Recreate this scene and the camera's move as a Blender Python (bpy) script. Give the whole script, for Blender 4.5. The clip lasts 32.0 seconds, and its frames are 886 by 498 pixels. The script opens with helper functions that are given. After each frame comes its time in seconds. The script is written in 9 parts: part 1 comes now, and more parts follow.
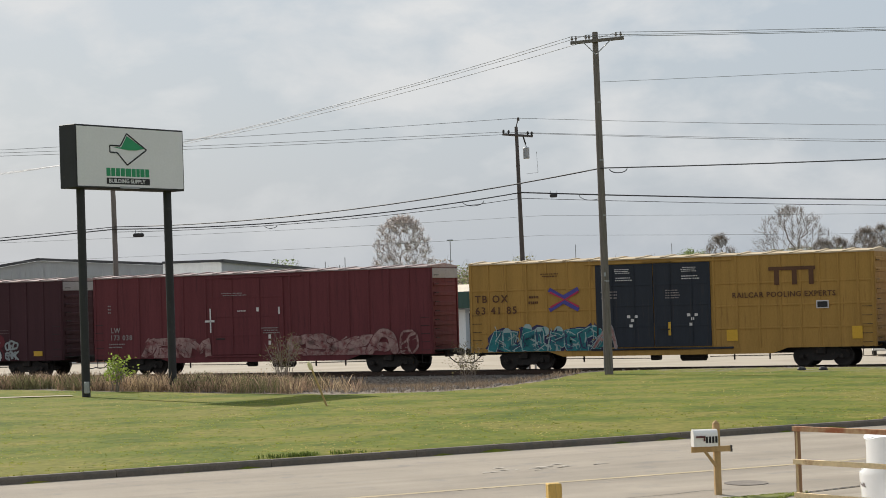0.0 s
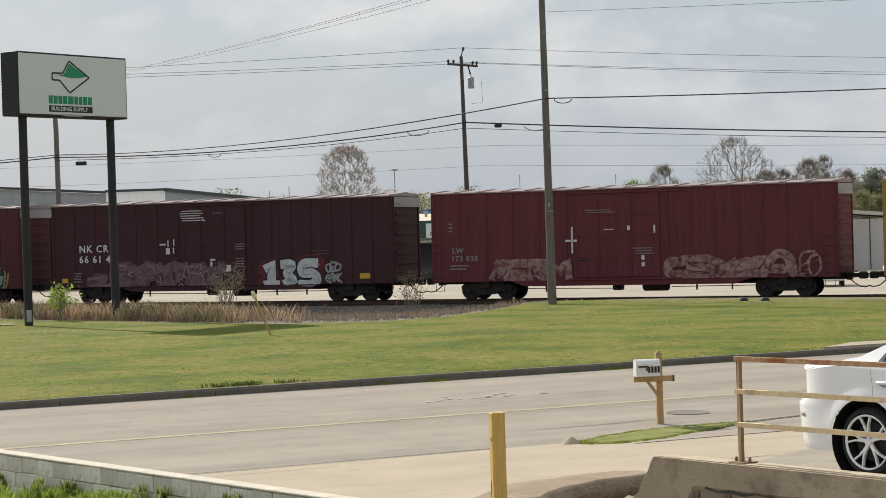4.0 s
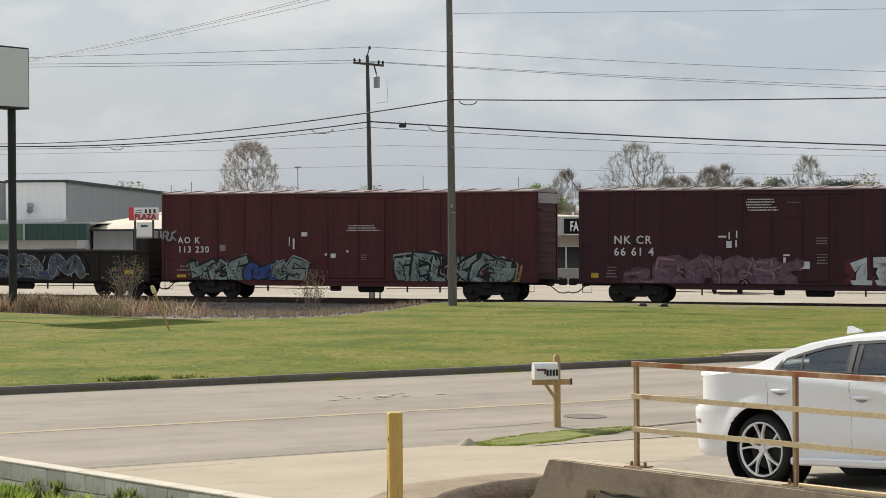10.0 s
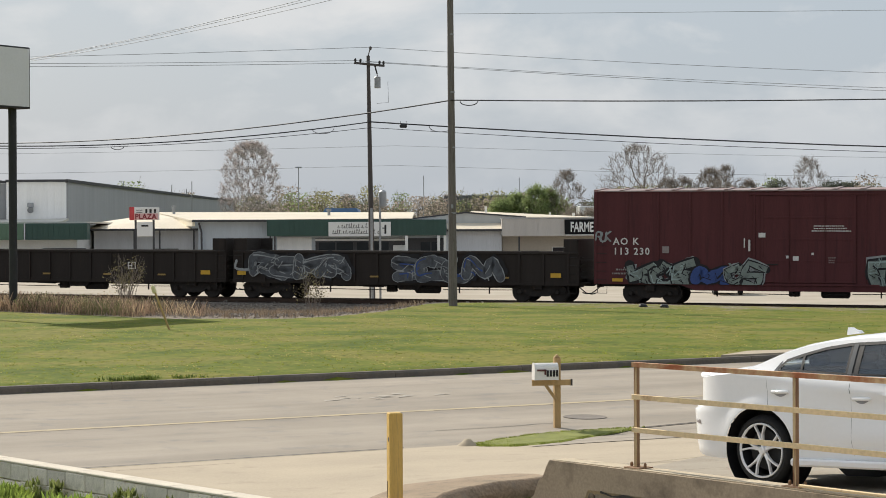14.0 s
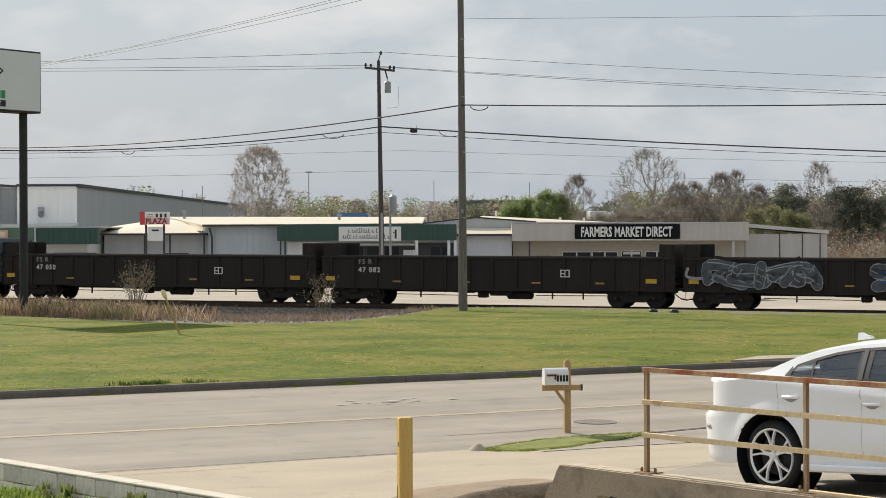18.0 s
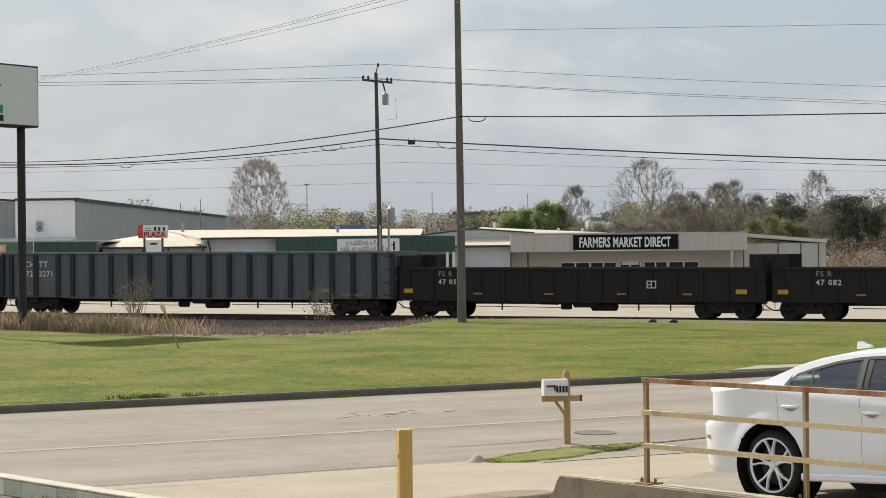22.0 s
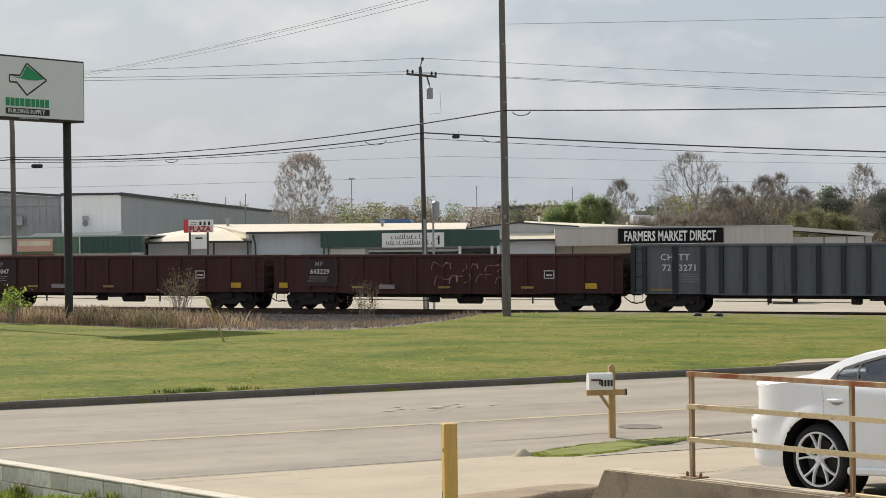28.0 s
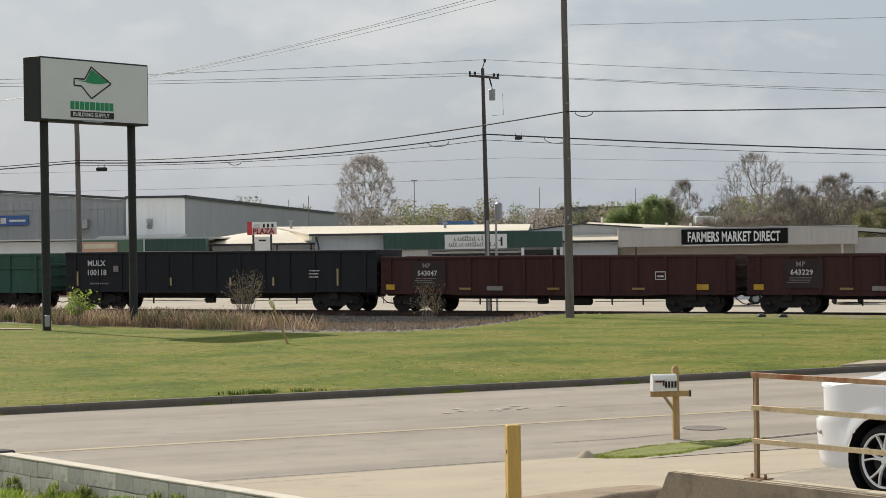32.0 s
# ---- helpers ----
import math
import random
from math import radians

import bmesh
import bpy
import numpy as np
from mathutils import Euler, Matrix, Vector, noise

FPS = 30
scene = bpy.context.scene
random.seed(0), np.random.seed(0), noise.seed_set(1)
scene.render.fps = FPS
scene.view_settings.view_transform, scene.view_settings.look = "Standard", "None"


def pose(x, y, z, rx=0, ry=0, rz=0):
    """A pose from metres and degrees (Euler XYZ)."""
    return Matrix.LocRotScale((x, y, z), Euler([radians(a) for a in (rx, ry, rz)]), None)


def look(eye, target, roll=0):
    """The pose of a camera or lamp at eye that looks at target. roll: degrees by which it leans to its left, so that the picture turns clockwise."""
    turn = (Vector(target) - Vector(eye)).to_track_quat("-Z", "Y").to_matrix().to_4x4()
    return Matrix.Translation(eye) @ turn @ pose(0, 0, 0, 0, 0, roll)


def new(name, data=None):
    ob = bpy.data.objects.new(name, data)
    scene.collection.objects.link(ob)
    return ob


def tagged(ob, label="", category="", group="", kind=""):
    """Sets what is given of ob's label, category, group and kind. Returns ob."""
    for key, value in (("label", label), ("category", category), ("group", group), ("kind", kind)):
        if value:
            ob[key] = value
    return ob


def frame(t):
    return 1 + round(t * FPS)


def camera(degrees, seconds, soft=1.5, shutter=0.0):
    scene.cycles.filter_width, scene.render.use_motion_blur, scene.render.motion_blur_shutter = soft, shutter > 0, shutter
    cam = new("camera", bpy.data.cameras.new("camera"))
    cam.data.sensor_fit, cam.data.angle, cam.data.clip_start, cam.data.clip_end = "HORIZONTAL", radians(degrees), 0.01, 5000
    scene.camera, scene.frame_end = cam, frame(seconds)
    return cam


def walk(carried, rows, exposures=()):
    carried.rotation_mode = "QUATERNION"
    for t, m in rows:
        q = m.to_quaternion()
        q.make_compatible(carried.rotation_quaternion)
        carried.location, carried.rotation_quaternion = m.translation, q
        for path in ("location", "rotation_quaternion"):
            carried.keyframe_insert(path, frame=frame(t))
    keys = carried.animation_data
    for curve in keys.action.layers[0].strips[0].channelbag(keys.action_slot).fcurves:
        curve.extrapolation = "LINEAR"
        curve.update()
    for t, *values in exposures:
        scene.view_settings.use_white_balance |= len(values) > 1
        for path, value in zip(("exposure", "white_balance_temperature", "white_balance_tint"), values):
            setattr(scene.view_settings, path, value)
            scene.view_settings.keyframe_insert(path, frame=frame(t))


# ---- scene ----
cam = camera(23.93, 32.0, soft=0.9)
EYE = (0.0, 0.03, 3.1)
# seconds, yaw to the right, pitch, roll in degrees
PATH = [
    (0, -4.007, 1.590, -1.95),
    (0.5, -4.195, 1.336, -1.71),
    (1, -4.090, 1.027, -1.30),
    (1.5, -3.884, 0.792, -1.06),
    (2, -3.658, 0.577, -1.04),
    (2.5, -3.274, 0.322, -1.27),
    (3, -2.849, 0.044, -1.57),
    (3.5, -2.516, -0.194, -1.76),
    (5.5, -2.667, -0.639, -1.66),
    (6, -1.836, -0.470, -0.90),
    (6.5, -0.772, -0.272, -0.35),
    (7, 0.003, -0.234, -0.29),
    (7.5, 0.310, -0.319, -0.42),
    (8, 0.370, -0.430, -0.31),
    (8.5, 0.440, -0.518, -0.21),
    (9, 0.465, -0.566, -0.21),
    (9.5, 0.375, -0.537, -0.27),
    (10, 0.152, -0.436, -0.37),
    (10.5, -0.097, -0.342, -0.53),
    (11, -0.222, -0.255, -0.71),
    (11.5, -0.211, -0.139, -0.70),
    (12, -0.164, 0.039, -0.57),
    (12.5, -0.136, 0.189, -0.43),
    (13, -0.048, 0.153, -0.33),
    (13.5, 0.084, -0.095, -0.28),
    (14, 0.140, -0.425, -0.25),
    (14.5, 0.115, -0.740, -0.16),
    (16.5, 0.089, -0.579, -0.21),
    (17, 0.054, -0.413, -0.18),
    (17.5, -0.048, -0.316, -0.19),
    (18, -0.139, -0.292, -0.20),
    (18.5, -0.109, -0.289, -0.09),
    (19, 0.000, -0.248, 0.10),
    (19.5, 0.206, -0.224, 0.26),
    (20, 0.333, -0.229, 0.38),
    (20.5, 0.508, -0.306, 0.36),
    (21, 0.625, -0.358, 0.18),
    (21.5, 0.437, -0.237, -0.18),
    (22, -0.096, 0.025, -0.57),
    (22.5, -0.712, 0.263, -0.82),
    (23, -0.898, 0.439, -0.94),
    (23.5, -0.882, 0.586, -1.12),
    (24, -0.994, 0.655, -1.29),
    (24.5, -1.222, 0.549, -1.19),
    (25, -1.314, 0.283, -0.94),
    (25.5, -1.276, 0.021, -0.82),
    (27.5, -1.174, -0.152, -0.68),
    (28, -1.321, -0.127, -0.66),
    (28.5, -1.482, -0.146, -0.62),
    (29, -1.675, -0.117, -0.61),
    (29.5, -1.862, -0.083, -0.59),
    (30, -1.971, -0.061, -0.56),
    (30.5, -2.099, -0.079, -0.66),
    (31, -2.452, -0.128, -0.88),
    (31.5, -2.985, -0.140, -1.00),
    (32, -3.043, -0.062, -0.84),
]


def aim(yaw, pitch, roll):
    y, p = radians(yaw), radians(pitch)
    way = Vector((math.sin(y) * math.cos(p), math.cos(y) * math.cos(p), math.sin(p)))
    return look(EYE, Vector(EYE) + 100 * way, roll)


walk(cam, [(t, aim(yaw, pitch, roll)) for t, yaw, pitch, roll in PATH],
     exposures=[(0.0, 0.0), (22.0, 0.0), (23.5, -0.13), (25.0, -0.13), (28.0, 0.0), (30.5, 0.0), (32.0, -0.10)])

# ---- light ----
SUN_FROM = Vector((-0.50, 0.635, 0.59)).normalized()
world = bpy.data.worlds.new("sky")
scene.world = world
world.use_nodes = True
wn, wl = world.node_tree.nodes, world.node_tree.links
wn.clear()
w_out = wn.new("ShaderNodeOutputWorld")
w_bg = wn.new("ShaderNodeBackground")
w_sky = wn.new("ShaderNodeTexSky")
w_sky.sky_type, w_sky.sun_disc = "NISHITA", False
w_sky.sun_elevation = math.asin(SUN_FROM.z)
w_sky.sun_rotation = math.atan2(SUN_FROM.x, SUN_FROM.y)
w_sky.air_density, w_sky.dust_density, w_sky.ozone_density = 1.3, 3.0, 1.5
w_co = wn.new("ShaderNodeTexCoord")
# broken cloud, in soft heaps that flatten towards the horizon
w_map = wn.new("ShaderNodeMapping")
w_map.inputs["Scale"].default_value = (1.0, 1.0, 2.0)
w_map.inputs["Location"].default_value = (0.35, 0.0, 0.16)
w_n1 = wn.new("ShaderNodeTexNoise")
w_n1.inputs["Scale"].default_value, w_n1.inputs["Detail"].default_value = 5.0, 3.0
w_n1.inputs["Roughness"].default_value = 0.5
w_puff = wn.new("ShaderNodeTexNoise")
w_puff.inputs["Scale"].default_value, w_puff.inputs["Detail"].default_value = 15.0, 7.0
w_puff.inputs["Roughness"].default_value = 0.55
w_puff.inputs["Distortion"].default_value = 0.2
w_sum = wn.new("ShaderNodeMix")
w_sum.inputs[0].default_value = 0.58
w_n2 = wn.new("ShaderNodeTexNoise")
w_n2.inputs["Scale"].default_value, w_n2.inputs["Detail"].default_value = 22.0, 6.0
w_ramp = wn.new("ShaderNodeValToRGB")
w_ramp.color_ramp.elements[0].position, w_ramp.color_ramp.elements[1].position = 0.465, 0.60
w_mix = wn.new("ShaderNodeMix")
w_mix.data_type = "RGBA"
w_cl = wn.new("ShaderNodeMix")
w_cl.data_type = "RGBA"
w_cl.inputs[6].default_value = (7.2, 7.4, 7.6, 1)
w_cl.inputs[7].default_value = (9.2, 9.1, 8.9, 1)
w_veil = wn.new("ShaderNodeMix")
w_veil.data_type = "RGBA"
w_veil.inputs[0].default_value = 0.78
w_veil.inputs[7].default_value = (5.5, 6.3, 7.3, 1)
w_fac = wn.new("ShaderNodeMath")
w_fac.operation, w_fac.inputs[1].default_value = "MULTIPLY", 0.8
wl.new(w_co.outputs["Generated"], w_map.inputs["Vector"])
wl.new(w_map.outputs[0], w_n1.inputs["Vector"])
wl.new(w_map.outputs[0], w_n2.inputs["Vector"])
wl.new(w_map.outputs[0], w_puff.inputs["Vector"])
wl.new(w_n1.outputs["Fac"], w_sum.inputs[2])
wl.new(w_puff.outputs["Fac"], w_sum.inputs[3])
wl.new(w_sum.outputs[0], w_ramp.inputs[0])
wl.new(w_ramp.outputs[0], w_fac.inputs[0])
w_sep = wn.new("ShaderNodeSeparateXYZ")
w_low = wn.new("ShaderNodeMapRange")
w_low.interpolation_type = "SMOOTHSTEP"
w_low.inputs["From Min"].default_value, w_low.inputs["From Max"].default_value = 0.015, 0.10
w_low.inputs["To Min"].default_value, w_low.inputs["To Max"].default_value = 0.30, 1.0
w_thin = wn.new("ShaderNodeMath")
w_thin.operation = "MULTIPLY"
wl.new(w_co.outputs["Generated"], w_sep.inputs[0])
wl.new(w_sep.outputs["Z"], w_low.inputs["Value"])
wl.new(w_fac.outputs[0], w_thin.inputs[0])
wl.new(w_low.outputs[0], w_thin.inputs[1])
wl.new(w_thin.outputs[0], w_mix.inputs[0])
wl.new(w_n2.outputs["Fac"], w_cl.inputs[0])
wl.new(w_sky.outputs[0], w_veil.inputs[6])
wl.new(w_veil.outputs[2], w_mix.inputs[6])
wl.new(w_cl.outputs[2], w_mix.inputs[7])
wl.new(w_mix.outputs[2], w_bg.inputs["Color"])
wl.new(w_bg.outputs[0], w_out.inputs["Surface"])
w_bg.inputs["Strength"].default_value = 0.092
sun = new("sun", bpy.data.lights.new("sun", "SUN"))
sun.data.energy, sun.data.angle, sun.data.color = 5.0, radians(0.6), (1.0, 0.93, 0.82)
sun.matrix_world = look(SUN_FROM * 300, (0, 0, 0))


# ---- materials ----
MATS = {}


def mat(name, color, rough=0.7, metal=0.0, vary=0.25, scale=1.0, bump=0.2, grain=None, dirt=None, dirt_amount=0.3, spec=0.4, streak=False, rand=0.0):
    """A surface with two sizes of variation: broad blotches and fine grain, with an optional dirt or wear colour."""
    if name in MATS:
        return MATS[name]
    m = bpy.data.materials.new(name)
    m.use_nodes = True
    nt, ln = m.node_tree.nodes, m.node_tree.links
    b = nt["Principled BSDF"]
    b.inputs["Roughness"].default_value, b.inputs["Metallic"].default_value = rough, metal
    b.inputs["Specular IOR Level"].default_value = spec
    co = nt.new("ShaderNodeTexCoord")
    mp = nt.new("ShaderNodeMapping")
    mp.inputs["Scale"].default_value = (scale * (5 if streak else 1), scale * (5 if streak else 1), scale * (0.35 if streak else 1))
    ln.new(co.outputs["Object"], mp.inputs["Vector"])
    broad = nt.new("ShaderNodeTexNoise")
    broad.inputs["Scale"].default_value, broad.inputs["Detail"].default_value = 0.7, 5.0
    fine = nt.new("ShaderNodeTexNoise")
    fine.inputs["Scale"].default_value, fine.inputs["Detail"].default_value = grain or 14.0, 6.0
    for n in (broad, fine):
        ln.new(mp.outputs[0], n.inputs["Vector"])
    mul = nt.new("ShaderNodeMath")
    mul.operation = "ADD"
    ln.new(broad.outputs["Fac"], mul.inputs[0])
    ln.new(fine.outputs["Fac"], mul.inputs[1])
    ramp = nt.new("ShaderNodeMapRange")
    ramp.inputs["From Min"].default_value, ramp.inputs["From Max"].default_value = 0.6, 1.4
    ramp.inputs["To Min"].default_value, ramp.inputs["To Max"].default_value = 1 - vary, 1 + vary
    ln.new(mul.outputs[0], ramp.inputs["Value"])
    tint = nt.new("ShaderNodeVectorMath")
    tint.operation = "SCALE"
    tint.inputs[0].default_value = color
    ln.new(ramp.outputs[0], tint.inputs["Scale"])
    last = tint.outputs[0]
    if rand:
        oi = nt.new("ShaderNodeObjectInfo")
        rr = nt.new("ShaderNodeMapRange")
        rr.inputs["To Min"].default_value, rr.inputs["To Max"].default_value = 1 - rand, 1 + rand
        ln.new(oi.outputs["Random"], rr.inputs["Value"])
        sc = nt.new("ShaderNodeVectorMath")
        sc.operation = "SCALE"
        ln.new(last, sc.inputs[0])
        ln.new(rr.outputs[0], sc.inputs["Scale"])
        last = sc.outputs[0]
    if dirt:
        spot = nt.new("ShaderNodeTexNoise")
        spot.inputs["Scale"].default_value, spot.inputs["Detail"].default_value = 1.7, 8.0
        spot.inputs["Roughness"].default_value = 0.65
        ln.new(mp.outputs[0], spot.inputs["Vector"])
        cut = nt.new("ShaderNodeMapRange")
        cut.inputs["From Min"].default_value = 0.72 - dirt_amount * 0.5
        cut.inputs["From Max"].default_value = 0.88 - dirt_amount * 0.45
        ln.new(spot.outputs["Fac"], cut.inputs["Value"])
        mix = nt.new("ShaderNodeMix")
        mix.data_type = "RGBA"
        mix.inputs[7].default_value = (*dirt, 1)
        ln.new(cut.outputs[0], mix.inputs[0])
        ln.new(last, mix.inputs[6])
        last = mix.outputs[2]
    ln.new(last, b.inputs["Base Color"])
    if bump:
        bp = nt.new("ShaderNodeBump")
        bp.inputs["Strength"].default_value, bp.inputs["Distance"].default_value = bump, 0.02
        ln.new(fine.outputs["Fac"], bp.inputs["Height"])
        ln.new(bp.outputs[0], b.inputs["Normal"])
    MATS[name] = m
    return m


def glass(name, color, rough=0.05):
    m = bpy.data.materials.new(name)
    m.use_nodes = True
    b = m.node_tree.nodes["Principled BSDF"]
    b.inputs["Base Color"].default_value = (*color, 1)
    b.inputs["Roughness"].default_value = rough
    b.inputs["Specular IOR Level"].default_value = 0.6
    MATS[name] = m
    return m


ASPHALT = mat("asphalt", (0.31, 0.268, 0.215), 0.9, vary=0.16, scale=1.0, bump=0.25, grain=60, dirt=(0.235, 0.215, 0.19), dirt_amount=0.35)
CONCRETE = mat("concrete", (0.40, 0.335, 0.245), 0.9, vary=0.14, scale=1.0, bump=0.2, grain=30, dirt=(0.32, 0.265, 0.195), dirt_amount=0.3)
CONCRETE_OLD = mat("weathered_concrete", (0.42, 0.335, 0.235), 0.92, vary=0.25, scale=1.3, bump=0.04, grain=30, dirt=(0.20, 0.16, 0.115), dirt_amount=0.46)
PATCH = mat("patched_asphalt", (0.25, 0.185, 0.125), 0.95, vary=0.5, scale=3, bump=0.9, grain=9, dirt=(0.25, 0.21, 0.16), dirt_amount=0.35)
KERB = mat("kerb_concrete", (0.14, 0.118, 0.094), 0.9, vary=0.3, scale=2, bump=0.3, dirt=(0.11, 0.10, 0.085), dirt_amount=0.45)
YELLOW_LINE = mat("worn_yellow_paint", (0.43, 0.35, 0.22), 0.85, vary=0.3, scale=3, bump=0.1, dirt=(0.35, 0.295, 0.215), dirt_amount=0.5)
WHITE_LINE = mat("worn_white_paint", (0.41, 0.37, 0.315), 0.85, vary=0.2, scale=3, bump=0.1, dirt=(0.36, 0.32, 0.27), dirt_amount=0.35)
TAR = mat("tar_joint", (0.06, 0.055, 0.05), 0.85, vary=0.3, scale=6, bump=0.2)
RUBBER = mat("black_rubber", (0.02, 0.02, 0.02), 0.75, vary=0.3, scale=3, bump=0.2)
STEEL_DARK = mat("grimy_steel", (0.028, 0.025, 0.023), 0.75, 0.2, vary=0.4, scale=3, bump=0.3, dirt=(0.07, 0.05, 0.038), dirt_amount=0.35)
WHEEL_STEEL = mat("wheel_steel", (0.03, 0.026, 0.024), 0.6, 0.4, vary=0.4, scale=4, bump=0.2)
RAIL = mat("rail_steel", (0.075, 0.05, 0.038), 0.55, 0.6, vary=0.3, scale=3, bump=0.2)
TIE = mat("creosoted_wood", (0.06, 0.045, 0.035), 0.95, vary=0.4, scale=4, bump=0.5)
WOOD_POLE = mat("weathered_pole_wood", (0.17, 0.15, 0.135), 0.9, vary=0.35, scale=2, bump=0.5, streak=True, dirt=(0.10, 0.085, 0.07), dirt_amount=0.4)
WOOD_DARK = mat("dark_pole_wood", (0.085, 0.075, 0.07), 0.9, vary=0.35, scale=2, bump=0.5, streak=True)
STEEL_GREY = mat("galvanised_steel", (0.34, 0.35, 0.36), 0.5, 0.6, vary=0.2, scale=3, bump=0.1)
WIRE = mat("wire_dark", (0.035, 0.035, 0.037), 0.7, vary=0.2, bump=0)
WIRE_PALE = mat("wire_weathered", (0.24, 0.25, 0.26), 0.6, 0.3, vary=0.2, bump=0)
BLACK_PAINT = mat("black_paint", (0.022, 0.022, 0.023), 0.6, vary=0.3, scale=2, bump=0.15, dirt=(0.06, 0.05, 0.045), dirt_amount=0.25)
WHITE_PAINT = mat("white_paint", (0.72, 0.72, 0.70), 0.5, vary=0.08, scale=2, bump=0.05)
STENCIL = mat("white_stencil", (0.62, 0.60, 0.58), 0.7, vary=0.2, scale=6, bump=0.0)
STENCIL_DIM = mat("faded_stencil", (0.26, 0.23, 0.22), 0.8, vary=0.35, scale=6, bump=0.0)
REFLECTOR = mat("yellow_reflector", (0.55, 0.33, 0.03), 0.5, vary=0.25, scale=5, bump=0.0)
SIGN_WHITE = mat("sign_face_white", (0.70, 0.70, 0.69), 0.45, vary=0.05, scale=1, bump=0.02)
GREEN_PAINT = mat("sign_green", (0.02, 0.27, 0.11), 0.5, vary=0.1, scale=2, bump=0.0)
RED_PAINT = mat("sign_red", (0.50, 0.055, 0.06), 0.5, vary=0.12, scale=2, bump=0.0)


# ---- building blocks ----
class Geo:
    """Collects vertices and faces for one mesh."""

    def __init__(self):
        self.v, self.f = [], []

    def add(self, verts, faces):
        n = len(self.v)
        self.v += [tuple(p) for p in verts]
        self.f += [tuple(n + i for i in f) for f in faces]
        return self

    def box(self, x0, x1, y0, y1, z0, z1, bevel=0.0, m=None):
        x0, x1, y0, y1, z0, z1 = min(x0, x1), max(x0, x1), min(y0, y1), max(y0, y1), min(z0, z1), max(z0, z1)
        b = min(bevel, 0.45 * (x1 - x0), 0.45 * (y1 - y0), 0.45 * (z1 - z0))
        if b <= 0:
            v = [(x, y, z) for z in (z0, z1) for y in (y0, y1) for x in (x0, x1)]
            f = [(0, 2, 3, 1), (4, 5, 7, 6), (0, 1, 5, 4), (2, 6, 7, 3), (0, 4, 6, 2), (1, 3, 7, 5)]
        else:
            v, f, idx = [], [], {}
            for sx in (0, 1):
                for sy in (0, 1):
                    for sz in (0, 1):
                        X, Y, Z = (x0, x1)[sx], (y0, y1)[sy], (z0, z1)[sz]
                        ix, iy, iz = (b, -b)[sx], (b, -b)[sy], (b, -b)[sz]
                        for a, p in enumerate(((X, Y + iy, Z + iz), (X + ix, Y, Z + iz), (X + ix, Y + iy, Z))):
                            idx[sx, sy, sz, a] = len(v)
                            v.append(p)
            for a in range(3):
                o = [i for i in range(3) if i != a]
                for s in (0, 1):
                    q = []
                    for c0, c1 in ((0, 0), (1, 0), (1, 1), (0, 1)):
                        k = [0, 0, 0]
                        k[a], k[o[0]], k[o[1]] = s, c0, c1
                        q.append(idx[(*k, a)])
                    f.append(tuple(q if (s == 1) != (a == 1) else q[::-1]))
                for c0 in (0, 1):
                    for c1 in (0, 1):
                        k0, k1 = [0, 0, 0], [0, 0, 0]
                        k0[o[0]], k0[o[1]] = c0, c1
                        k1[o[0]], k1[o[1]] = c0, c1
                        k1[a] = 1
                        f.append((idx[(*k0, o[0])], idx[(*k1, o[0])], idx[(*k1, o[1])], idx[(*k0, o[1])]))
            for sx in (0, 1):
                for sy in (0, 1):
                    for sz in (0, 1):
                        f.append(tuple(idx[sx, sy, sz, a] for a in range(3)))
        if m is not None:
            v = [m @ Vector(p) for p in v]
        return self.add(v, f)

    def tube(self, p, q, r0, r1=None, seg=8, caps=True):
        p, q = Vector(p), Vector(q)
        r1 = r0 if r1 is None else r1
        z = (q - p).normalized()
        x = z.orthogonal().normalized()
        y = z.cross(x)
        v = []
        for c, r in ((p, r0), (q, r1)):
            for i in range(seg):
                a = 2 * math.pi * i / seg
                v.append(c + x * (r * math.cos(a)) + y * (r * math.sin(a)))
        f = [(i, (i + 1) % seg, seg + (i + 1) % seg, seg + i) for i in range(seg)]
        if caps:
            f += [tuple(range(seg))[::-1], tuple(range(seg, 2 * seg))]
        return self.add(v, f)

    def path(self, pts, r, seg=5):
        pts = [Vector(p) for p in pts]
        v, n = [], len(pts)
        for k, c in enumerate(pts):
            z = (pts[min(n - 1, k + 1)] - pts[max(0, k - 1)]).normalized()
            x = z.cross(Vector((0.31, 0.17, 0.93))).normalized()
            y = z.cross(x)
            v += [c + x * (r * math.cos(2 * math.pi * i / seg)) + y * (r * math.sin(2 * math.pi * i / seg)) for i in range(seg)]
        f = [(k * seg + i, k * seg + (i + 1) % seg, (k + 1) * seg + (i + 1) % seg, (k + 1) * seg + i) for k in range(n - 1) for i in range(seg)]
        f += [tuple(range(seg))[::-1], tuple(range((n - 1) * seg, n * seg))]
        return self.add(v, f)

    def lathe(self, prof, axis="y", seg=16, at=(0, 0, 0), caps=True):
        """prof: pairs of (along the axis, radius)."""
        v, n = [], len(prof)
        for s, r in prof:
            for i in range(seg):
                a = 2 * math.pi * i / seg
                c, d = r * math.cos(a), r * math.sin(a)
                p = {"x": (s, c, d), "y": (c, s, d), "z": (c, d, s)}[axis]
                v.append((p[0] + at[0], p[1] + at[1], p[2] + at[2]))
        f = [(k * seg + i, k * seg + (i + 1) % seg, (k + 1) * seg + (i + 1) % seg, (k + 1) * seg + i) for k in range(n - 1) for i in range(seg)]
        if caps:
            f += [tuple(range(seg))[::-1], tuple(range((n - 1) * seg, n * seg))]
        return self.add(v, f)

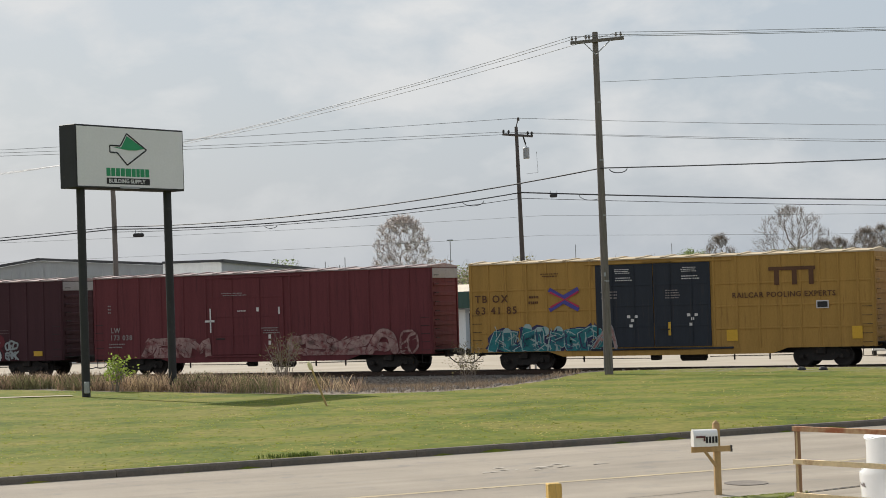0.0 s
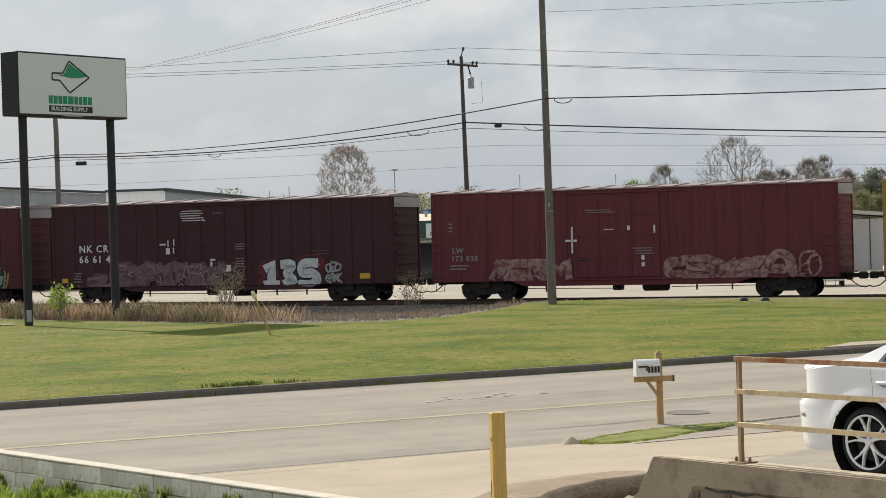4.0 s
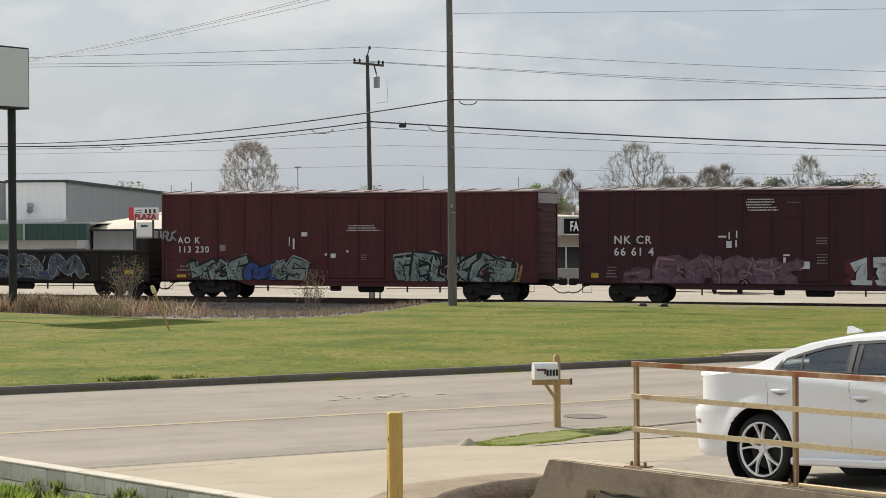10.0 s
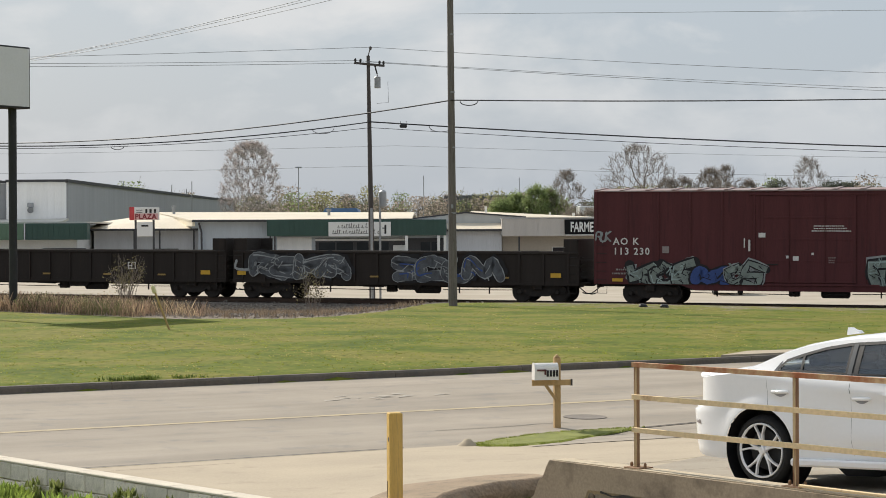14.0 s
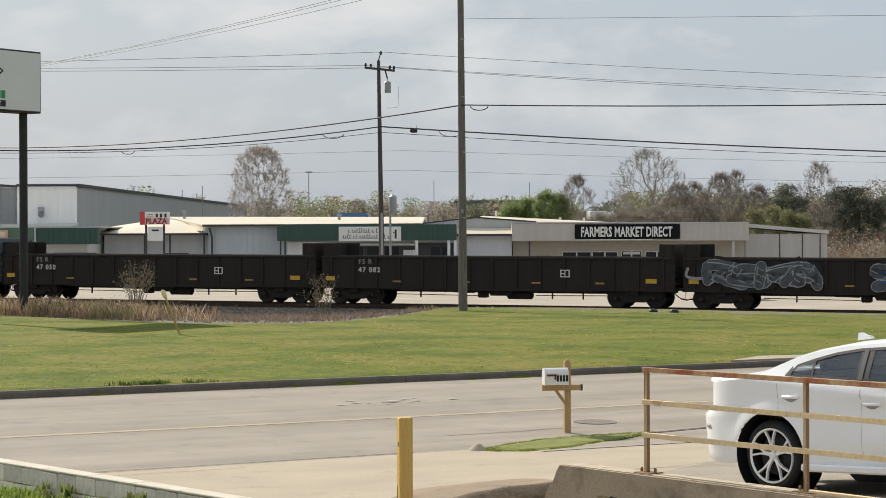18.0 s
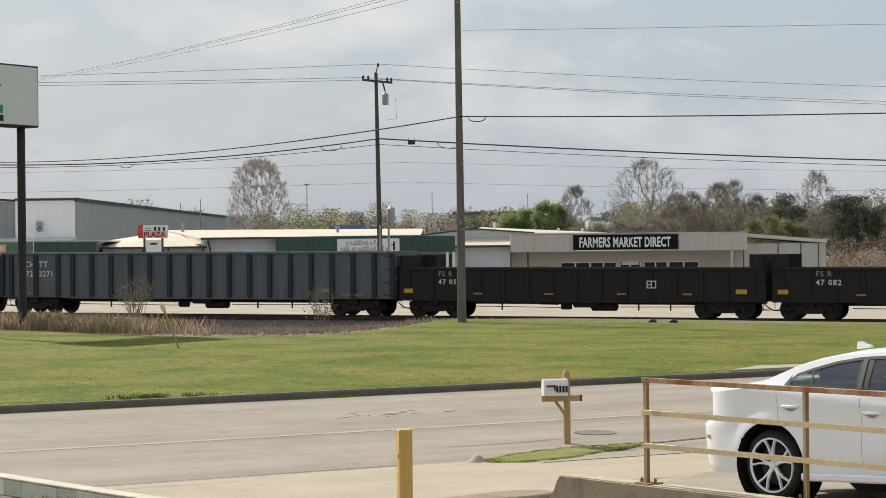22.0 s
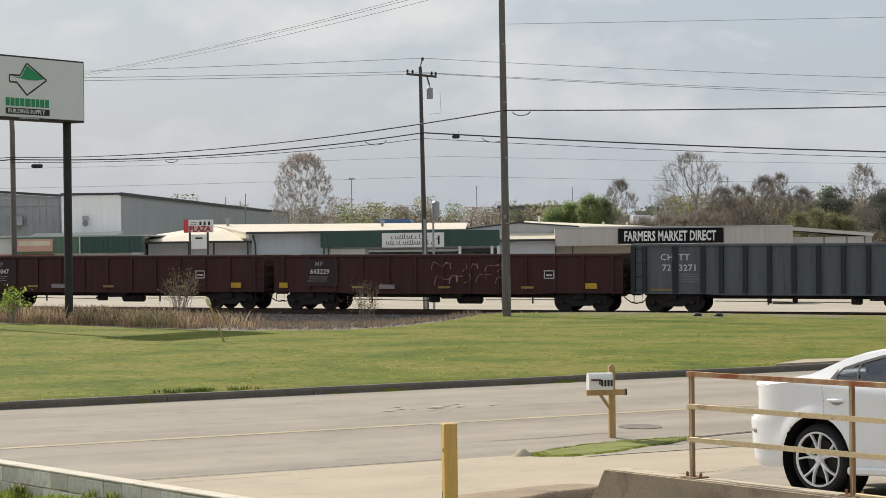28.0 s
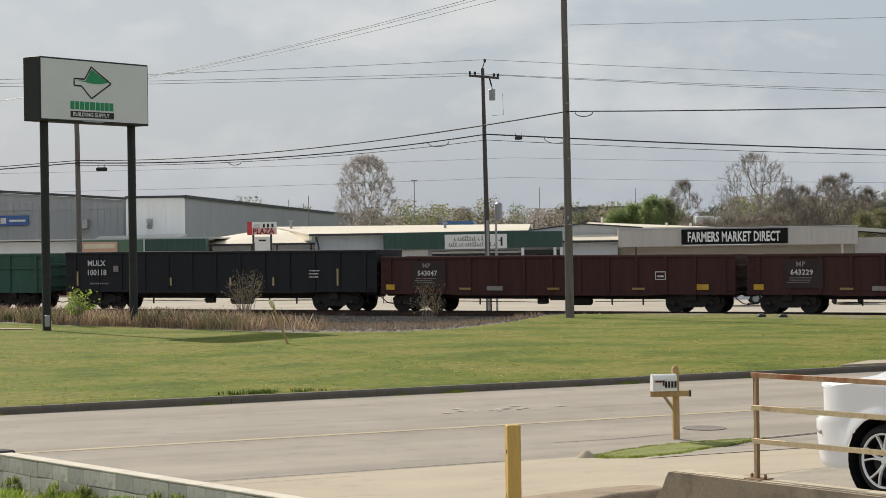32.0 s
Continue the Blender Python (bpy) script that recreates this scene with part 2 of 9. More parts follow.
    def prism(self, outline, y0, y1):
        """An outline in x and z, pushed from y0 to y1."""
        n = len(outline)
        v = [(x, y, z) for y in (y0, y1) for x, z in outline]
        f = [tuple(range(n)), tuple(range(n, 2 * n))[::-1]]
        f += [(i, n + i, n + (i + 1) % n, (i + 1) % n) for i in range(n)]
        return self.add(v, f)

    def mesh(self, name):
        me = bpy.data.meshes.new(name)
        me.from_pydata(self.v, [], self.f)
        me.validate()
        bm = bmesh.new()
        bm.from_mesh(me)
        bmesh.ops.recalc_face_normals(bm, faces=bm.faces)
        bm.to_mesh(me)
        bm.free()
        return me


def part(name, geo, material, parent=None, label="", smooth=False, at=None):
    me = geo if isinstance(geo, bpy.types.Mesh) else geo.mesh(name)
    if not me.materials:
        me.materials.append(material)
    if smooth:
        for p in me.polygons:
            p.use_smooth = True
        me.set_sharp_from_angle(angle=radians(38))
    ob = new(name, me)
    if parent is not None:
        ob.parent = parent
    if at is not None:
        ob.matrix_basis = at
    if label:
        ob["label"] = label
    return ob


def thing(name, m, label, category, group="", kind=""):
    ob = new(name)
    ob.matrix_basis = m
    return tagged(ob, label, category, group, kind)


def lettering(name, text, size, material, parent, x, z, y, spacing=1.0, stretch=1.0, depth=0.004, align="LEFT", turn=None):
    """Raised letters facing the parent's -y side, their lower left corner at x, z."""
    if name in ("reporting_mark", "car_number"):
        size *= 1.2
    cu = bpy.data.curves.new(name, "FONT")
    cu.offset = (0.03 if name == "sign_letters" else 0.018) * size
    cu.body, cu.size, cu.space_character, cu.extrude, cu.align_x = text, size, spacing, depth / 2, align
    cu.resolution_u = 2
    ob = bpy.data.objects.new(name, cu)
    scene.collection.objects.link(ob)
    bpy.context.view_layer.update()
    me = bpy.data.meshes.new_from_object(ob.evaluated_get(bpy.context.evaluated_depsgraph_get()))
    bpy.data.objects.remove(ob)
    me.transform(Matrix.Diagonal((stretch, 1, 1, 1)))
    me.transform(Matrix.Rotation(radians(90), 4, "X"))
    me.materials.clear()
    me.materials.append(material)
    return part(name, me, material, parent, at=Matrix.Translation((x, y, z)) @ (turn or Matrix()))


# ---- plan ----
THETA = math.atan(3700 / 9700)
ALONG = Vector((math.cos(THETA), -math.sin(THETA), 0))
BESIDE = Vector((math.sin(THETA), math.cos(THETA), 0))
RAIL_AT = Vector((0, 96, 0)) + BESIDE * 1.5
GRADE = -0.0055
ROAD_ALONG = Vector((0.869, 0.495, 0))
ROAD_BESIDE = Vector((-0.495, 0.869, 0))
V_NEAR, V_LINE, V_FAR = 26.45, 30.95, 36.85


def clamp(a, lo=0.0, hi=1.0):
    return max(lo, min(hi, a))


def smooth(a, b, x):
    t = clamp((x - a) / (b - a))
    return t * t * (3 - 2 * t)


def track_pose(s, rise=0.0):
    """A pose on the track's middle line, s metres along, at the rail's top."""
    x = Vector((ALONG.x, ALONG.y, GRADE)).normalized()
    y = BESIDE
    z = x.cross(y)
    p = RAIL_AT + ALONG * s + Vector((0, 0, GRADE * s + rise))
    m = Matrix((x, y, z)).transposed().to_4x4()
    m.translation = p
    return m


def to_track(x, y):
    q = Vector((x, y, 0)) - RAIL_AT
    return q.dot(ALONG), -q.dot(BESIDE)  # along, towards the camera


def to_road(x, y):
    return x * ROAD_ALONG.x + y * ROAD_ALONG.y, x * ROAD_BESIDE.x + y * ROAD_BESIDE.y


def lawn_end(x):
    """How far from the track the mown lawn ends."""
    return float(np.interp(x, (-30, -22, -15, -8, -5, -3.4, -1.7, -0.5, 0.6), (24, 26, 28.5, 32.4, 31, 28.3, 22, 15, 13.0)))


def lip_x(y):
    return float(np.interp(y, (15, 16.2, 17.4, 18.5, 19.4, 20.4, 21.0, 21.4, 21.5), (-0.95, -0.72, -0.5, -0.3, -0.15, 0.09, 0.41, 0.83, 1.14)))


def sunken(x, y):
    """The low corner between the asphalt lip and the dock wall."""
    return 14.5 < y < 21.5 and x > lip_x(y) and ((x - 1.024) * 0.776 + (y - 19.493) * 0.630 < 0 or (y > 19.3 and x < 1.2))


def ground_z(x, y):
    s, u = to_track(x, y)
    a, v = to_road(x, y)
    if u < -2.2:
        return GRADE * clamp(s, -150, 90) - 0.32 - 0.25 * smooth(-2.2, -4.5, u)
    if v > V_FAR + 0.2 or u < 20:
        top = 0.36 + 0.12 * smooth(V_FAR, V_FAR + 25, v) + 0.06 * math.sin(x * 0.21 + 1.0) * smooth(V_FAR, V_FAR + 8, v)
        top += 0.05 * smooth(-2, 6, x) * smooth(V_FAR + 6, V_FAR + 22, v)
        top -= 0.21 * smooth(-9, 2, x) * smooth(V_FAR + 5, V_FAR + 24, v)
        low = GRADE * clamp(s, -150, 90) - 0.55
        edge = lawn_end(x)
        w = smooth(edge, 3.6, u)
        z = top + (low - top) * w
        if u < 3.6:
            z = low + 0.28 * smooth(3.6, 2.0, u)
        return z
    if v > V_NEAR:
        return 0.22 * clamp((v - V_NEAR) / (V_FAR - V_NEAR)) - 0.02
    # the near side climbs gently away from the road
    lift = 0.0585 * (V_NEAR - v) * (0.55 + 0.45 * smooth(-3.0, 2.2, x))
    if v < 13.0:
        lift = 0.0585 * (V_NEAR - 13.0)
    side = (x + 6.9) * -0.7565 + (y - 26.32) * -0.654
    if side > 0.05 and x < 0.8:
        lift = min(lift, 0.20) - 0.02 * clamp(side / 3)
    # sunken corner between the asphalt lip and the dock wall
    if sunken(x, y):
        lift = 0.345
    return lift - 0.02


# ---- ground: one sheet to the horizon ----
def axis(lo, hi, step, far, grow=1.35):
    a = list(np.arange(lo, hi + step / 2, step))
    s, x = step, lo
    while x > -far:
        s *= grow
        x -= s
        a.insert(0, x)
    s, x = step, hi
    while x < far:
        s *= grow
        x += s
        a.append(x)
    return a


def ground_material():
    m = bpy.data.materials.new("ground_cover")
    m.use_nodes = True
    nt, ln = m.node_tree.nodes, m.node_tree.links
    b = nt["Principled BSDF"]
    b.inputs["Roughness"].default_value, b.inputs["Specular IOR Level"].default_value = 0.95, 0.15
    co = nt.new("ShaderNodeTexCoord")

    def noise_node(scale, detail, stretch=(1, 1, 1)):
        mp = nt.new("ShaderNodeMapping")
        mp.inputs["Scale"].default_value = stretch
        n = nt.new("ShaderNodeTexNoise")
        n.inputs["Scale"].default_value, n.inputs["Detail"].default_value = scale, detail
        ln.new(co.outputs["Object"], mp.inputs["Vector"])
        ln.new(mp.outputs[0], n.inputs["Vector"])
        return n

    def ramp(n, stops):
        r = nt.new("ShaderNodeValToRGB")
        while len(r.color_ramp.elements) < len(stops):
            r.color_ramp.elements.new(0.5)
        for e, (p, c) in zip(r.color_ramp.elements, stops):
            e.position, e.color = p, (*c, 1)
        ln.new(n.outputs["Fac"], r.inputs[0])
        return r

    def mix(fac, a, c, blend="MIX"):
        x = nt.new("ShaderNodeMix")
        x.data_type, x.blend_type = "RGBA", blend
        if isinstance(fac, float):
            x.inputs[0].default_value = fac
        else:
            ln.new(fac, x.inputs[0])
        ln.new(a, x.inputs[6])
        ln.new(c, x.inputs[7])
        return x.outputs[2]

    broad = ramp(noise_node(0.34, 6), [(0.36, (0.064, 0.100, 0.008)), (0.46, (0.130, 0.158, 0.013)), (0.58, (0.228, 0.195, 0.046))])
    tuft = ramp(noise_node(2.2, 10, (1, 0.8, 1)), [(0.30, (0.045, 0.070, 0.006)), (0.42, (0.092, 0.120, 0.011)), (0.55, (0.122, 0.138, 0.015)), (0.70, (0.20, 0.17, 0.04))])
    speck = ramp(noise_node(6.5, 8, (1, 0.8, 1)), [(0.32, (0.46, 0.50, 0.40)), (0.42, (0.86, 0.90, 0.86)), (0.58, (1.0, 1.0, 1.0)), (0.68, (1.4, 1.3, 1.5))])
    gate = ramp(noise_node(0.55, 6, (1, 0.7, 1)), [(0.38, (0.4, 0.4, 0.4)), (0.58, (1, 1, 1))])
    sward = mix(0.5, broad.outputs[0], tuft.outputs[0])
    grass = mix(gate.outputs[0], sward, mix(1.0, sward, speck.outputs[0], "MULTIPLY"))
    gravel = ramp(noise_node(7.0, 8), [(0.3, (0.075, 0.062, 0.05)), (0.5, (0.21, 0.175, 0.14)), (0.72, (0.36, 0.31, 0.25))])
    lot = ramp(noise_node(0.25, 6), [(0.3, (0.36, 0.315, 0.25)), (0.7, (0.45, 0.40, 0.325))])
    far = ramp(noise_node(0.02, 6), [(0.3, (0.07, 0.08, 0.035)), (0.7, (0.16, 0.14, 0.07))])
    cov = nt.new("ShaderNodeVertexColor")
    cov.layer_name = "cover"
    sep = nt.new("ShaderNodeSeparateColor")
    ln.new(cov.outputs[0], sep.inputs[0])
    # uneven borders between one cover and the next
    rag = noise_node(1.3, 7)

    def ragged(out):
        a = nt.new("ShaderNodeMath")
        a.operation = "ADD"
        ln.new(out, a.inputs[0])
        ln.new(rag.outputs["Fac"], a.inputs[1])
        r = nt.new("ShaderNodeMapRange")
        r.inputs["From Min"].default_value, r.inputs["From Max"].default_value = 0.85, 1.12
        ln.new(a.outputs[0], r.inputs["Value"])
        return r.outputs[0]

    c = mix(ragged(sep.outputs[0]), grass, gravel.outputs[0])
    c = mix(sep.outputs[1], c, lot.outputs[0])
    c = mix(sep.outputs[2], c, far.outputs[0])
    ln.new(c, b.inputs["Base Color"])
    bp = nt.new("ShaderNodeBump")
    bp.inputs["Strength"].default_value, bp.inputs["Distance"].default_value = 0.7, 0.06
    ln.new(tuft.outputs[0], bp.inputs["Height"])
    ln.new(bp.outputs[0], b.inputs["Normal"])
    return m


def cover(x, y):
    """How much gravel, paving and far land there is at a place."""
    s, u = to_track(x, y)
    a, v = to_road(x, y)
    far = 1.0 if (y > 330 or abs(x) > 140 or y < -30) else 0.0
    # paving round the eye is unseen, added to bounce light onto the sedan
    if v < V_NEAR - 1 and y > -30:
        return 0.0, smooth(19.5, 17.5, y), far
    if u < -4.0:
        return 0.0, 1.0 if y < 185 and -80 < x < 90 else 0.0, far
    gravel = smooth(lawn_end(x) + 0.8, lawn_end(x) - 1.6, u)
    dry = 0.50 * smooth(26, 11, u) * smooth(-2, 4, x)
    return max(gravel, dry), 0.0, far


def build_ground():
    xs = axis(-42, 34, 0.5, 2600)
    ys = axis(10, 122, 0.5, 2600)
    v = [(x, y, ground_z(x, y) - 0.012) for y in ys for x in xs]
    n = len(xs)
    f = [(j * n + i, j * n + i + 1, (j + 1) * n + i + 1, (j + 1) * n + i) for j in range(len(ys) - 1) for i in range(n - 1)]
    me = bpy.data.meshes.new("ground")
    me.from_pydata(v, [], f)
    me.polygons.foreach_set("use_smooth", [True] * len(f))
    layer = me.color_attributes.new("cover", "FLOAT_COLOR", "POINT")
    layer.data.foreach_set("color", np.array([(*cover(p[0], p[1]), 1.0) for p in v], float).ravel())
    me.materials.append(ground_material())
    return tagged(new("ground", me), "mown spring lawn, gravel and paving on one sheet", "ground", kind="structure")


build_ground()


def sheet(name, across, span, material, lift, step=1.0, label="", category="road", wobble=0.0, skip=None):
    """A strip along the road between two distances beside it."""
    n = max(2, int((span[1] - span[0]) / step))
    cols = max(1, int(abs(across[1] - across[0]) / 1.0))
    v, f = [], []
    for i in range(n + 1):
        a = span[0] + (span[1] - span[0]) * i / n
        for j in range(cols + 1):
            w = across[0] + (across[1] - across[0]) * j / cols + wobble * noise.noise((a * 0.7, j, 3))
            p = ROAD_ALONG * a + ROAD_BESIDE * w
            z = 0.22 * clamp((w - V_NEAR) / (V_FAR - V_NEAR)) if w >= V_NEAR else ground_z(p.x, p.y) + 0.02
            v.append((p.x, p.y, z + lift))
    for i in range(n):
        for j in range(cols):
            k = i * (cols + 1) + j
            f.append((k, k + cols + 1, k + cols + 2, k + 1))
    me = bpy.data.meshes.new(name)
    me.from_pydata(v, [], f)
    me.materials.append(material)
    return tagged(new(name, me), label, category, kind="structure")


def worn_lanes(m):
    """Wheel tracks and patches: long soft bands that run with the road."""
    nt, ln = m.node_tree.nodes, m.node_tree.links
    b = nt["Principled BSDF"]
    src = b.inputs["Base Color"].links[0].from_socket
    co = nt.new("ShaderNodeTexCoord")
    mp = nt.new("ShaderNodeMapping")
    mp.vector_type = "TEXTURE"
    mp.inputs["Rotation"].default_value = (0, 0, math.atan2(ROAD_ALONG.y, ROAD_ALONG.x))
    mp.inputs["Scale"].default_value = (26.0, 1.15, 1.0)
    ns = nt.new("ShaderNodeTexNoise")
    ns.inputs["Scale"].default_value, ns.inputs["Detail"].default_value = 1.0, 5.0
    rg = nt.new("ShaderNodeMapRange")
    rg.inputs["From Min"].default_value, rg.inputs["From Max"].default_value = 0.32, 0.68
    rg.inputs["To Min"].default_value, rg.inputs["To Max"].default_value = 0.80, 1.16
    sc = nt.new("ShaderNodeVectorMath")
    sc.operation = "SCALE"
    ln.new(co.outputs["Object"], mp.inputs["Vector"])
    ln.new(mp.outputs[0], ns.inputs["Vector"])
    ln.new(ns.outputs["Fac"], rg.inputs["Value"])
    ln.new(src, sc.inputs[0])
    ln.new(rg.outputs[0], sc.inputs["Scale"])
    ln.new(sc.outputs[0], b.inputs["Base Color"])


worn_lanes(ASPHALT)
sheet("road", (V_NEAR, V_FAR), (-60, 120), ASPHALT, 0.0, label="sun-bleached two-lane asphalt road", category="road")


def road_marks():
    line = Geo()
    for w0, w1, lift in ((V_LINE - 0.09, V_LINE + 0.09, 0.004),):
        pts = []
        for i in range(181):
            a = -60 + i
            for w in (w0, w1):
                p = ROAD_ALONG * a + ROAD_BESIDE * w
                pts.append((p.x, p.y, 0.22 * (w - V_NEAR) / (V_FAR - V_NEAR) + lift))
        line.add(pts, [(2 * i, 2 * i + 2, 2 * i + 3, 2 * i + 1) for i in range(180)])
    tagged(part("road_marking", line, YELLOW_LINE), "faded yellow centre line on the road", "road marking", kind="structure")
    # worn white remains near the far lane
    random.seed(5)
    bits = Geo()
    for _ in range(16):
        a, w = 17.6 + random.gauss(0, 0.9), 33.3 + random.gauss(0, 0.16)
        l, h = random.uniform(0.1, 0.4), random.uniform(0.07, 0.16)
        q = [ROAD_ALONG * (a + i) + ROAD_BESIDE * (w + j) for i, j in ((0, 0), (l, 0.04), (l, h), (0.1, h + 0.03))]
        bits.add([(p.x, p.y, 0.22 * (w - V_NEAR) / (V_FAR - V_NEAR) + 0.008) for p in q], [(0, 1, 2, 3)])
    tagged(part("road_marking", bits, WHITE_LINE), "worn white paint remains on asphalt", "road marking", kind="structure")
    cracks = Geo()
    for a0, w0, n, da in ((-5.0, 33.6, 10, 0.6), (16.0, 28.2, 6, 0.5)):
        a, w, pts = a0, w0, []
        for i in range(n):
            pts.append((a, w))
            a += da
            w += random.uniform(-0.10, 0.16)
        for (a1, w1), (a2, w2) in zip(pts, pts[1:]):
            q = [ROAD_ALONG * x + ROAD_BESIDE * y for x, y in ((a1, w1), (a2, w2), (a2, w2 + 0.025), (a1, w1 + 0.025))]
            cracks.add([(p.x, p.y, 0.22 * (w1 - V_NEAR) / (V_FAR - V_NEAR) + 0.006) for p in q], [(0, 1, 2, 3)])
    tagged(part("road_marking", cracks, TAR), "thin sealed cracks in the asphalt", "road crack", kind="structure")
    hole = Geo().lathe([(0.0, 0.36), (0.008, 0.36), (0.006, 0.33), (0.006, 0.30), (0.003, 0.29), (0.003, 0.0)], "z", 24)
    tagged(part("manhole_cover", hole, mat("cast_iron", (0.20, 0.175, 0.15), 0.8, 0.3, vary=0.3, scale=6), at=pose(2.42, 34.59, 0.0535, 1.05, 0.6, 0)), "round iron manhole cover set in the asphalt", "manhole cover")


road_marks()


def build_kerb():
    """Far kerb in cast lengths, with a lowered stretch where a path meets the road."""
    random.seed(9)
    a = -46.0
    first = None
    holder = tagged(new("kerb"), "dark weathered concrete kerb along the lawn", "kerb", kind="structure")
    while a < 60:
        l = 3.0
        g = Geo()
        h = 0.13
        prof = [(0.0, -0.1), (0.015, h - 0.04), (0.05, h), (0.20, h), (0.20, -0.1)]
        v = []
        for x in (0.008, l - 0.008):
            for w, z in prof:
                v.append((x, w, z))
        n = len(prof)
        if first is None:
            g.add(v, [tuple(range(n))[::-1], tuple(range(n, 2 * n))] + [(i, (i + 1) % n, n + (i + 1) % n, n + i) for i in range(n)])
            first = g.mesh("kerb_stone")
        p = ROAD_ALONG * a + ROAD_BESIDE * V_FAR
        m = Matrix((ROAD_ALONG, ROAD_BESIDE, (0, 0, 1))).transposed().to_4x4()
        m.translation = (p.x, p.y, 0.22 + random.uniform(-0.006, 0.006))
        part("kerb_stone", first, KERB, holder, at=m)
        a += l


build_kerb()


# ---- railway track ----
def build_track():
    span = (-240.0, 220.0)
    base = track_pose(0)
    g = Geo()
    prof = [(-3.4, -0.75), (-1.75, -0.20), (1.75, -0.20), (3.4, -0.85)]
    v = [(x, y, z) for x in np.arange(span[0], span[1] + 0.1, 1.5) for y, z in prof]
    n = len(prof)
    f = [(i * n + j, (i + 1) * n + j, (i + 1) * n + j + 1, i * n + j + 1) for i in range(len(v) // n - 1) for j in range(n - 1)]
    g.add(v, f)
    ballast = mat("ballast_stone", (0.19, 0.165, 0.14), 0.95, vary=0.55, scale=1, bump=1.0, grain=9, dirt=(0.09, 0.075, 0.06), dirt_amount=0.5)
    tagged(part("ballast", g, ballast, at=base), "grey-brown crushed stone bed under the rails", "ballast", kind="structure")
    for y in (-0.7525, 0.7525):
        r = Geo()
        r.prism([(-0.07, -0.185), (0.07, -0.185), (0.07, -0.17), (0.012, -0.15), (0.012, -0.045), (0.036, -0.035), (0.036, -0.004), (0.030, 0.0),
                 (-0.030, 0.0), (-0.036, -0.004), (-0.036, -0.035), (-0.012, -0.045), (-0.012, -0.15), (-0.07, -0.17)], span[0], span[1])
        me = r.mesh("rail")
        me.transform(Matrix.Rotation(radians(-90), 4, "Z"))
        me.transform(Matrix.Translation((0, y, 0)))
        tagged(part("rail", me, RAIL, at=base), "worn brown steel rail", "rail", group="rails of the track", kind="structure")
    random.seed(3)
    tie = Geo().box(-0.115, 0.115, -1.3, 1.3, -0.37, -0.186, 0.012).mesh("railway_tie")
    tie.materials.append(TIE)
    holder = tagged(new("railway_ties"), "row of dark creosoted wooden ties under the rails", "railway ties", kind="structure")
    holder.matrix_basis = base
    s = -52.0
    while s < 45:
        part("railway_tie", tie, TIE, holder, at=pose(s, random.uniform(-0.05, 0.05), random.uniform(-0.012, 0.0), 0, 0, random.uniform(-1, 1)))
        s += 0.52
    # loose stones on the shoulder
    stones = Geo()
    for _ in range(5200):
        s = random.uniform(-46, 6)
        u = random.uniform(1.9, 30) if random.random() < 0.7 else random.uniform(1.6, 4.0)
        p = RAIL_AT + ALONG * s - BESIDE * u
        z = ground_z(p.x, p.y)
        if u > lawn_end(p.x) - 0.5:
            continue
        if u < 3.4:
            z = max(z, GRADE * s - 0.20 - (u - 1.75) * 0.39)
        r = random.uniform(0.03, 0.085)
        q = Matrix.Translation((p.x, p.y, z + r * 0.3)) @ Euler((random.random() * 6, random.random() * 6, random.random() * 6)).to_matrix().to_4x4()
        vv = [q @ Vector(k) for k in ((r, 0, 0), (-r * 0.9, 0.1 * r, 0), (0, r * 0.8, 0.1 * r), (0.1 * r, -r * 0.9, 0), (0, 0, r * 0.7), (0, 0, -r * 0.7))]
        stones.add(vv, [(0, 2, 4), (2, 1, 4), (1, 3, 4), (3, 0, 4), (2, 0, 5), (1, 2, 5), (3, 1, 5), (0, 3, 5)])
    rock = mat("loose_stone", (0.27, 0.24, 0.205), 0.95, vary=0.5, scale=2, bump=0.4, dirt=(0.12, 0.10, 0.085), dirt_amount=0.5)
    tagged(part("gravel", stones, rock), "scattered grey-brown ballast stones", "gravel", kind="stuff")


build_track()

# ---- the train ----
RAIL_RUN = [
    (0, -49.628),
    (0.5, -46.871),
    (1, -44.156),
    (1.5, -41.406),
    (2, -38.675),
    (2.5, -35.827),
    (3, -33.077),
    (3.5, -30.328),
    (5.5, -19.325),
    (6, -16.567),
    (6.5, -13.818),
    (7, -11.060),
    (7.5, -8.282),
    (8, -5.519),
    (8.5, -2.767),
    (9, 0.000),
    (9.5, 2.764),
    (10, 5.494),
    (10.5, 8.250),
    (11, 10.885),
    (11.5, 13.623),
    (12, 16.352),
    (12.5, 19.059),
    (13, 21.784),
    (13.5, 24.508),
    (14, 27.216),
    (14.5, 29.925),
    (16.5, 40.652),
    (17, 43.376),
    (17.5, 46.078),
    (18, 48.761),
    (18.5, 51.454),
    (19, 54.013),
    (19.5, 56.886),
    (20, 59.575),
    (20.5, 62.273),
    (21, 64.927),
    (21.5, 67.575),
    (22, 70.224),
    (22.5, 72.778),
    (23, 75.125),
    (23.5, 77.743),
    (24, 80.346),
    (24.5, 82.931),
    (25, 85.554),
    (25.5, 88.148),
    (27.5, 98.234),
    (28, 100.770),
    (28.5, 103.321),
    (29, 105.848),
    (29.5, 108.367),
    (30, 110.883),
    (30.5, 113.398),
    (31, 115.904),
    (31.5, 118.469),
    (32, 121.011),
]


def run_at(t):
    """How far the train has rolled at a time."""
    for (t0, s0), (t1, s1) in zip(RAIL_RUN, RAIL_RUN[1:]):
        if t <= t1:
            return s0 + (s1 - s0) * (t - t0) / (t1 - t0)
    return RAIL_RUN[-1][1]


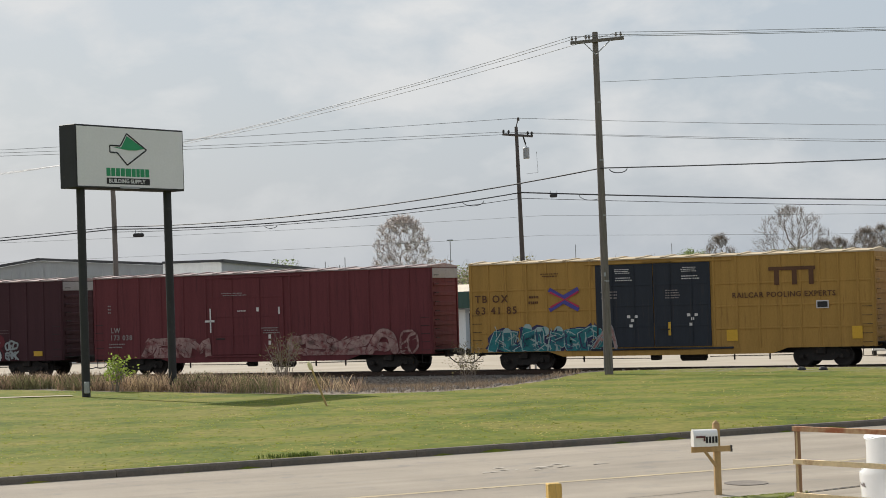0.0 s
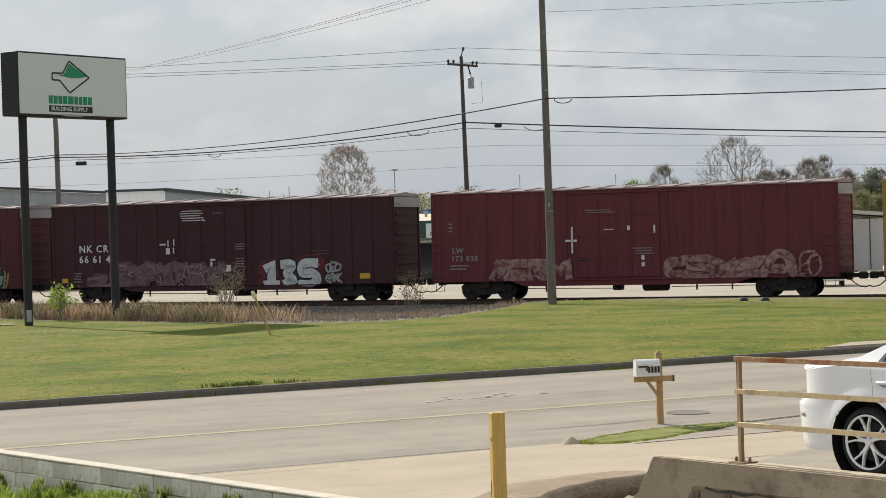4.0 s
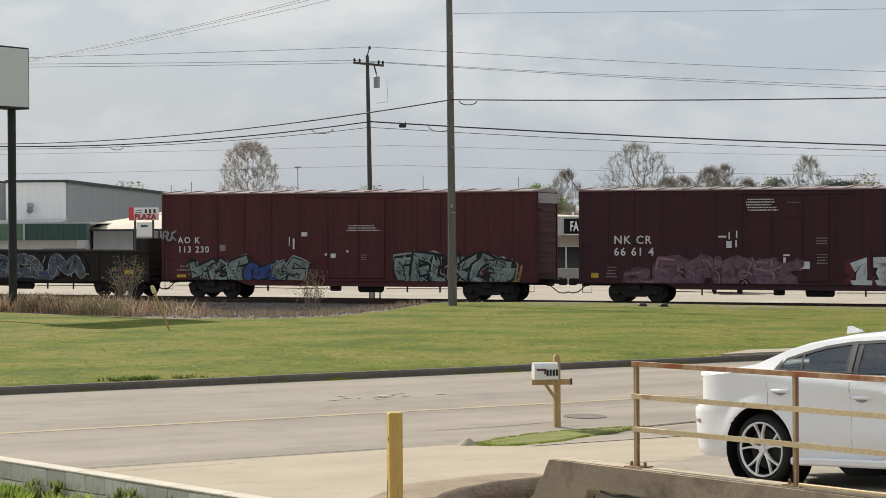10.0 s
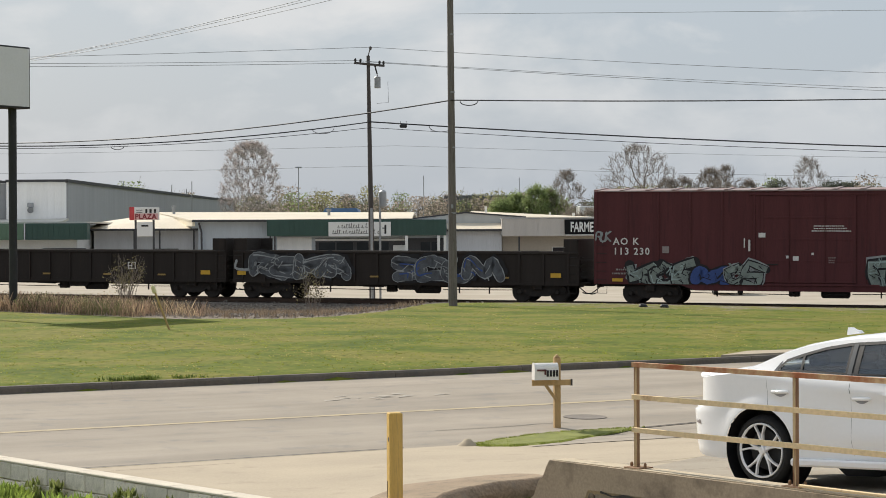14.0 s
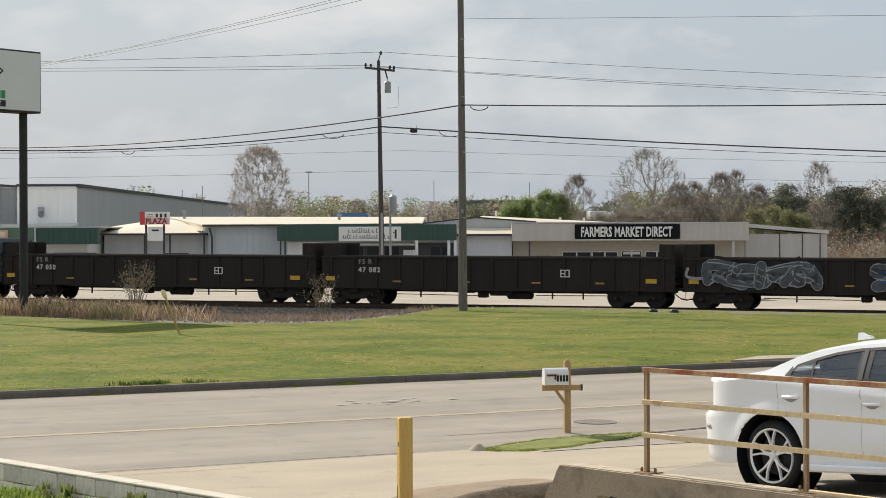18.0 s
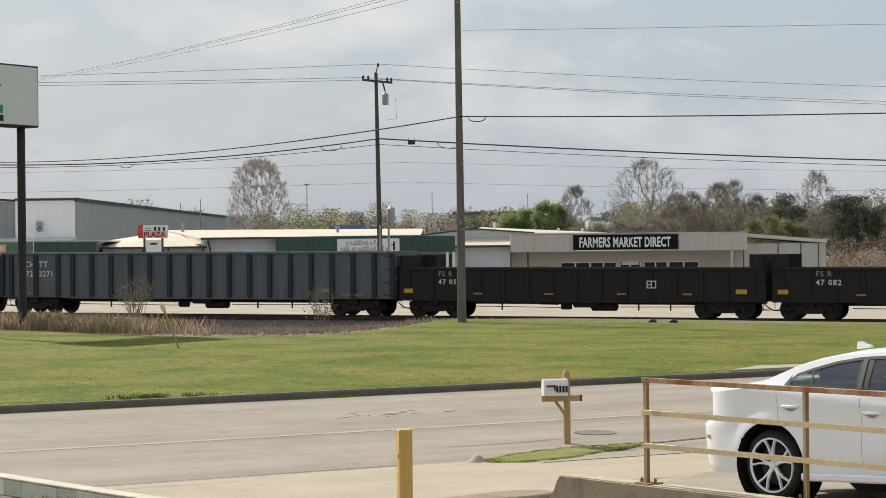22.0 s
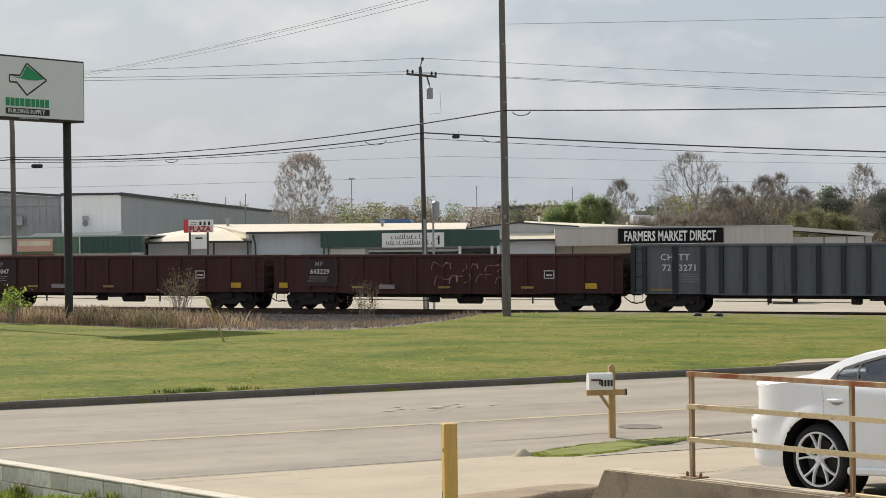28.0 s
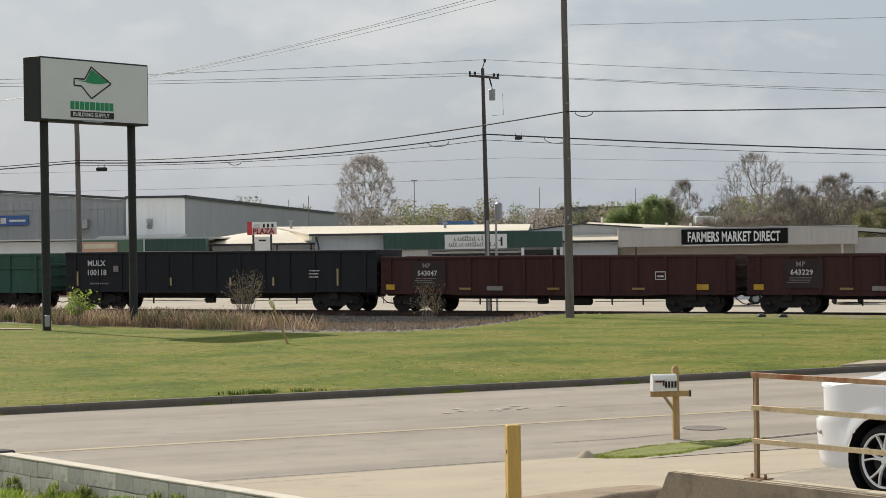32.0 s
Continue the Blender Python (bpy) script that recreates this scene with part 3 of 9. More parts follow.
MOVERS = []   # freight cars with their place along the train
WHEELS = []   # wheelsets with their place on the truck
WHEEL_R = 0.457


def car_paint(name, color, dirt, amount=0.35, rough=0.72):
    return mat(name, color, rough, spec=0.25, vary=0.22, scale=0.9, bump=0.12, grain=18, streak=True, dirt=dirt, dirt_amount=amount)


def truck_meshes():
    left = Geo().prism([(-1.28, 0.62), (-1.20, 0.72), (-0.95, 0.72), (-0.5, 0.86), (0.5, 0.86), (0.95, 0.72), (1.20, 0.72), (1.28, 0.62), (1.22, 0.40),
                        (1.0, 0.38), (0.72, 0.44), (0.45, 0.26), (-0.45, 0.26), (-0.72, 0.44), (-1.0, 0.38), (-1.22, 0.40)], -0.06, 0.06)
    bolster = Geo().box(-0.22, 0.22, -1.25, 1.25, 0.55, 0.92, 0.03)
    for y in (-1.0, 1.0):
        for x in (-0.16, 0.0, 0.16):
            bolster.tube((x, y, 0.3), (x, y, 0.56), 0.06, 0.06, 8)
    cap = Geo().lathe([(-0.09, 0.085), (-0.04, 0.12), (0.06, 0.12)], "y", 12)
    ws = Geo()
    for y, k in ((-0.78, 1), (0.78, -1)):
        ws.lathe([(y - 0.07 * k, 0.40), (y - 0.06 * k, WHEEL_R - 0.006), (y + 0.035 * k, WHEEL_R), (y + 0.045 * k, WHEEL_R + 0.025), (y + 0.065 * k, WHEEL_R + 0.025), (y + 0.07 * k, 0.39),
                  (y + 0.02 * k, 0.33), (y + 0.02 * k, 0.14), (y + 0.09 * k, 0.12)], "y", 28)
        for i in range(6):
            a = i * math.pi / 3
            ws.tube((0.25 * math.cos(a), y - 0.075 * k, 0.25 * math.sin(a)), (0.25 * math.cos(a), y + 0.0 * k, 0.25 * math.sin(a)), 0.04, 0.04, 6)
    ws.tube((0, -1.12, 0), (0, 1.12, 0), 0.075, 0.075, 10)
    return bolster.mesh("truck"), left.mesh("side_frame"), ws.mesh("wheelset"), cap.mesh("bearing_cap")


TRUCK, SIDE_FRAME, WHEELSET, BEARING = truck_meshes()


def add_truck(car, x):
    tr = part("truck", TRUCK, STEEL_DARK, car, at=pose(x, 0, 0))
    for y in (-1.0, 1.0):
        part("side_frame", SIDE_FRAME, STEEL_DARK, tr, at=pose(0, y, 0))
    for dx in (-0.89, 0.89):
        w = part("wheelset", WHEELSET, WHEEL_STEEL, tr, "dark steel wheelset", smooth=False, at=pose(dx, 0, WHEEL_R))
        WHEELS.append((w, dx))
        part("bearing_cap", BEARING, STEEL_DARK, tr, at=pose(dx, -1.09, WHEEL_R))


def coupler_mesh():
    g = Geo().box(0.0, 0.55, -0.09, 0.09, 0.78, 0.98, 0.02)
    g.box(0.50, 0.86, -0.14, 0.11, 0.72, 1.03, 0.05)
    g.box(0.80, 0.93, -0.16, -0.04, 0.74, 1.0, 0.04)
    g.box(0.0, 0.16, -0.35, 0.35, 0.68, 1.06, 0.02)
    return g.mesh("coupler")


def hose_mesh():
    pts = [(0.15, -0.25, 0.72), (0.35, -0.28, 0.55), (0.55, -0.25, 0.40), (0.78, -0.15, 0.36), (0.95, -0.05, 0.42)]
    return Geo().path(pts, 0.028, 6).mesh("brake_hose")


COUPLER, HOSE = coupler_mesh(), hose_mesh()
TURN = Matrix.Rotation(math.pi, 4, "Z")


def add_running_gear(car, half, centres, reach, lead=0.0):
    for x in (-centres - lead, centres):
        add_truck(car, x)
    for k, m in ((1, Matrix()), (-1, TURN)):
        mm = Matrix.Translation((k * (half + reach - 0.93), 0, 0)) @ m
        part("coupler", COUPLER, STEEL_DARK, car, at=mm)
        part("brake_hose", HOSE, RUBBER, car, at=mm)
        part("draft_sill", Geo().box(0, half * 0.24 + reach - 0.93, -0.2, 0.2, 0.72, 1.02, 0.02), STEEL_DARK, car, at=Matrix.Translation((k * (half * 0.76), 0, 0)) @ m)
    part("centre_sill", Geo().box(-half * 0.8, half * 0.8, -0.3, 0.3, 0.60, 0.98, 0.03), STEEL_DARK, car)
    tank = Geo().lathe([(-0.62, 0.12), (-0.55, 0.2), (0.55, 0.2), (0.62, 0.12)], "x", 14, (1.1, -0.75, 0.52))
    part("air_reservoir", tank, STEEL_DARK, car)
    valve = Geo().box(-0.9, -0.45, -1.0, -0.6, 0.38, 0.72, 0.05).tube((-0.7, -1.05, 0.55), (-0.7, -1.35, 0.55), 0.04, 0.04, 8)
    part("brake_valve", valve, STEEL_DARK, car)
    rods = Geo().tube((-centres + 1.4, -0.55, 0.50), (-0.9, -0.62, 0.46), 0.018, 0.018, 5).tube((1.8, -0.6, 0.50), (centres - 1.4, -0.5, 0.52), 0.018, 0.018, 5)
    part("brake_rod", rods, STEEL_DARK, car)
    for x in (-half * 0.42, half * 0.33, half * 0.5):
        part("hanger", Geo().box(x - 0.03, x + 0.03, -1.30, -1.22, 0.36, 0.66, 0.01), STEEL_DARK, car)


def rungs(car, x, y, z0, z1, n, width=0.42, material=None):
    """A ladder of grab irons on the near side."""
    for i in range(n):
        z = z0 + (z1 - z0) * i / max(1, n - 1)
        g = Geo().path([(x - width / 2, y, z), (x - width / 2, y - 0.07, z), (x + width / 2, y - 0.07, z), (x + width / 2, y, z)], 0.013, 5)
        part("grab_iron", g, material or STEEL_DARK, car)


def end_rungs(car, x, y, z0, z1, n, material):
    for i in range(n):
        z = z0 + (z1 - z0) * i / max(1, n - 1)
        g = Geo().path([(x, y - 0.2, z), (x + 0.07, y - 0.2, z), (x + 0.07, y + 0.2, z), (x, y + 0.2, z)], 0.014, 5)
        part("grab_iron", g, material, car)


def label_bars(car, x, z, w, h, lines, material, y=-1.512, fill=0.42):
    """Small unreadable stencil lines."""
    rnd = random.Random(int(x * 100 + z * 1000))
    g = Geo()
    dz = h / lines
    for i in range(lines):
        x0, top = x + rnd.uniform(0, 0.12) * w, z + h - i * dz
        stop = x + w * rnd.uniform(0.78, 1.0)
        while x0 < stop:
            l = rnd.uniform(0.04, 0.11)
            g.box(x0, min(stop, x0 + l), y, y + 0.004, top - dz * fill, top)
            x0 += l + 0.03
    part("stencil", g, material, car)


def plate(car, name, x0, x1, z0, z1, material, y=-1.512, label=""):
    return part(name, Geo().box(x0, x1, y, y + 0.006, z0, z1), material, car, label)


def stroke(g, pts, w, y, rnd, jag=0.0):
    """A flat brush stroke along a line in x and z."""
    left, right = [], []
    for i, p in enumerate(pts):
        a, b = pts[max(0, i - 1)], pts[min(len(pts) - 1, i + 1)]
        dx, dz = b[0] - a[0], b[1] - a[1]
        l = math.hypot(dx, dz) or 1.0
        nx, nz = -dz / l, dx / l
        k = w * (1 + rnd.uniform(-jag, jag)) / 2
        left.append((p[0] + nx * k, y, p[1] + nz * k))
        right.append((p[0] - nx * k, y, p[1] - nz * k))
    n = len(pts)
    g.add(left + right, [(i, i + 1, n + i + 1, n + i) for i in range(n - 1)])


SPRAY = {
    "black": mat("spray_black", (0.012, 0.012, 0.014), 0.7, vary=0.3, scale=3, bump=0),
    "white": mat("spray_white", (0.50, 0.52, 0.52), 0.7, vary=0.25, scale=3, bump=0, dirt=(0.25, 0.22, 0.22), dirt_amount=0.3),
    "silver": mat("spray_silver", (0.27, 0.29, 0.29), 0.6, vary=0.3, scale=3, bump=0, dirt=(0.17, 0.15, 0.15), dirt_amount=0.35),
    "pink": mat("spray_pink", (0.155, 0.088, 0.108), 0.75, vary=0.3, scale=2, bump=0, dirt=(0.10, 0.05, 0.06), dirt_amount=0.4),
    "pinkpale": mat("spray_pale_pink", (0.29, 0.185, 0.215), 0.75, vary=0.3, scale=2, bump=0),
    "teal": mat("spray_teal", (0.02, 0.17, 0.18), 0.7, vary=0.35, scale=2, bump=0, dirt=(0.02, 0.08, 0.11), dirt_amount=0.5),
    "mint": mat("spray_mint", (0.30, 0.385, 0.365), 0.7, vary=0.3, scale=3, bump=0),
    "sage": mat("spray_sage", (0.20, 0.24, 0.215), 0.7, vary=0.35, scale=2, bump=0, dirt=(0.10, 0.12, 0.12), dirt_amount=0.4),
    "blue": mat("spray_blue", (0.035, 0.07, 0.22), 0.7, vary=0.3, scale=2, bump=0),
    "ochre": mat("spray_ochre", (0.26, 0.18, 0.06), 0.7, vary=0.3, scale=2, bump=0),
    "ghost": mat("spray_ghost", (0.30, 0.20, 0.18), 0.8, vary=0.45, scale=2, bump=0, dirt=(0.17, 0.05, 0.05), dirt_amount=0.55),
    "crimson": mat("spray_crimson", (0.11, 0.016, 0.022), 0.7, vary=0.3, scale=2, bump=0),
    "smoke": mat("spray_smoke", (0.085, 0.095, 0.105), 0.7, vary=0.4, scale=2, bump=0, dirt=(0.05, 0.05, 0.055), dirt_amount=0.5),
    "ghostline": mat("spray_ghost_edge", (0.11, 0.035, 0.035), 0.8, vary=0.4, scale=2, bump=0),
    "mauve": mat("spray_mauve", (0.10, 0.055, 0.075), 0.75, vary=0.3, scale=2, bump=0),
    "navy": mat("spray_navy", (0.035, 0.035, 0.09), 0.7, vary=0.3, scale=2, bump=0),
}


def bend(pts, k=5):
    """A smooth curve through a few points."""
    out, n = [], len(pts)
    for i in range(n - 1):
        p0, p1, p2, p3 = pts[max(0, i - 1)], pts[i], pts[i + 1], pts[min(n - 1, i + 2)]
        for j in range(k):
            t = j / k
            out.append(tuple(0.5 * (2 * b + (c - a) * t + (2 * a - 5 * b + 4 * c - d) * t * t + (3 * b - a - 3 * c + d) * t ** 3) for a, b, c, d in zip(p0, p1, p2, p3)))
    return out + [pts[-1]]


def blob(g, x, z, r, y):
    g.add([(x + r * math.cos(0.628 * i), y, z + r * math.sin(0.628 * i)) for i in range(10)], [tuple(range(10))])


def brush(g, pts, w, y, rnd, jag=0.1):
    """A stroke with round ends."""
    stroke(g, pts, w, y, rnd, jag)
    for p in (pts[0], pts[-1]):
        blob(g, p[0], p[1], w * 0.47, y + 0.0004)


GLYPHS = (
    [[(0.0, 0.0), (0.3, 1.0), (0.7, 1.0), (1.0, 0.0)], [(0.25, 0.38), (0.75, 0.42)]],
    [[(1.0, 0.85), (0.25, 1.0), (0.0, 0.62), (0.95, 0.42), (0.8, 0.0), (0.0, 0.08)]],
    [[(0.0, 0.0), (0.08, 1.0), (0.5, 0.35), (0.9, 1.0), (1.0, 0.0)]],
    [[(1.0, 1.0), (0.0, 0.92), (0.05, 0.05), (1.0, 0.0)], [(0.05, 0.5), (0.8, 0.55)]],
    [[(0.0, 1.0), (0.06, 0.0)], [(1.0, 1.0), (0.12, 0.5), (1.0, 0.0)]],
    [[(0.0, 0.0), (0.05, 1.0), (0.95, 0.85), (0.7, 0.5), (0.1, 0.48)], [(0.4, 0.5), (1.0, 0.0)]],
    [[(0.5, 1.0), (0.02, 0.7), (0.1, 0.1), (0.6, 0.0), (1.0, 0.35), (0.88, 0.9), (0.45, 1.0)]],
    [[(0.0, 1.0), (0.06, 0.2), (0.5, 0.0), (0.94, 0.2), (1.0, 1.0)]],
)


def graffiti(car, x0, x1, z0, z1, letters, fill, line, accent=None, back=None, seed=1, y=-1.516, fat=0.30, lean=0.10, sharp=False, wild=6, edge=1.32, floor=0.885, halo=1.7):
    """Sprayed shapes that nobody can read: crowded heavy strokes over a ragged halo, each with its edge and streaks."""
    rnd = random.Random(seed)
    g_back, g_edge, g_fill, g_acc = Geo(), Geo(), Geo(), Geo()
    w, h = (x1 - x0) / letters, z1 - z0
    for k in range(letters):
        left = x0 + k * w
        top = z1 - fat * 0.5 - rnd.uniform(0, 0.14) * h
        bot = z0 + fat * 0.5 + rnd.uniform(0, 0.04) * h
        d = -0.0032 * k
        for ln_ in GLYPHS[(seed * 5 + k * 3 + rnd.randrange(3)) % len(GLYPHS)]:
            pts = []
            for gx, gz in ln_:
                pz = bot + (top - bot) * gz + rnd.uniform(-0.10, 0.10) * h
                pts.append((left + w * (-0.12 + 1.24 * gx) + rnd.uniform(-0.2, 0.2) * w + lean * (pz - bot), pz))
            if sharp:
                pts = [tuple(p[c] + (q[c] - p[c]) * e / 3 for c in (0, 1)) for p, q in zip(pts, pts[1:]) for e in range(3)] + [pts[-1]]
            else:
                pts = bend(pts)
            if back:
                stroke(g_back, [(px + 0.03, pz - 0.01) for px, pz in pts], fat * halo, y + 0.006, rnd, 0.3)
            stroke(g_edge, pts, fat * edge + 0.02, y + d, rnd, 0.10)
            for p in (pts[0], pts[-1]):
                blob(g_edge, p[0], p[1], fat * edge * 0.5, y + d + 0.0004)
                if not sharp:
                    blob(g_fill, p[0], p[1], fat * 0.47, y + d - 0.0012)
            stroke(g_fill, pts, fat, y + d - 0.0016, rnd, 0.12)
            if accent:
                off = [(px - fat * 0.3, pz + fat * 0.24) for px, pz in pts]
                a = rnd.randrange(0, max(1, len(off) // 2))
                stroke(g_acc, off[a:a + max(2, len(off) // 2)], 0.05, y + d - 0.0026, rnd, 0.6)
            for _ in range(2):
                m = rnd.randrange(1, len(pts) - 1) if len(pts) > 2 else 0
                stroke(g_edge, [(pts[m][0] - fat * 0.42, pts[m][1] + rnd.uniform(0.02, 0.1)), (pts[m][0] + fat * 0.3, pts[m][1] - 0.08)], 0.035, y + d - 0.0024, rnd, 0.3)
    for i in range(wild * letters if h > 0.9 else 0):
        px, pz = rnd.uniform(x0, x1), rnd.uniform(z0 + 0.15, z1 - 0.2)
        a, d = rnd.choice((0.5, 1.0, 1.5, 1.9, 2.4)) + rnd.uniform(-0.3, 0.3), rnd.uniform(0.08, 0.26)
        p = bend([(px - d * math.cos(a), pz - d * math.sin(a)), (px + 0.04, pz + 0.03), (px + d * math.cos(a), pz + d * math.sin(a))], 3)
        stroke(g_edge if i % 3 else (g_acc if accent else g_fill), p, rnd.uniform(0.02, 0.06), y - 0.0032 * letters - 0.003 - 0.0001 * i, rnd, 0.4)
    for g, c in ((g_back, back), (g_edge, line), (g_fill, fill), (g_acc, accent)):
        if c and g.v:
            g.v = [(px, py, max(pz, floor)) for px, py, pz in g.v]
            part("graffiti", g, SPRAY[c], car, "faded %s spray paint" % c.replace("pinkpale", "pale pink").replace("ghostline", "rusty"))


def scrawl(car, x0, x1, z0, z1, y):
    """Faint thin arcs and hooks in two rows, worn away in places."""
    rnd = random.Random(57)
    g = Geo()
    for z, h, n in ((z0 + 0.75, 0.45, 6), (z0 + 0.08, 0.5, 5)):
        for k in range(n):
            x, w = x0 + (x1 - x0) * (k + rnd.uniform(-0.2, 0.4)) / n, (x1 - x0) / n * rnd.uniform(1.0, 1.6)
            z += rnd.uniform(-0.05, 0.05)
            hook = [(x, z + rnd.uniform(0, 0.2)), (x + w * 0.15, z + h * rnd.uniform(0.6, 1.0)), (x + w * 0.6, z + h * rnd.uniform(0.5, 0.9)), (x + w, z + h * rnd.uniform(0.2, 0.9))]
            if k % 3 == 2:
                hook = [(x + w * 0.4, z + h), (x + w * 0.45, z + h * 0.4), (x + w * 0.1, z + 0.05), (x + w * 0.8, z + 0.02)]
            pts = bend(hook, 4)
            cut = rnd.randrange(len(pts) * 2 // 3, len(pts) + 1)
            stroke(g, pts[:cut], 0.032, y - 0.0005 * k, rnd, 0.7)
            if k % 2:
                stroke(g, [(x + w * 0.5, z + h * 0.9), (x + w * 0.55, z + h * 0.3)], 0.05, y - 0.006, rnd, 0.6)
    part("scrawl", g, SPRAY["ghost"], car, "thin worn white spray scrawl")


def boxcar(mid, half, label, paint, roof_paint, end_paint, door, door_paint, posts, rails=(), top=4.98, centres=7.05, corner=True):
    """A box car; its origin is on the rails under its middle, its near side faces the camera."""
    car = thing("boxcar", track_pose(mid), label, "boxcar", "freight cars of the train")
    MOVERS.append((car, mid))
    W = 1.48
    part("side_wall", Geo().box(-half, half, -W, -W + 0.06, 0.86, top), paint, car)
    post = Geo().box(-0.045, 0.045, -W - 0.035, -W, 0.86, top, 0.01).mesh("side_post")
    for x in posts:
        part("side_post", post, paint, car, at=pose(x, 0, 0))
    for z in rails:
        part("side_rail", Geo().box(-half, half, -W - 0.026, -W, z - 0.04, z + 0.04, 0.01), paint, car)
    part("side_wall", Geo().box(-half, half, W - 0.06, W, 0.86, top, 0.01), paint, car)
    sill = Geo().prism([(-half + 3.9, 0.86), (-half + 4.6, 0.62), (half - 4.6, 0.62), (half - 3.9, 0.86), (half - 3.9, 0.93), (-half + 3.9, 0.93)], -W - 0.02, -W + 0.05)
    part("side_sill", sill, paint, car)
    part("floor", Geo().box(-half, half, -W + 0.07, W - 0.07, 0.90, 1.05), STEEL_DARK, car)
    for k in (-1, 1):
        e = Geo().box(k * (half - 0.06), k * half, -W + 0.061, W - 0.061, 0.86, top - 0.02)
        for i in range(8):
            z = 1.25 + i * 0.47
            e.box(k * half, k * (half + 0.055), -W + 0.25, W - 0.25, z, z + 0.2, 0.025)
        for y in (-W, W - 0.12):
            e.box(k * (half - 0.02), k * (half + 0.06), y, y + 0.12, 0.86, top, 0.015)
        part("end_wall", e, end_paint, car)
        part("end_platform", Geo().box(k * half, k * (half + 0.34), -1.2, 1.2, 1.0, 1.05, 0.01), STEEL_DARK, car)
        if corner:
            part("end_panel", Geo().box(k * half + 0.062 * k, k * half + 0.075 * k, -W + 0.06, W - 0.06, top - 0.52, top - 0.06), mat("dull_aluminium_panel", (0.30, 0.29, 0.28), 0.5, 0.3, vary=0.2, scale=2, dirt=(0.2, 0.1, 0.09), dirt_amount=0.3), car, "pale unpainted panel")
    # a low peaked roof with pressed ribs
    ov = 0.05
    r = Geo().prism([(-W - ov, top - 0.02), (-W - ov, top + 0.035), (0, top + 0.15), (W + ov, top + 0.035), (W + ov, top - 0.02)], -half - 0.03, half + 0.03)
    rm = r.mesh("roof")
    rm.transform(Matrix.Rotation(radians(90), 4, "Z"))
    part("roof", rm, roof_paint, car)
    n = 16
    for i in range(n + 1):
        x = -half + 0.05 + (2 * half - 0.1) * i / n
        rib = Geo().prism([(-W - ov, top + 0.02), (-W - ov, top + 0.075), (0, top + 0.195), (W + ov, top + 0.075), (W + ov, top + 0.02)], x - 0.09, x + 0.09)
        me = rib.mesh("roof_rib")
        me.transform(Matrix.Rotation(radians(90), 4, "Z"))
        part("roof_rib", me, roof_paint, car)
    # sliding or plug door with its bars
    for d0, d1 in door:
        g = Geo().box(d0, d1, -W - 0.055, -W - 0.001, 1.0, top - 0.22, 0.015)
        m = (top - 0.22 - 1.0) / 4
        dr = part("door", g, door_paint, car)
        for i in range(5):
            z = 1.0 + i * m
            part("door_rib", Geo().box(d0 + 0.1, d1 - 0.1, -W - 0.07, -W - 0.054, max(1.0, z - 0.04), min(top - 0.22, z + 0.04), 0.006), door_paint, dr)
        for x in (d0 + 0.05, d1 - 0.05):
            part("door_stile", Geo().box(x - 0.05, x + 0.05, -W - 0.07, -W - 0.054, 1.0, top - 0.22, 0.006), door_paint, dr)
        for x in (d0 + (d1 - d0) * 0.3, d0 + (d1 - d0) * 0.68):
            part("lock_bar", Geo().tube((x, -W - 0.085, 1.05), (x, -W - 0.085, top - 0.3), 0.018, 0.018, 6), door_paint, dr)
        part("door_handle", Geo().box(d0 + 0.25, d0 + 0.75, -W - 0.10, -W - 0.075, 1.75, 1.81, 0.01), STEEL_DARK, dr)
        part("door_track", Geo().box(d0 - 1.4 if d0 > -2.4 else d0 - 0.3, d1 + 1.0, -W - 0.08, -W - 0.01, 0.86, 0.95, 0.01), door_paint, car)
        part("door_track", Geo().box(d0 - 0.5, d1 + 1.0, -W - 0.06, -W - 0.01, top - 0.2, top - 0.12, 0.01), paint, car)
    rungs(car, -half + 0.32, -W - 0.03, 1.05, 2.6, 5)
    rungs(car, half - 0.32, -W - 0.03, 1.05, 2.6, 5)
    end_rungs(car, half + 0.06, -W + 0.45, 1.2, 4.6, 9, STEEL_DARK)
    step = Geo().path([(-half + 0.12, -W, 0.9), (-half + 0.12, -W, 0.45), (-half + 0.55, -W, 0.45), (-half + 0.55, -W, 0.9)], 0.02, 5)
    part("stirrup_step", step, STEEL_DARK, car)
    step = Geo().path([(half - 0.12, -W, 0.9), (half - 0.12, -W, 0.45), (half - 0.55, -W, 0.45), (half - 0.55, -W, 0.9)], 0.02, 5)
    part("stirrup_step", step, STEEL_DARK, car)
    add_running_gear(car, half, centres, 1.03)
    return car


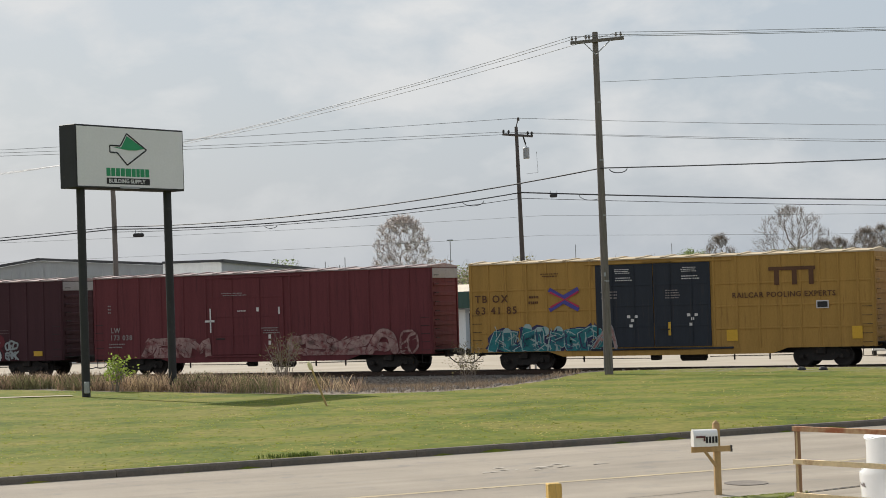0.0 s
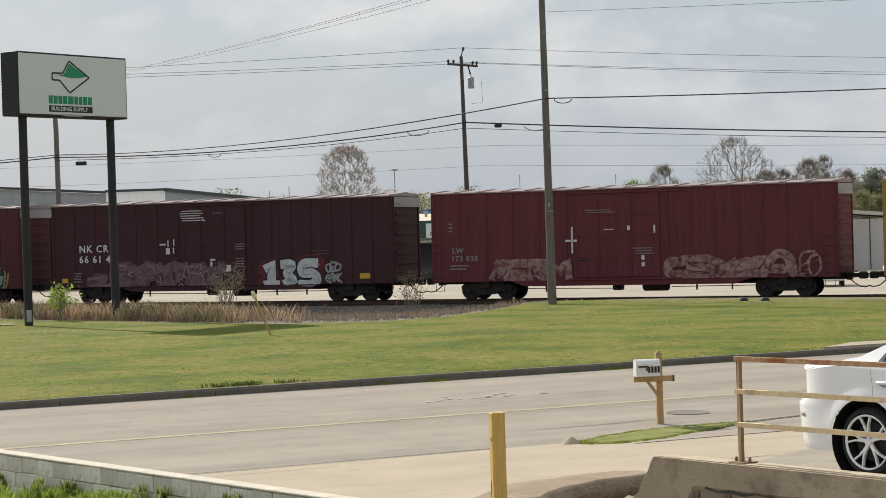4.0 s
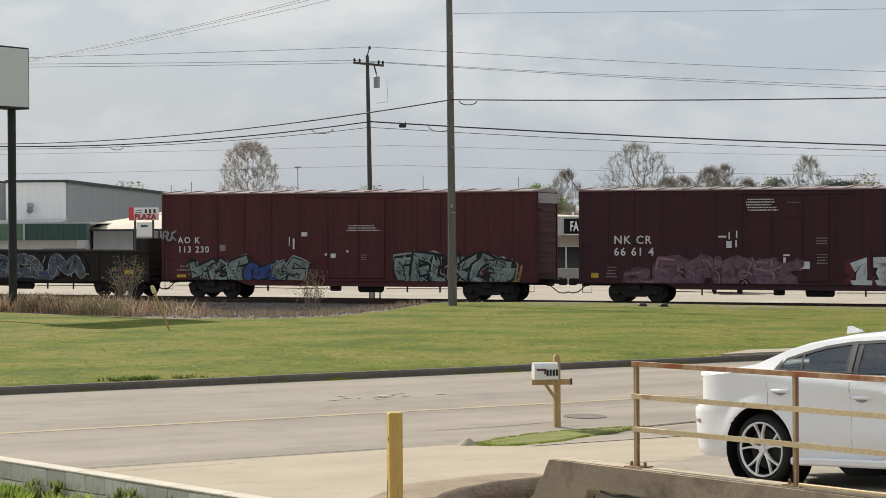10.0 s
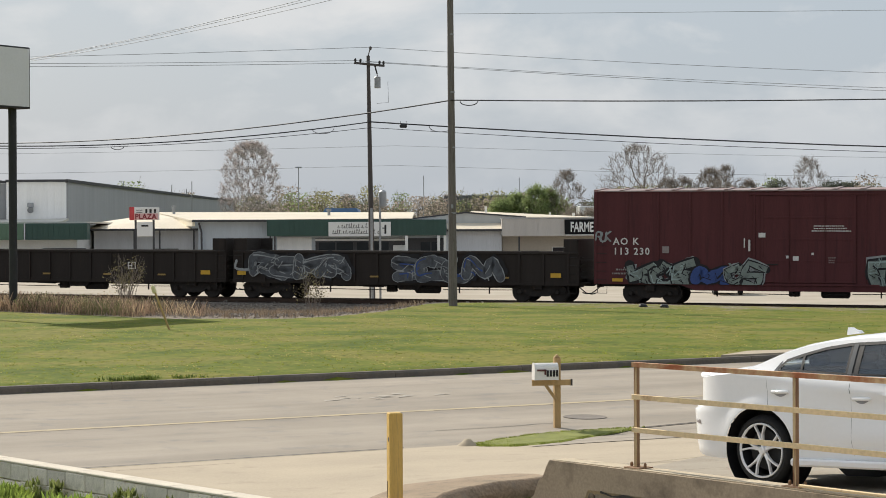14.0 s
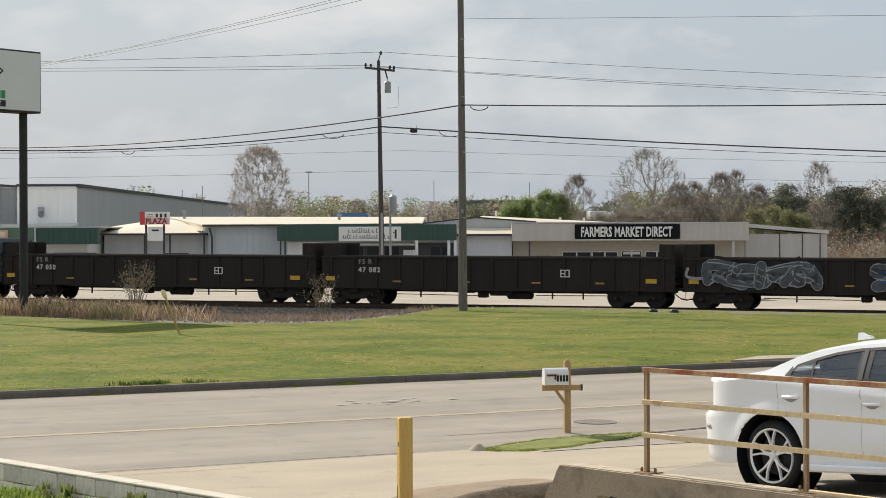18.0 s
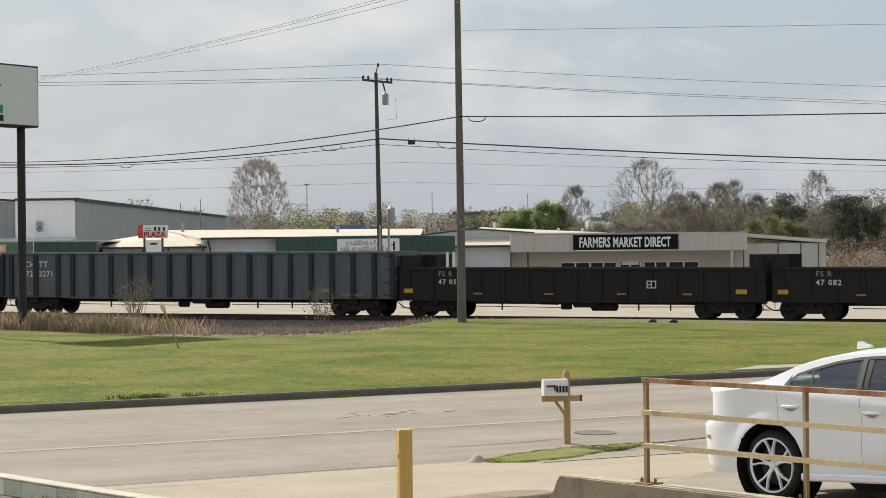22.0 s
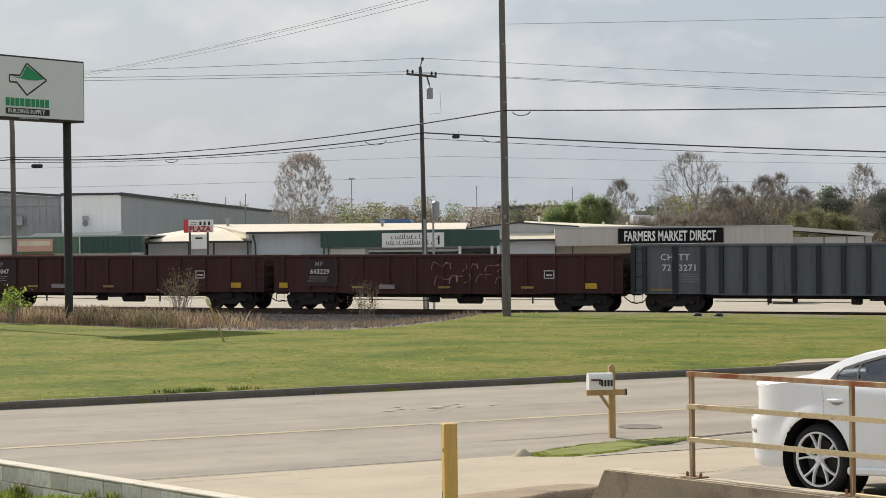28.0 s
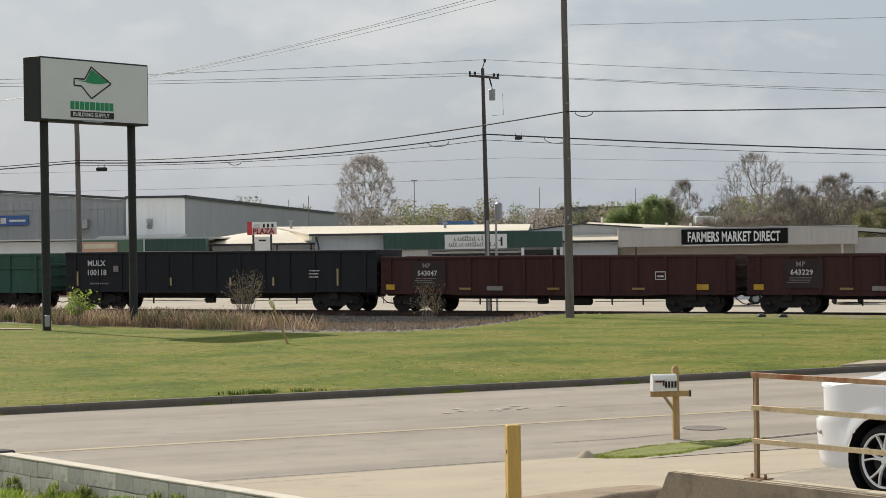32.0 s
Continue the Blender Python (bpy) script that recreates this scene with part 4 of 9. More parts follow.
def gondola(mid, half, top, label, paint, posts, post_w=0.12, proud=0.09, low=0.85, raised=False, centres=6.6, reach=0.4, inside=None, post_tone=None, lead=0.38):
    car = thing("gondola", track_pose(mid), label, "gondola", "freight cars of the train")
    MOVERS.append((car, mid))
    W = 1.40
    inside = inside or mat("rusty_inside", (0.07, 0.04, 0.03), 0.9, vary=0.4, scale=1, bump=0.3)
    for y, k in ((-W, -1), (W, 1)):
        part("side_wall", Geo().box(-half, half, y - 0.03, y + 0.03, low, top - 0.1), paint, car)
        for x in posts:
            part("side_post", Geo().prism([(x - post_w / 2, top - 0.1), (x + post_w / 2, top - 0.1), (x + post_w / 2, low + 0.02), (x - post_w / 2, low + 0.02)], y + k * 0.03, y + k * (0.03 + proud)), post_tone or paint, car)
        part("top_chord", Geo().box(-half, half, y - 0.07 + 0.02 * k, y + 0.07 + 0.02 * k, top - 0.12, top, 0.015), paint, car)
        sill = Geo().prism([(-half, low - 0.02), (-half + 3.4, low - 0.02), (-half + 4.1, low - 0.07), (half - 4.1, low - 0.07), (half - 3.4, low - 0.02), (half, low - 0.02), (half, low + 0.12), (-half, low + 0.12)], y - 0.06, y + 0.06)
        part("side_sill", sill, paint, car)
    for k in (-1, 1):
        e = Geo().box(k * (half - 0.07), k * half, -W + 0.031, W - 0.031, low, top - 0.02)
        for i in range(3):
            z = low + 0.25 + i * (top - low - 0.4) / 3
            e.box(k * half, k * (half + 0.06), -W + 0.1, W - 0.1, z, z + 0.16, 0.02)
        part("end_wall", e, paint, car)
        if raised:
            b = Geo().box(k * (half - 0.12), k * (half - 0.02), -W - 0.02, W + 0.02, top - 0.05, top + 0.58, 0.02)
            for y in (-W - 0.02, W - 0.04):
                b.box(k * (half - 0.72), k * (half - 0.02), y, y + 0.06, top - 0.02, top + 0.58, 0.015)
            part("end_bulkhead", b, paint, car, "raised dark end bulkhead")
        part("end_platform", Geo().box(k * half, k * (half + 0.22), -1.1, 1.1, low + 0.05, low + 0.12, 0.01), STEEL_DARK, car)
        end_rungs(car, k * half, -W + 0.4, low + 0.3, top - 0.25, 4, STEEL_DARK)
        part("stirrup_step", Geo().path([(k * (half - 0.1), -W, low), (k * (half - 0.1), -W, 0.42), (k * (half - 0.5), -W, 0.42), (k * (half - 0.5), -W, low)], 0.02, 5), STEEL_DARK, car)
    part("floor", Geo().box(-half + 0.08, half - 0.08, -W + 0.031, W - 0.031, low + 0.03, low + 0.18), inside, car)
    rungs(car, -half + 0.3, -W - 0.03, low + 0.15, top - 0.25, 4)
    rungs(car, half - 0.3, -W - 0.03, low + 0.15, top - 0.25, 4)
    add_running_gear(car, half, centres, reach, lead)
    x = -0.4 + 0.08 * half
    part("drop_pocket", Geo().prism([(x - 0.65, low - 0.03), (x + 0.65, low - 0.03), (x + 0.45, low - 0.30), (x - 0.5, low - 0.30)], -1.1, -0.3), STEEL_DARK, car)
    part("hanger", Geo().path([(x - 0.95, -1.2, low), (x - 0.95, -1.2, low - 0.30), (x - 0.85, -1.2, low - 0.32)], 0.022, 5), STEEL_DARK, car)
    part("brake_pipe", Geo().path([(x - 2.4, -1.3, low), (x - 2.2, -1.3, low - 0.14), (x - 1.2, -1.3, low - 0.16), (x - 1.0, -1.3, low)], 0.025, 5), STEEL_DARK, car)
    part("centre_sill", Geo().box(-half + 0.3, half - 0.3, -0.35, 0.35, low - 0.12, low + 0.02), STEEL_DARK, car)
    return car


def build_train():
    span = lambda a, b, n: [a + (b - a) * i / (n - 1) for i in range(n)]  # noqa: E731
    rust = (0.075, 0.04, 0.03)
    ROOF_GALV = mat("galvanised_roof", (0.30, 0.24, 0.23), 0.6, 0.2, vary=0.25, scale=1, bump=0.2, dirt=(0.30, 0.14, 0.12), dirt_amount=0.4)
    # --- brown box car ahead of the yellow one ---
    BROWN = car_paint("boxcar_brown", (0.17, 0.075, 0.045), rust)
    c = boxcar(74.4, 9.5, "weathered brown steel boxcar at the head of the train", BROWN, ROOF_GALV, BROWN, [(-1.6, 1.6)], BROWN, span(-9.45, 9.45, 15))
    # --- yellow box car ---
    YEL = car_paint("boxcar_yellow", (0.37, 0.215, 0.055), (0.24, 0.135, 0.04), 0.3)
    BLK = car_paint("boxcar_black_door", (0.028, 0.033, 0.042), (0.05, 0.045, 0.045), 0.3)
    mid = (43.54 + 62.65) / 2
    posts = [-9.5, -8.62, -7.74, -6.7, -5.7, -4.65, -3.55, 2.35, 3.4, 4.42, 5.4, 6.3, 7.15, 8.0, 8.85, 9.5]
    c = boxcar(mid, 9.55, "yellow high-cube boxcar with black double doors and teal graffiti", YEL, mat("yellow_roof", (0.50, 0.40, 0.26), 0.6, vary=0.2, scale=1, bump=0.2, dirt=(0.4, 0.22, 0.06), dirt_amount=0.35), YEL, [(-3.25, -0.5), (-0.46, 2.2)], BLK, posts, rails=(1.75, 2.75, 3.75), corner=False)
    ink = mat("dark_brown_lettering", (0.10, 0.045, 0.02), 0.7, vary=0.2, scale=4, bump=0)
    y = -1.53
    lettering("reporting_mark", "TB OX", 0.40, ink, c, -9.3, 3.20, y, 1.25)
    lettering("car_number", "63 41 85", 0.40, ink, c, -9.3, 2.66, y, 1.25)
    lettering("slogan", "RAILCAR POOLING EXPERTS", 0.33, ink, c, 3.2, 3.10, y, 1.12, 1.0)
    # the owner's mark in plain bars
    g = Geo().box(4.9, 7.0, y, y + 0.005, 4.26, 4.42)
    for x0 in (5.15, 5.95, 6.7):
        g.box(x0, x0 + 0.22, y, y + 0.005, 3.62, 4.26)
    part("owner_mark", g, ink, c, "dark brown owner's mark")
    rnd = random.Random(2)
    g1, g2 = Geo(), Geo()
    for dz in (0.16, -0.16):
        stroke(g1, [(-5.55, 3.25 + 3 * dz), (-4.85, 3.25 + dz * 0.6), (-4.1, 3.25 + 3 * dz)], 0.2, y, rnd)
    stroke(g2, [(-5.5, 3.60), (-4.8, 3.25), (-5.5, 2.9)], 0.10, y - 0.004, rnd)
    stroke(g2, [(-4.1, 3.60), (-4.75, 3.25), (-4.1, 2.9)], 0.10, y - 0.004, rnd)
    part("emblem", g1, mat("emblem_blue", (0.07, 0.06, 0.26), 0.6, vary=0.2, bump=0), c, "blue crossed-arrow emblem")
    part("emblem", g2, mat("emblem_red", (0.42, 0.03, 0.08), 0.6, vary=0.2, bump=0), c, "red crossed-arrow emblem")
    for x, w in ((-6.6, 0.55), (-3.05 - 0.6, 0.0)):
        if w:
            label_bars(c, x, 2.95, w, 0.5, 2, ink, y)
    label_bars(c, -6.0, 4.25, 1.1, 0.22, 2, ink, y)
    for x in (-2.35, 0.85):
        label_bars(c, x, 4.30, 0.85, 0.25, 3, STENCIL, -1.57)
        label_bars(c, x, 3.95, 0.95, 0.22, 2, STENCIL, -1.57)
    label_bars(c, -3.0, 3.15, 0.8, 0.4, 3, STENCIL_DIM, -1.57)
    label_bars(c, 0.05, 3.1, 0.8, 0.45, 4, STENCIL_DIM, -1.57)
    for x, z in ((-1.75, 1.9), (1.1, 1.92)):
        for dx, dz in ((0, 0.42), (0.35, 0.42), (0.18, 0.25), (0.1, 0.0)):
            plate(c, "placard", x + dx, x + dx + 0.15, z + dz, z + dz + 0.13, STENCIL, -1.57)
    plate(c, "placard", 0.2, 0.32, 1.5, 2.1, REFLECTOR, -1.57, "pale yellow strip")
    plate(c, "placard", 7.0, 7.55, 2.55, 2.9, STENCIL, y)
    plate(c, "placard", 7.05, 7.5, 2.6, 2.85, BLACK_PAINT, y - 0.008)
    plate(c, "fresh_paint_patch", 8.55, 9.0, 1.2, 1.75, mat("fresh_yellow", (0.62, 0.36, 0.03), 0.6, vary=0.1, bump=0), y)
    plate(c, "fresh_paint_patch", 2.9, 3.4, 1.2, 1.7, mat("fresh_yellow", (0.62, 0.36, 0.03)), y)
    graffiti(c, -8.3, -3.2, 0.72, 2.05, 7, "teal", "mint", "navy", "navy", seed=4, y=-1.525, fat=0.40, sharp=True, edge=1.12, wild=8)
    graffiti(c, -3.15, -2.4, 1.0, 2.0, 1, "ghost", "silver", None, None, seed=8, y=-1.58, fat=0.12)
    # --- red box car ---
    RED = car_paint("boxcar_red", (0.128, 0.032, 0.036), (0.085, 0.024, 0.027), 0.35)
    mid = (22.4 + 41.5) / 2
    c = boxcar(mid, 9.55, "red steel boxcar with faded graffiti along its lower side", RED, ROOF_GALV, RED, [(-2.55, 1.55)], RED, span(-9.48, -2.9, 6) + span(1.9, 9.48, 8))
    lettering("reporting_mark", "LW", 0.30, STENCIL_DIM, c, -8.55, 2.20, -1.53, 1.1)
    lettering("car_number", "173 038", 0.30, STENCIL_DIM, c, -8.6, 1.83, -1.53, 1.15)
    label_bars(c, -8.7, 3.1, 0.2, 0.5, 3, STENCIL_DIM, -1.53)
    label_bars(c, -8.7, 1.35, 1.0, 0.3, 2, STENCIL_DIM, -1.53)
    label_bars(c, -2.0, 3.85, 1.5, 0.2, 2, STENCIL_DIM, -1.57)
    label_bars(c, -1.1, 3.05, 0.55, 0.12, 1, STENCIL, -1.57)
    label_bars(c, 0.3, 1.95, 1.1, 0.35, 3, STENCIL_DIM, -1.57)
    plate(c, "lock_plate", -2.62, -2.54, 2.1, 3.3, STENCIL, -1.60)
    plate(c, "lock_plate", -2.9, -2.35, 2.62, 2.72, STENCIL, -1.60)
    plate(c, "lock_plate", 1.3, 1.38, 2.95, 3.3, STENCIL, -1.60)
    for x, z in ((0.05, 3.1), (0.7, 1.75), (0.7, 1.45)):
        plate(c, "placard", x, x + 0.14, z, z + 0.2, STENCIL, -1.58)
    graffiti(c, -6.6, -2.9, 0.72, 2.0, 4, "ghost", "ghostline", None, None, seed=11, y=-1.53, fat=0.36, sharp=True, edge=1.12, wild=3)
    graffiti(c, 2.0, 7.4, 0.72, 1.95, 5, "ghost", "ghostline", None, None, seed=12, y=-1.53, fat=0.42, edge=1.10, wild=2)
    graffiti(c, 7.9, 8.7, 0.8, 2.0, 2, "ghost", "ghostline", None, None, seed=13, y=-1.53, fat=0.10)
    # --- dark maroon box car ---
    MAR = car_paint("boxcar_maroon", (0.055, 0.021, 0.025), (0.045, 0.02, 0.022), 0.3)
    mid = (1.32 + 20.37) / 2
    c = boxcar(mid, 9.53, "dark maroon boxcar with pink and white graffiti", MAR, ROOF_GALV, MAR, [(-1.9, 1.6)], MAR, span(-9.48, -2.2, 7) + span(1.9, 9.48, 8))
    y = -1.53
    lettering("reporting_mark", "NK CR", 0.42, STENCIL, c, -7.95, 2.63, y, 1.2)
    lettering("car_number", "66 61 4", 0.42, STENCIL, c, -7.95, 2.10, y, 1.2)
    label_bars(c, -2.05 - 0.0, 4.0, 1.5, 0.58, 5, STENCIL, -1.57)
    label_bars(c, -0.2, 4.36, 0.65, 0.08, 1, STENCIL_DIM, -1.57)
    for x, z, w, h in ((-2.75, 2.82, 0.06, 0.32), (-2.42, 2.88, 0.06, 0.32), (-2.85, 2.45, 0.24, 0.3), (-2.45, 2.48, 0.07, 0.3), (-3.2, 2.9, 0.35, 0.08), (0.4, 1.55, 0.4, 0.32), (-0.35, 1.8, 0.12, 0.25), (-0.35, 2.1, 0.28, 0.08)):
        plate(c, "placard", x, x + w, z, z + h, STENCIL, -1.575)
    label_bars(c, 1.0, 2.55, 0.7, 0.35, 3, STENCIL_DIM, -1.57)
    label_bars(c, 1.1, 1.7, 0.5, 0.5, 4, STENCIL_DIM, -1.57)
    label_bars(c, 5.2, 2.2, 1.1, 0.3, 2, mat("nearly_gone_stencil", (0.12, 0.075, 0.075), 0.8, vary=0.3, bump=0), y)
    plate(c, "reflector", -9.0, -8.65, 1.1, 1.32, REFLECTOR, y)
    plate(c, "reflector", 7.75, 8.3, 1.1, 1.36, REFLECTOR, y)
    label_bars(c, -8.3, 1.05, 0.55, 0.55, 4, STENCIL_DIM, y)
    graffiti(c, -7.3, -5.7, 0.72, 1.55, 2, "pink", "mauve", "pinkpale", "mauve", seed=20, y=y - 0.035, fat=0.34, edge=1.08, wild=0)
    graffiti(c, -5.8, 0.1, 0.72, 2.06, 7, "pink", "mauve", "pinkpale", "pink", seed=21, y=y - 0.045, fat=0.38, edge=1.08, wild=5, sharp=True, halo=1.4)
    graffiti(c, 5.95, 6.7, 1.45, 1.90, 3, "silver", "silver", None, None, seed=22, y=y, fat=0.06)
    graffiti(c, 6.0, 6.75, 0.95, 1.4, 4, "silver", "silver", None, None, seed=23, y=y, fat=0.055)
    add_135(c)
    # --- oxide red box car ---
    OX = car_paint("boxcar_oxide", (0.088, 0.026, 0.028), (0.058, 0.02, 0.022), 0.35)
    mid = (-19.72 - 0.73) / 2
    c = boxcar(mid, 9.5, "oxide-red boxcar with grey-green and blue graffiti", OX, ROOF_GALV, OX, [(-2.0, 2.1)], OX, span(-9.45, -2.3, 6) + span(2.5, 9.45, 7))
    lettering("reporting_mark", "AO K", 0.36, STENCIL, c, -8.65, 2.62, y, 1.2)
    lettering("car_number", "113 230", 0.36, STENCIL, c, -8.65, 2.18, y, 1.2)
    label_bars(c, 0.1, 3.15, 1.9, 0.32, 3, STENCIL, -1.575)
    for x, z, w, h in ((-2.75, 2.5, 0.05, 0.42), (-2.55, 2.35, 0.09, 0.5), (-2.1, 2.95, 0.3, 0.2), (-0.6, 1.95, 0.25, 0.2), (-0.9, 2.05, 0.12, 0.12), (0.2, 2.2, 0.1, 0.1)):
        plate(c, "placard", x, x + w, z, z + h, STENCIL, -1.575)
    label_bars(c, 0.9, 1.8, 0.35, 0.3, 3, STENCIL_DIM, -1.575)
    label_bars(c, -8.7, 1.2, 1.6, 0.35, 2, STENCIL_DIM, y)
    plate(c, "reflector", -8.7, -8.2, 0.98, 1.12, REFLECTOR, y)
    plate(c, "placard", 2.9, 3.0, 1.1, 1.6, REFLECTOR, y)
    plate(c, "placard", -6.4, -6.1, 2.25, 2.55, STENCIL_DIM, y)
    graffiti(c, -7.7, -5.0, 0.72, 1.95, 3, "sage", "black", "mint", "silver", seed=31, y=y, fat=0.32, sharp=True, edge=1.5, wild=10)
    graffiti(c, -4.95, -3.6, 0.72, 1.85, 1, "blue", "black", None, None, seed=34, y=y - 0.02, fat=0.52)
    graffiti(c, -3.5, -2.0, 0.72, 1.9, 2, "sage", "black", None, "silver", seed=33, y=y - 0.04, fat=0.24, sharp=True)
    graffiti(c, 2.9, 8.2, 0.70, 2.15, 6, "sage", "black", "mint", "silver", seed=37, y=y, fat=0.36, sharp=True, edge=1.5, wild=14)
    graffiti(c, 8.0, 8.7, 0.80, 1.8, 3, "ochre", "ochre", None, None, seed=35, y=y + 0.004, fat=0.08)
    graffiti(c, -9.4, -8.8, 2.75, 3.2, 3, "silver", "silver", None, None, seed=36, y=y, fat=0.045)
    # --- three dark gondolas with raised ends ---
    DK = car_paint("gondola_brown_black", (0.026, 0.021, 0.018), (0.042, 0.028, 0.022), 0.3, 0.75)
    for k, (l, r, num) in enumerate(((-37.7, -20.5, "47 030"), (-55.15, -38.1, "47 082"), (-72.6, -55.45, "47 050"))):
        half = (r - l) / 2
        label = ("dark rusty gondola covered in silver graffiti", "dark brown-black gondola with raised ends", "dark brown-black gondola with white stencilled number")[k]
        c = gondola((l + r) / 2, half, 2.28, label, DK, span(-half + 0.5, half - 0.5, 15), 0.10, 0.07, low=0.78, raised=True)
        yy = -1.515
        lettering("reporting_mark", "FS R", 0.27, STENCIL_DIM, c, -6.62, 1.90, yy, 1.2)
        lettering("car_number", num, 0.28, STENCIL if k else STENCIL_DIM, c, -6.62, 1.52, yy, 1.2)
        plate(c, "reflector", -half + 0.25, -half + 0.7, 1.12, 1.32, REFLECTOR, yy)
        plate(c, "reflector", half - 1.3, half - 0.8, 1.12, 1.32, REFLECTOR, yy)
        for x in (-4.9, -1.5, 1.9, 4.9):
            plate(c, "reflector", x, x + 0.42, 1.06, 1.14, mat("dull_yellow_strip", (0.30, 0.20, 0.06), 0.6, vary=0.3, scale=4, bump=0), yy)
        for x0, x1, z0, z1 in ((3.26, 3.70, 1.36, 1.40), (3.26, 3.70, 1.66, 1.70), (3.26, 3.31, 1.40, 1.66), (3.65, 3.70, 1.40, 1.66), (3.46, 3.50, 1.40, 1.66), (3.31, 3.46, 1.50, 1.54)):
            plate(c, "stencil_frame", x0, x1, z0, z1, STENCIL, yy)
        if k == 0:
            graffiti(c, -7.3, -2.6, 0.95, 2.15, 4, "smoke", "silver", "silver", "black", seed=41, y=yy - 0.02, fat=0.44, edge=1.10, wild=5, floor=0.82)
            graffiti(c, -0.2, 4.6, 0.85, 2.1, 4, "smoke", "silver", "blue", "black", seed=45, y=yy - 0.02, fat=0.44, edge=1.10, wild=5, floor=0.82)
            graffiti(c, -8.3, -7.6, 1.3, 1.8, 1, "silver", "silver", None, None, seed=43, y=yy - 0.02, fat=0.08)
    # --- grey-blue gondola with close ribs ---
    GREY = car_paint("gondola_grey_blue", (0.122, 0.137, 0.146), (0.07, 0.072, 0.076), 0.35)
    half = (94.1 - 72.85) / 2
    # ribs far darker than the wall: their shading is put into the colour
    c = gondola(-(94.1 + 72.85) / 2, half, 3.05, "grey-blue ribbed steel gondola", GREY, [-half + 0.1, -half + 0.62, -half + 2.02, -half + 3.3] + span(-half + 4.13, half - 1.0, 16) + [half - 0.1], 0.20, 0.15, low=0.85, centres=8.45, post_tone=car_paint("gondola_rib_shade", (0.034, 0.041, 0.046), (0.03, 0.032, 0.034), 0.35))
    for text, x, z in (("CH", 1.34, 2.33), ("TT", 2.17, 2.33)):
        lettering("reporting_mark", text, 0.33, STENCIL, c, -half + x, z, -1.445, 1.15)
    for text, x, z in (("72", 1.42, 1.86), ("3271", 2.17, 1.86)):
        lettering("car_number", text, 0.33, STENCIL, c, -half + x, z, -1.445, 1.1)
    label_bars(c, -half + 2.18, 1.3, 0.95, 0.42, 4, STENCIL_DIM, -1.445)
    for x in (-half + 0.9, half - 2.6):
        plate(c, "reflector", x, x + 1.1, 0.98, 1.06, mat("dull_yellow_strip", (0.3, 0.2, 0.06)), -1.56)
    plate(c, "placard", half - 3.6, half - 3.1, 1.12, 1.3, STENCIL_DIM, -1.56)
    # --- two rust-red gondolas ---
    RUST = car_paint("gondola_rust_red", (0.062, 0.026, 0.022), (0.04, 0.022, 0.019), 0.4, 0.75)
    DIMY = mat("dull_yellow_strip", (0.3, 0.2, 0.06))
    for k, (l, r, num) in enumerate(((-111.95, -94.5, "643229"), (-129.87, -112.5, "543047"))):
        half = (r - l) / 2
        c = gondola((l + r) / 2, half, 2.62, ("rust-red steel gondola with white scrawls", "rust-red steel gondola with worn lettering")[k], RUST, span(-half + 0.5, half - 0.5, 13), 0.16, 0.08, low=0.86)
        yy = -1.525
        lettering("reporting_mark", "MP", 0.26, STENCIL_DIM, c, -half + 2.2, 2.08, yy, 1.1)
        lettering("car_number", num, 0.27, STENCIL, c, -half + 1.95, 1.72, yy, 1.05)
        plate(c, "dark_patch", -half + 1.7, -half + 3.4, 1.15, 2.4, mat("dark_paint_patch", (0.042, 0.026, 0.026), 0.8, vary=0.3, bump=0), yy + 0.012)
        label_bars(c, -half + 1.8, 1.3, 1.1, 0.3, 3, STENCIL_DIM, yy)
        plate(c, "reflector", -half + 0.3, -half + 0.75, 1.05, 1.30, REFLECTOR, yy)
        plate(c, "reflector", half - 1.75, half - 1.2, 1.05, 1.30, REFLECTOR, yy)
        for x in (-4.6, -0.2, 3.9):
            plate(c, "reflector", x, x + 0.6, 1.05, 1.15, DIMY, yy)
        for x0, x1, z0, z1 in ((5.0, 5.5, 1.5, 1.54), (5.0, 5.5, 1.84, 1.88), (5.0, 5.04, 1.5, 1.88), (5.46, 5.5, 1.5, 1.88), (5.1, 5.4, 1.62, 1.7)):
            plate(c, "stencil_frame", x0, x1, z0, z1, STENCIL, yy)
        plate(c, "placard", -3.2, -2.4, 1.02, 1.22, STENCIL_DIM, yy)
        if k == 0:
            scrawl(c, -0.4, 3.1, 1.12, 2.4, yy - 0.07)
    # --- black gondola ---
    COAL = car_paint("gondola_black", (0.016, 0.017, 0.02), (0.03, 0.028, 0.03), 0.3, 0.6)
    half = (147.7 - 130.1) / 2
    c = gondola(-(147.7 + 130.1) / 2, half, 2.95, "black steel gondola with white lettering and yellow markers", COAL, span(-half + 0.6, half - 0.6, 13), 0.12, 0.05, low=0.95, centres=6.4, lead=0.6)
    lettering("reporting_mark", "MULX", 0.33, STENCIL, c, -half + 1.35, 2.25, -1.5, 1.0)
    lettering("car_number", "100118", 0.33, STENCIL, c, -half + 1.3, 1.78, -1.5, 1.0)
    for x, z, h in ((-8.1, 1.25, 0.9), (-4.9, 1.25, 0.5), (-2.6, 1.25, 0.5), (0.8, 1.25, 0.5), (3.2, 1.25, 0.5), (6.7, 1.25, 1.0)):
        plate(c, "reflector", x, x + 0.10, z, z + h * 0.8, mat("dull_cream_strip", (0.42, 0.33, 0.17), 0.6, vary=0.3, scale=4, bump=0), -1.51)
    label_bars(c, 5.2, 1.55, 0.6, 0.45, 3, STENCIL, -1.51)
